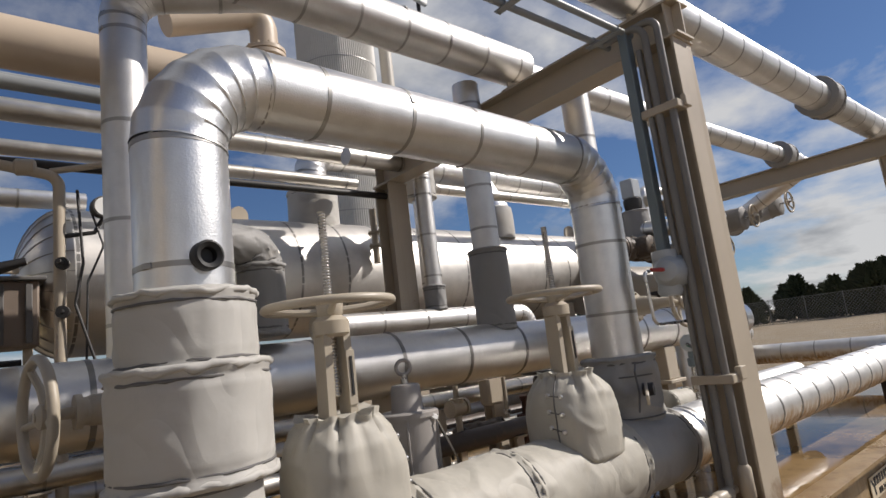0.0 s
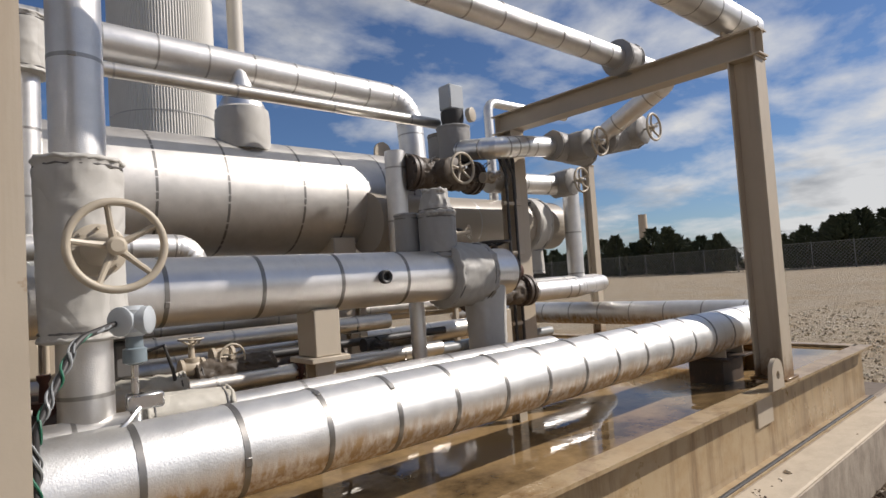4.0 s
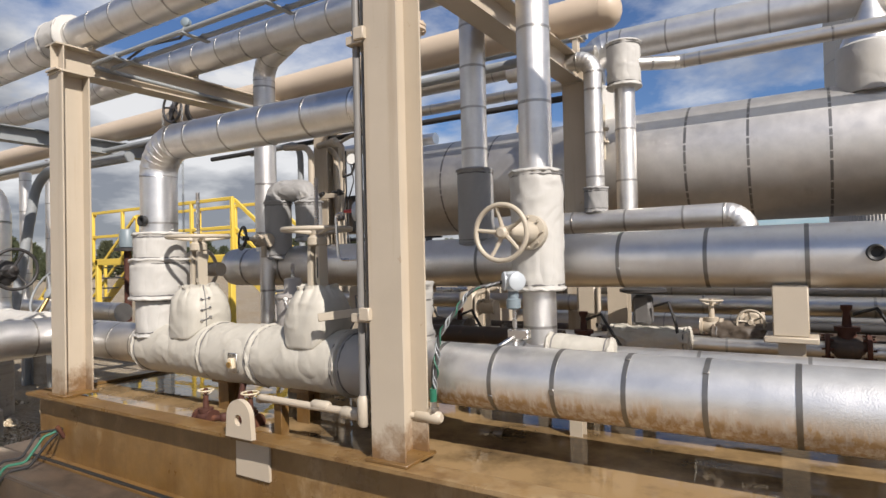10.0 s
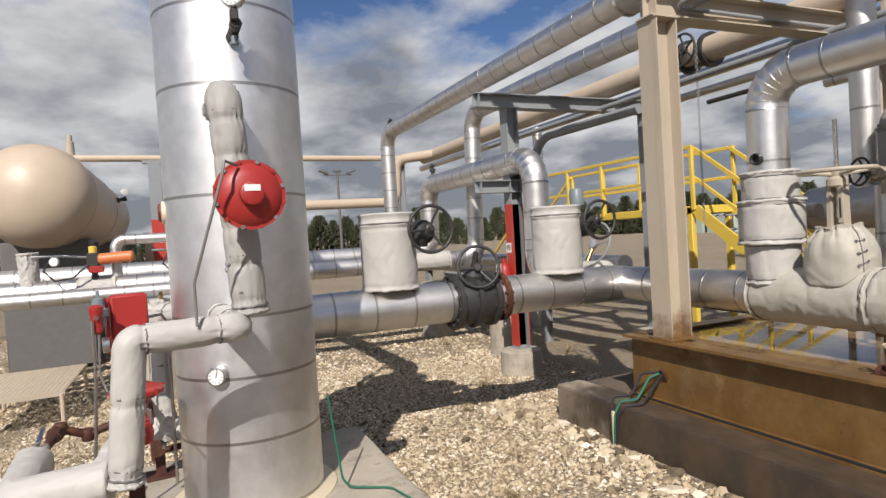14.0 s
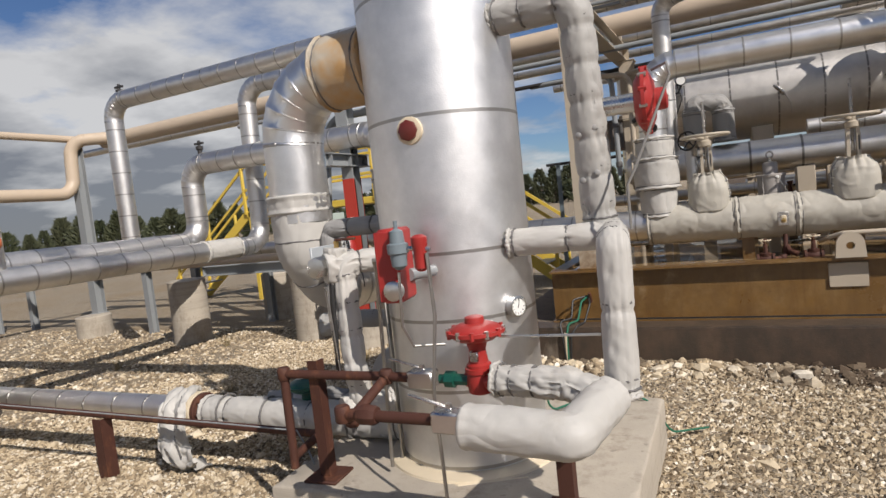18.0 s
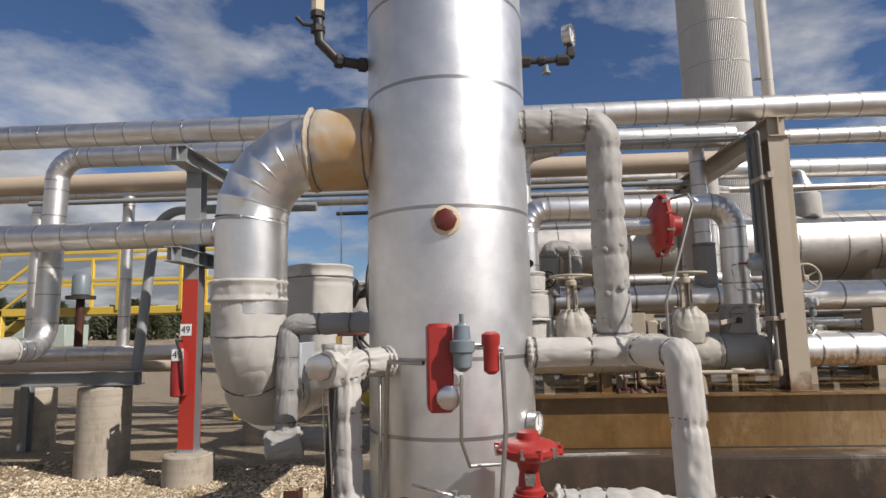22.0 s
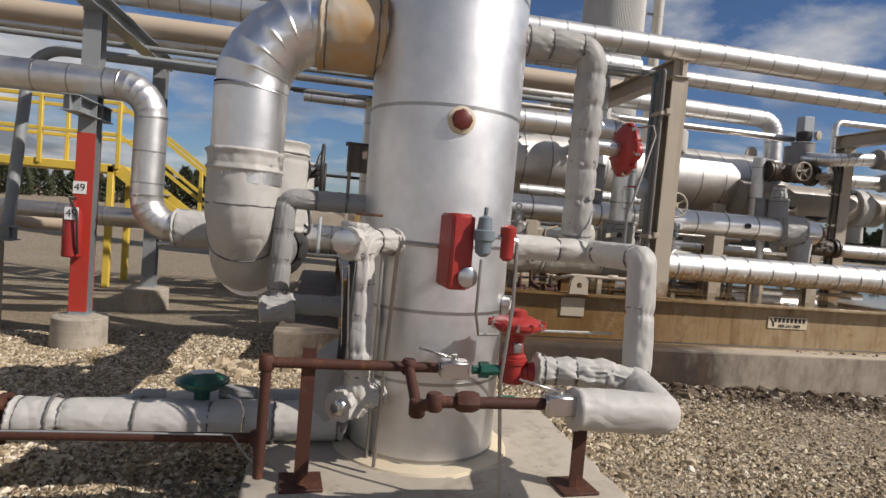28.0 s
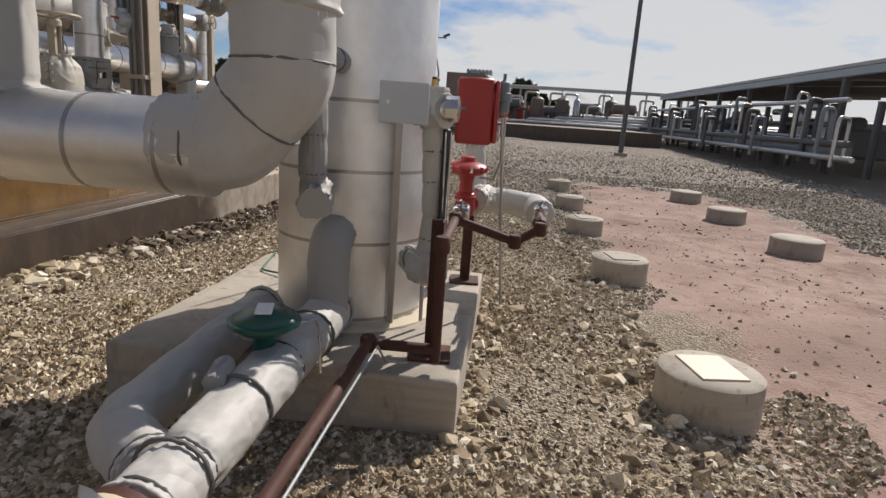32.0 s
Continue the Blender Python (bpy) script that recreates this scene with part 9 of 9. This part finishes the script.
shed = thing("compressor_shed", (34, -19, 0), "open-sided shed with a long pale metal roof over grey plant", "building")
part("roof", Geo().prism([(-7, -0.05), (7, 0.75), (7, 0.87), (-7, 0.07)], (15, -20.5, 3.55), (47, -20.5, 3.55), (0, 0, 1)), ROOFING, shed)
part("eave_beam", Geo().box((31, -13.6, 3.35), (32, 0.16, 0.28), None, 0.02), GREYPAINT, shed)
for k in range(8):
    part("shed_post", Geo().box((15.5 + 4.4 * k, -13.7, 1.7), (0.22, 0.22, 3.7), None, 0.02), GREY_DARK, shed)
    part("roof_rib", Geo().box((15.5 + 4.4 * k, -20.3, 3.62), (0.14, 13.2, 0.2), Matrix.Rotation(-0.057, 3, "X"), 0.02), GREY_DARK, shed)
for k in range(9):
    x, y = 22 + 4.1 * k, -15.5 - (k % 3) * 0.9
    cs = thing("compressor_unit", (x, y, 0.2), "dark grey skid-mounted compressor under the shed roof", "compressor", "compressors in the shed")
    part("block", Geo().box((x, y, 0.95), (2.0, 1.6, 1.1), None, 0.1), GREY_DARK, cs)
    part("cylinder", Geo().lathe((x - 0.9, y + 0.4, 1.65), (1, 0, 0), [(0, 0.2), (0.1, 0.30), (1.7, 0.30), (1.8, 0.2)], 18), GREY_DARK, cs)
    part("pipe_bend", Geo().sweep([p for kk, l in corner_arcs([(x, y + 1.2, 0.3), (x, y + 1.2, 2.3), (x + 1.2, y + 1.2, 2.3)], 0.4) for p in l], 0.16, 12), ALU, cs)
for k in range(8):
    y, z = -11.6 - 0.32 * k, (0.55, 0.95, 0.75, 2.30, 0.6, 0.9, 1.1, 1.6)[k]
    pipe("yard_pipe", "aluminium clad yard pipe on low sleepers by the shed", [(14.5 + 0.9 * k, y, z), (46, y, z)], 0.26 if k == 2 else 0.08 + 0.02 * (k % 3), (ALU_OLD, GREY_DARK, GALV)[k % 3], 0)
for k in range(12):
    prop(15.5 + 2.6 * k, -12.6, 2.2, 0.0, 0.16, GREY_DARK)
for k in range(20):
    x, top, y = 15.2 + 1.5 * k, 1.7 + 0.3 * ((k * 5) % 4), -11.4 - 0.25 * (k % 4)
    pipe("yard_riser", "slim clad yard riser beside the shed", [(x, y, 0.3), (x, y, top), (x + 0.6, y - 0.6, top), (x + 0.6, y - 0.6, 0.5)], 0.05 + 0.02 * (k % 3), (ALU_OLD, GALV, GREY_DARK)[k % 3], 0, bend=0.2)
pw = thing("low_wall", (40, -2, 0), "low dark retaining wall with a concrete pad under far plant", "wall")
part("wall_face", Geo().box((33, -4.95, 0.18), (0.4, 11.7, 1.06), None, 0.03), DARK_CONCRETE, pw)
part("pad", Geo().box((43.6, -4.95, 0.2), (20.8, 11.7, 1.0), None, 0.03), KERB, pw, "stained concrete pad behind the wall")
prng = random.Random(21)
for k in range(30):
    y = -30 + 1.05 * k + prng.uniform(-0.2, 0.2)
    x = 47 + prng.uniform(-1.0, 2.0)
    h = prng.uniform(0.9, 2.3)
    pu = thing("process_unit", (x, y, 0.6), "far process vessel among grey pipework", "process unit", "far process units")
    mat = (GREY_DARK, ENCLOSURE, ALU_OLD, GREY_DARK)[prng.randrange(4)]
    if k % 3:
        rr = prng.uniform(0.25, 0.55)
        part("vessel", Geo().lathe((x, y, 0.4), (0, 0, 1), [(0, rr), (h + 0.2, rr), (h + 0.35, rr * 0.6), (h + 0.4, rr * 0.2)], 16), mat, pu)
        part("outlet", Geo().sweep([p for kk, l in corner_arcs([(x, y, h + 0.7), (x, y, h + 1.1), (x, y + 1.0, h + 1.1), (x, y + 1.0, 0.7)], 0.2) for p in l], 0.09, 10), ALU_OLD, pu)
    else:
        part("vessel", Geo().lathe((x, y - 1.0, 1.0 + h * 0.6), (0, 1, 0), [(0, 0.15), (0.15, 0.45), (1.9, 0.45), (2.05, 0.15)], 16), mat, pu)
        for s in (-0.6, 0.6):
            part("leg", Geo().box((x, y + s, 0.6 + h * 0.2), (0.2, 0.2, 0.9 + h * 0.5), None, 0.01), GREY_DARK, pu)
    part("frame", Geo().box((x - 0.8, y, 1.2 + 0.3 * (k % 3)), (0.12, 1.1, 0.12), None, 0.01), GREY_DARK, pu)
    part("frame_post", Geo().box((x - 0.8, y - 0.5, 1.0), (0.14, 0.14, 1.4 + 0.6 * (k % 3)), None, 0.01), GREY_DARK, pu)
for k in range(5):
    z = 0.85 + 0.22 * k
    pipe("far_pipe", "far aluminium clad pipe along the plant edge", [(44.9 + 0.5 * k, -34 + 2 * k, z), (44.9 + 0.5 * k, -1 - 2.2 * k, z), (44.9 + 0.5 * k, -1 - 2.2 * k, 0.3)], 0.13, (ALU, ALU_OLD, GREYPAINT)[k % 3], 0, bend=0.3)
red_skid = thing("red_engine", (47.5, -2.6, 0.5), "small red engine block among the far pipework", "engine")
part("block", Geo().box((47.5, -2.6, 1.3), (1.4, 1.5, 1.5), None, 0.1), SIGNAL_RED, red_skid)
part("stub", Geo().lathe((47.5, -2.6, 2.0), (0, 0, 1), [(0, 0.3), (0.5, 0.25)], 12), GREY_DARK, red_skid)
pipe("pipe_bridge", "far overhead pipe bridge", [(50, -1.5, 3.7), (52, -22, 3.9)], 0.16, GREYPAINT, 0)
for k in range(6):
    solid("bridge_post", Geo().box((50.3 + 0.3 * k, -2.5 - 3.6 * k, 1.9), (0.14, 0.14, 3.6), None, 0.01), GREYPAINT, "slim grey post under the far pipe bridge", "post", "bridge posts")
eh = thing("engine_housing", (37.5, 0.7, -0.2), "large tan engine enclosure with a rounded hood", "enclosure")
part("hood", Geo().prism([(-1.6, 0), (1.6, 0), (1.6, 2.6), (1.45, 3.15), (1.15, 3.55), (0.75, 3.75), (-1.6, 3.75)], (36, 0.68, -0.1), (40, 0.68, -0.1), (0, 0, 1)), ENCLOSURE, eh)
part("side_box", Geo().box((37.0, 2.42, 1.25), (1.6, 0.28, 2.7), None, 0.04), GREYPAINT, eh)
for k in range(7):
    part("roof_vent", Geo().box((36.6, 0.95 - 0.24 * k, 3.78), (0.8, 0.20, 0.30), None, 0.03), GREYPAINT, eh)
for y, z, w, h in ((1.5, 1.5, 0.35, 0.4), (0.75, 1.45, 0.3, 0.35), (-0.35, 3.0, 0.4, 0.15)):
    part("side_panel", Geo().box((35.985, y, z), (0.03, w, h), None, 0.008), ENCLOSURE, eh)
part("louvre_panel", Geo().box((35.98, -0.25, 1.6), (0.05, 1.25, 1.3), None, 0.02), GREY_DARK, eh)
for k in range(5):
    part("louvre", Geo().box((35.94, -0.25, 1.15 + 0.22 * k), (0.05, 1.2, 0.06), None, 0.01), ENCLOSURE, eh)
for bx, by in ((33.6, 3.15), (34.5, 3.05), (34.0, 2.75), (34.7, 2.62)):
    bz = ground_z(bx, by)
    solid("bollard", Geo().lathe((bx, by, bz), (0, 0, 1), [(0, 0.075), (1.25, 0.075), (1.31, 0.06), (1.33, 0.02)], 16), YELLOW, "short yellow painted steel bollard", "bollard", "bollards")
solid("far_chimney", Geo().lathe((95, 52, 0.5), (0, 0, 1), [(0, 0.8), (9.5, 0.7)], 16), TAN_PIPE, "far pale chimney beyond the trees", "chimney")

fence = thing("chain_link_fence", (58, 0, ground_z(58, 0)), "long chain-link fence along the yard edge", "fence")
wire = Geo()
FX = 58.0
fpost = Geo().lathe((0, 0, 0), (0, 0, 1), [(0, 0.035), (2.25, 0.035), (2.3, 0.02)], 8).mesh("fence_post", FENCE)
for k in range(40):
    y = -8 + 3.0 * k
    z = ground_z(FX, y)
    piece("fence_post", fpost, fence, Matrix.Translation((FX, y, z)))
y0, y1, zf = -8.0, 109.0, ground_z(FX, 20)
for z in (0.05, 2.2):
    wire.box((FX, (y0 + y1) / 2, zf + z), (0.03, y1 - y0, 0.04), None, 0.005)
for k in range(420):
    a = y0 + (y1 - y0) * k / 420
    for s in (-1, 1):
        wire.add([(FX, a - 0.02, zf + (0.05 if s > 0 else 2.2)), (FX, a + 0.02, zf + (0.05 if s > 0 else 2.2)), (FX + 0.01, a + 2.17, zf + (2.2 if s > 0 else 0.05)), (FX + 0.01, a + 2.13, zf + (2.2 if s > 0 else 0.05))], [(0, 1, 2, 3)])
part("chain_link", wire, FENCE, fence, "open wire mesh")
bpy.data.objects["chain_link"]["kind"] = "stuff"


def cedar_meshes(seed):
    rng = random.Random(seed)
    tr = Geo().sweep([(0, 0, 0), (0.05, 0.03, 1.2), (0.0, 0.0, 3.2)], [0.16, 0.11, 0.04], 8)
    for k in range(7):
        a, z = rng.uniform(0, 6.28), rng.uniform(0.5, 2.6)
        tr.sweep([(0.02, 0, z), (math.cos(a) * 0.5, math.sin(a) * 0.5, z + 0.15), (math.cos(a) * 0.95, math.sin(a) * 0.95, z + 0.45)], [0.05, 0.03, 0.012], 6)
    tr = tr.mesh("trunk", BARK)
    crown = Geo()
    h = rng.uniform(3.2, 4.4)
    lobes = [(rng.uniform(0, 6.28), rng.uniform(0.1, 0.8), rng.uniform(0.12, 0.36)) for _ in range(9)]
    for _ in range(760):
        z = rng.random() ** 0.8
        a = rng.uniform(0, 6.28)
        width = (1 - z) ** 0.9 * 1.35 + 0.07
        for la, lz, lw in lobes:
            width += lw * math.exp(-((z - lz) / 0.16) ** 2) * max(0, math.cos(a - la)) ** 3
        r = width * rng.uniform(0.45, 1.0) ** 0.5
        c = Vector((math.cos(a) * r, math.sin(a) * r, 0.12 + z * h))
        s = rng.uniform(0.17, 0.32)
        d = Vector((math.cos(a), math.sin(a), rng.uniform(0.2, 1.4))).normalized()
        u = d.orthogonal().normalized() * s * 0.45
        w = d.cross(u.normalized()) * s * 0.45
        crown.add([c - u, c + w, c + u, c - w, c + d * s * 1.6, c - d * s * 0.4], [(0, 1, 4), (1, 2, 4), (2, 3, 4), (3, 0, 4), (1, 0, 5), (3, 2, 5)])
    return tr, crown.mesh("crown", LEAVES)


CEDARS = [cedar_meshes(s) for s in (1, 2, 3, 4)]
rng = random.Random(9)


def cedar(x, y, s):
    z = ground_z(x, y) - 0.1
    t = thing("cedar_tree", (x, y, z), "dark green cedar tree at the yard edge", "tree", "cedar trees")
    tr, cr = CEDARS[rng.randrange(4)]
    m = Matrix.Translation((x, y, z)) @ Matrix.Rotation(rng.uniform(0, 6.28), 4, "Z") @ Matrix.Diagonal((s * rng.uniform(0.9, 1.35), s * rng.uniform(0.9, 1.35), s, 1))
    piece("trunk", tr, t, m)
    piece("crown", cr, t, m)


for k in range(170):
    cedar(62 + rng.uniform(0, 9), -6 + 0.72 * k + rng.uniform(-0.8, 0.8), rng.choice((rng.uniform(0.70, 0.95), rng.uniform(0.85, 1.25))))
for k in range(80):
    a = radians(96 + 1.4 * k)
    d = rng.uniform(62, 75)
    cedar(math.cos(a) * d, math.sin(a) * d, rng.uniform(0.7, 1.15))
for k in (1, 2):
    solid("field_office", Geo().box((-42 + 3.5 * k, 44, 0.9), (3.0, 3.0, 1.8), None, 0.05), HOUSE, "low pale green yard building far off", "building", "far sheds")

# ---- loose gravel ----


def scatter(name, label, count, box_xy, size, seed, keep, rock=False, level=None):
    """Angular stones as one mesh."""
    rs = np.random.RandomState(seed)
    chip = np.array([(-1, -0.8, -0.5), (1, -0.9, -0.5), (0.9, 0.9, -0.5), (-0.9, 0.8, -0.5), (-0.5, -0.1, 0.8), (0.45, 0.15, 0.9)])
    tri = np.array([(0, 1, 5), (0, 5, 4), (1, 2, 5), (2, 3, 4), (2, 4, 5), (3, 0, 4)])
    if rock:
        g = 0.618
        chip = np.array([(-g, 1, 0), (g, 1, 0), (-g, -1, 0), (g, -1, 0), (0, -g, 1), (0, g, 1), (0, -g, -1), (0, g, -1), (1, 0, -g), (1, 0, g), (-1, 0, -g), (-1, 0, g)])
        tri = np.array([(0, 11, 5), (0, 5, 1), (0, 1, 7), (0, 7, 10), (0, 10, 11), (1, 5, 9), (5, 11, 4), (11, 10, 2), (10, 7, 6), (7, 1, 8), (3, 9, 4), (3, 4, 2), (3, 2, 6), (3, 6, 8), (3, 8, 9), (4, 9, 5), (2, 4, 11), (6, 2, 10), (8, 6, 7), (9, 8, 1)])
    nv = len(chip)
    xy = rs.uniform((box_xy[0], box_xy[1]), (box_xy[2], box_xy[3]), (count, 2))
    xy = np.array([p for p in xy if keep(p[0], p[1])])
    n = len(xy)
    z = np.array([ground_z(x, y) if level is None else level for x, y in xy])
    s = size[0] + (size[1] - size[0]) * rs.rand(n) ** 2.2
    sc = np.stack([s * rs.uniform(0.7, 1.3, n), s * rs.uniform(0.6, 1.1, n), s * rs.uniform(0.45, 0.95, n)], 1)
    v = (chip[None] + rs.uniform(-0.42, 0.42, (n, nv, 3))) * sc[:, None, :]
    a, b = rs.uniform(0, 6.28, n), rs.uniform(-0.35, 0.35, n)
    ca, sa, cb, sb = np.cos(a)[:, None], np.sin(a)[:, None], np.cos(b)[:, None], np.sin(b)[:, None]
    x0, y0_, z0 = v[..., 0], v[..., 1] * cb - v[..., 2] * sb, v[..., 1] * sb + v[..., 2] * cb
    v = np.stack([x0 * ca - y0_ * sa + xy[:, :1], x0 * sa + y0_ * ca + xy[:, 1:], z0 + z[:, None] + sc[:, 2:] * 0.25], 2)
    f = (tri[None] + (np.arange(n) * nv)[:, None, None]).reshape(-1, 3)
    me = bpy.data.meshes.new(name)
    me.vertices.add(n * nv)
    me.vertices.foreach_set("co", v.astype(np.float32).ravel())
    me.loops.add(len(f) * 3)
    me.loops.foreach_set("vertex_index", f.astype(np.int32).ravel())
    me.polygons.add(len(f))
    me.polygons.foreach_set("loop_start", (np.arange(len(f)) * 3).astype(np.int32))
    me.polygons.foreach_set("use_smooth", np.zeros(len(f), dtype=bool))
    me.update(calc_edges=True)
    me.materials.append(STONES)
    ob = new(name, me)
    return tagged(ob, label, "gravel", kind="stuff")


def open_ground(x, y):
    if x > -1.12 and y > 0.93 and x < 10.45:
        return False
    if -0.95 < x < 0.70 and -2.35 < y < -0.90:
        return False
    clay = (abs((x - 4.5) / 8.3) ** 2.8 + abs((y + 5.45) / 2.15) ** 2.8) ** 0.357
    if clay < 0.86 + 0.30 * noise.noise(Vector((x * 1.3, y * 1.3, 0))):
        return random.random() < 0.015
    return True


scatter("gravel", "loose tan and grey gravel covering the yard", 330000, (-4.8, -5.6, 6.0, 2.4), (0.0055, 0.0195), 3, open_ground)
scatter("gravel", "loose tan and grey gravel covering the yard", 62000, (5.5, -11.0, 13.5, 1.2), (0.010, 0.028), 4, open_ground)
scatter("gravel", "loose tan and grey gravel covering the yard", 22000, (12.0, -12.0, 26.0, 6.0), (0.016, 0.040), 7, lambda x, y: random.random() < (27 - x) / 14)
scatter("rubble", "larger broken stones along the foundation", 2600, (-1.9, 0.0, 10.0, 0.93), (0.018, 0.055), 5, lambda x, y: y > 0.42 + 0.7 * noise.noise(Vector((x * 0.8, 0, 2))) and random.random() < 0.35 + 0.65 * y, True)
scatter("rubble", "small stones strewn along the kerb top", 420, (1.6, 0.985, 10.2, 1.19), (0.006, 0.020), 14, lambda x, y: noise.noise(Vector((x * 1.1, y * 3, 4))) > 0.0 and random.random() < math.exp(-((y - 1.12) / 0.05) ** 2) + 0.04, True, CURB_Z + 0.003)
scatter("rubble", "broken tan stones banked along the foot of the pad", 190, (-1.15, -2.50, 0.85, -2.345), (0.012, 0.034), 12, lambda x, y: random.random() < 0.25 + 0.75 * (y + 2.5) / 0.155, True)
scatter("rubble", "broken stones strewn round the low piers", 520, (-0.9, -3.40, 4.0, -2.85), (0.014, 0.042), 13, lambda x, y: random.random() < 0.2 + 1.4 * (-2.85 - y), True)
scatter("rubble", "larger broken stones along the foundation", 800, (-4.5, -6.0, 8.0, 0.9), (0.018, 0.042), 6, open_ground, True)
scatter("gravel", "loose tan and grey gravel covering the yard", 34000, (-13.0, -8.0, -4.7, 3.0), (0.012, 0.032), 8, lambda x, y: random.random() < (x + 14) / 7)
scatter("gravel", "loose tan and grey gravel covering the yard", 24000, (-5.2, -9.5, 6.0, -5.5), (0.011, 0.030), 9, open_ground)


def weed(x, y, s, seed):
    """A dry tuft: thin bent blades."""
    wr = random.Random(seed)
    g, z = Geo(), ground_z(x, y)
    for _ in range(34):
        a, tilt = wr.uniform(0, 6.28), wr.uniform(0.2, 1.1)
        d = Vector((math.cos(a) * tilt, math.sin(a) * tilt, 1)).normalized() * s * wr.uniform(0.5, 1)
        b = Vector((x + wr.uniform(-0.03, 0.03), y + wr.uniform(-0.03, 0.03), z))
        side = Vector((-math.sin(a), math.cos(a), 0)) * 0.0025
        bend = Vector((d.x * 0.3, d.y * 0.3, -0.03))
        g.add([b - side, b + side, b + d * 0.6 + side, b + d * 0.6 - side, b + d + bend], [(0, 1, 2, 3), (3, 2, 4)])
    solid("dry_weed", g, DRY_GRASS, "small dry brown weed growing through the gravel", "plant", "dry weeds", at=(x, y, z))


for k, (x, y, s) in enumerate(((-0.45, 0.10, 0.16), (0.15, -0.25, 0.14), (-1.7, 0.35, 0.18), (-3.4, -0.2, 0.2), (-2.6, 1.0, 0.2), (1.9, -3.1, 0.14), (3.2, 0.35, 0.13), (-3.6, 2.9, 0.25), (-5.6, 1.9, 0.28), (-6.2, 0.6, 0.25))):
    weed(x, y, s, k)
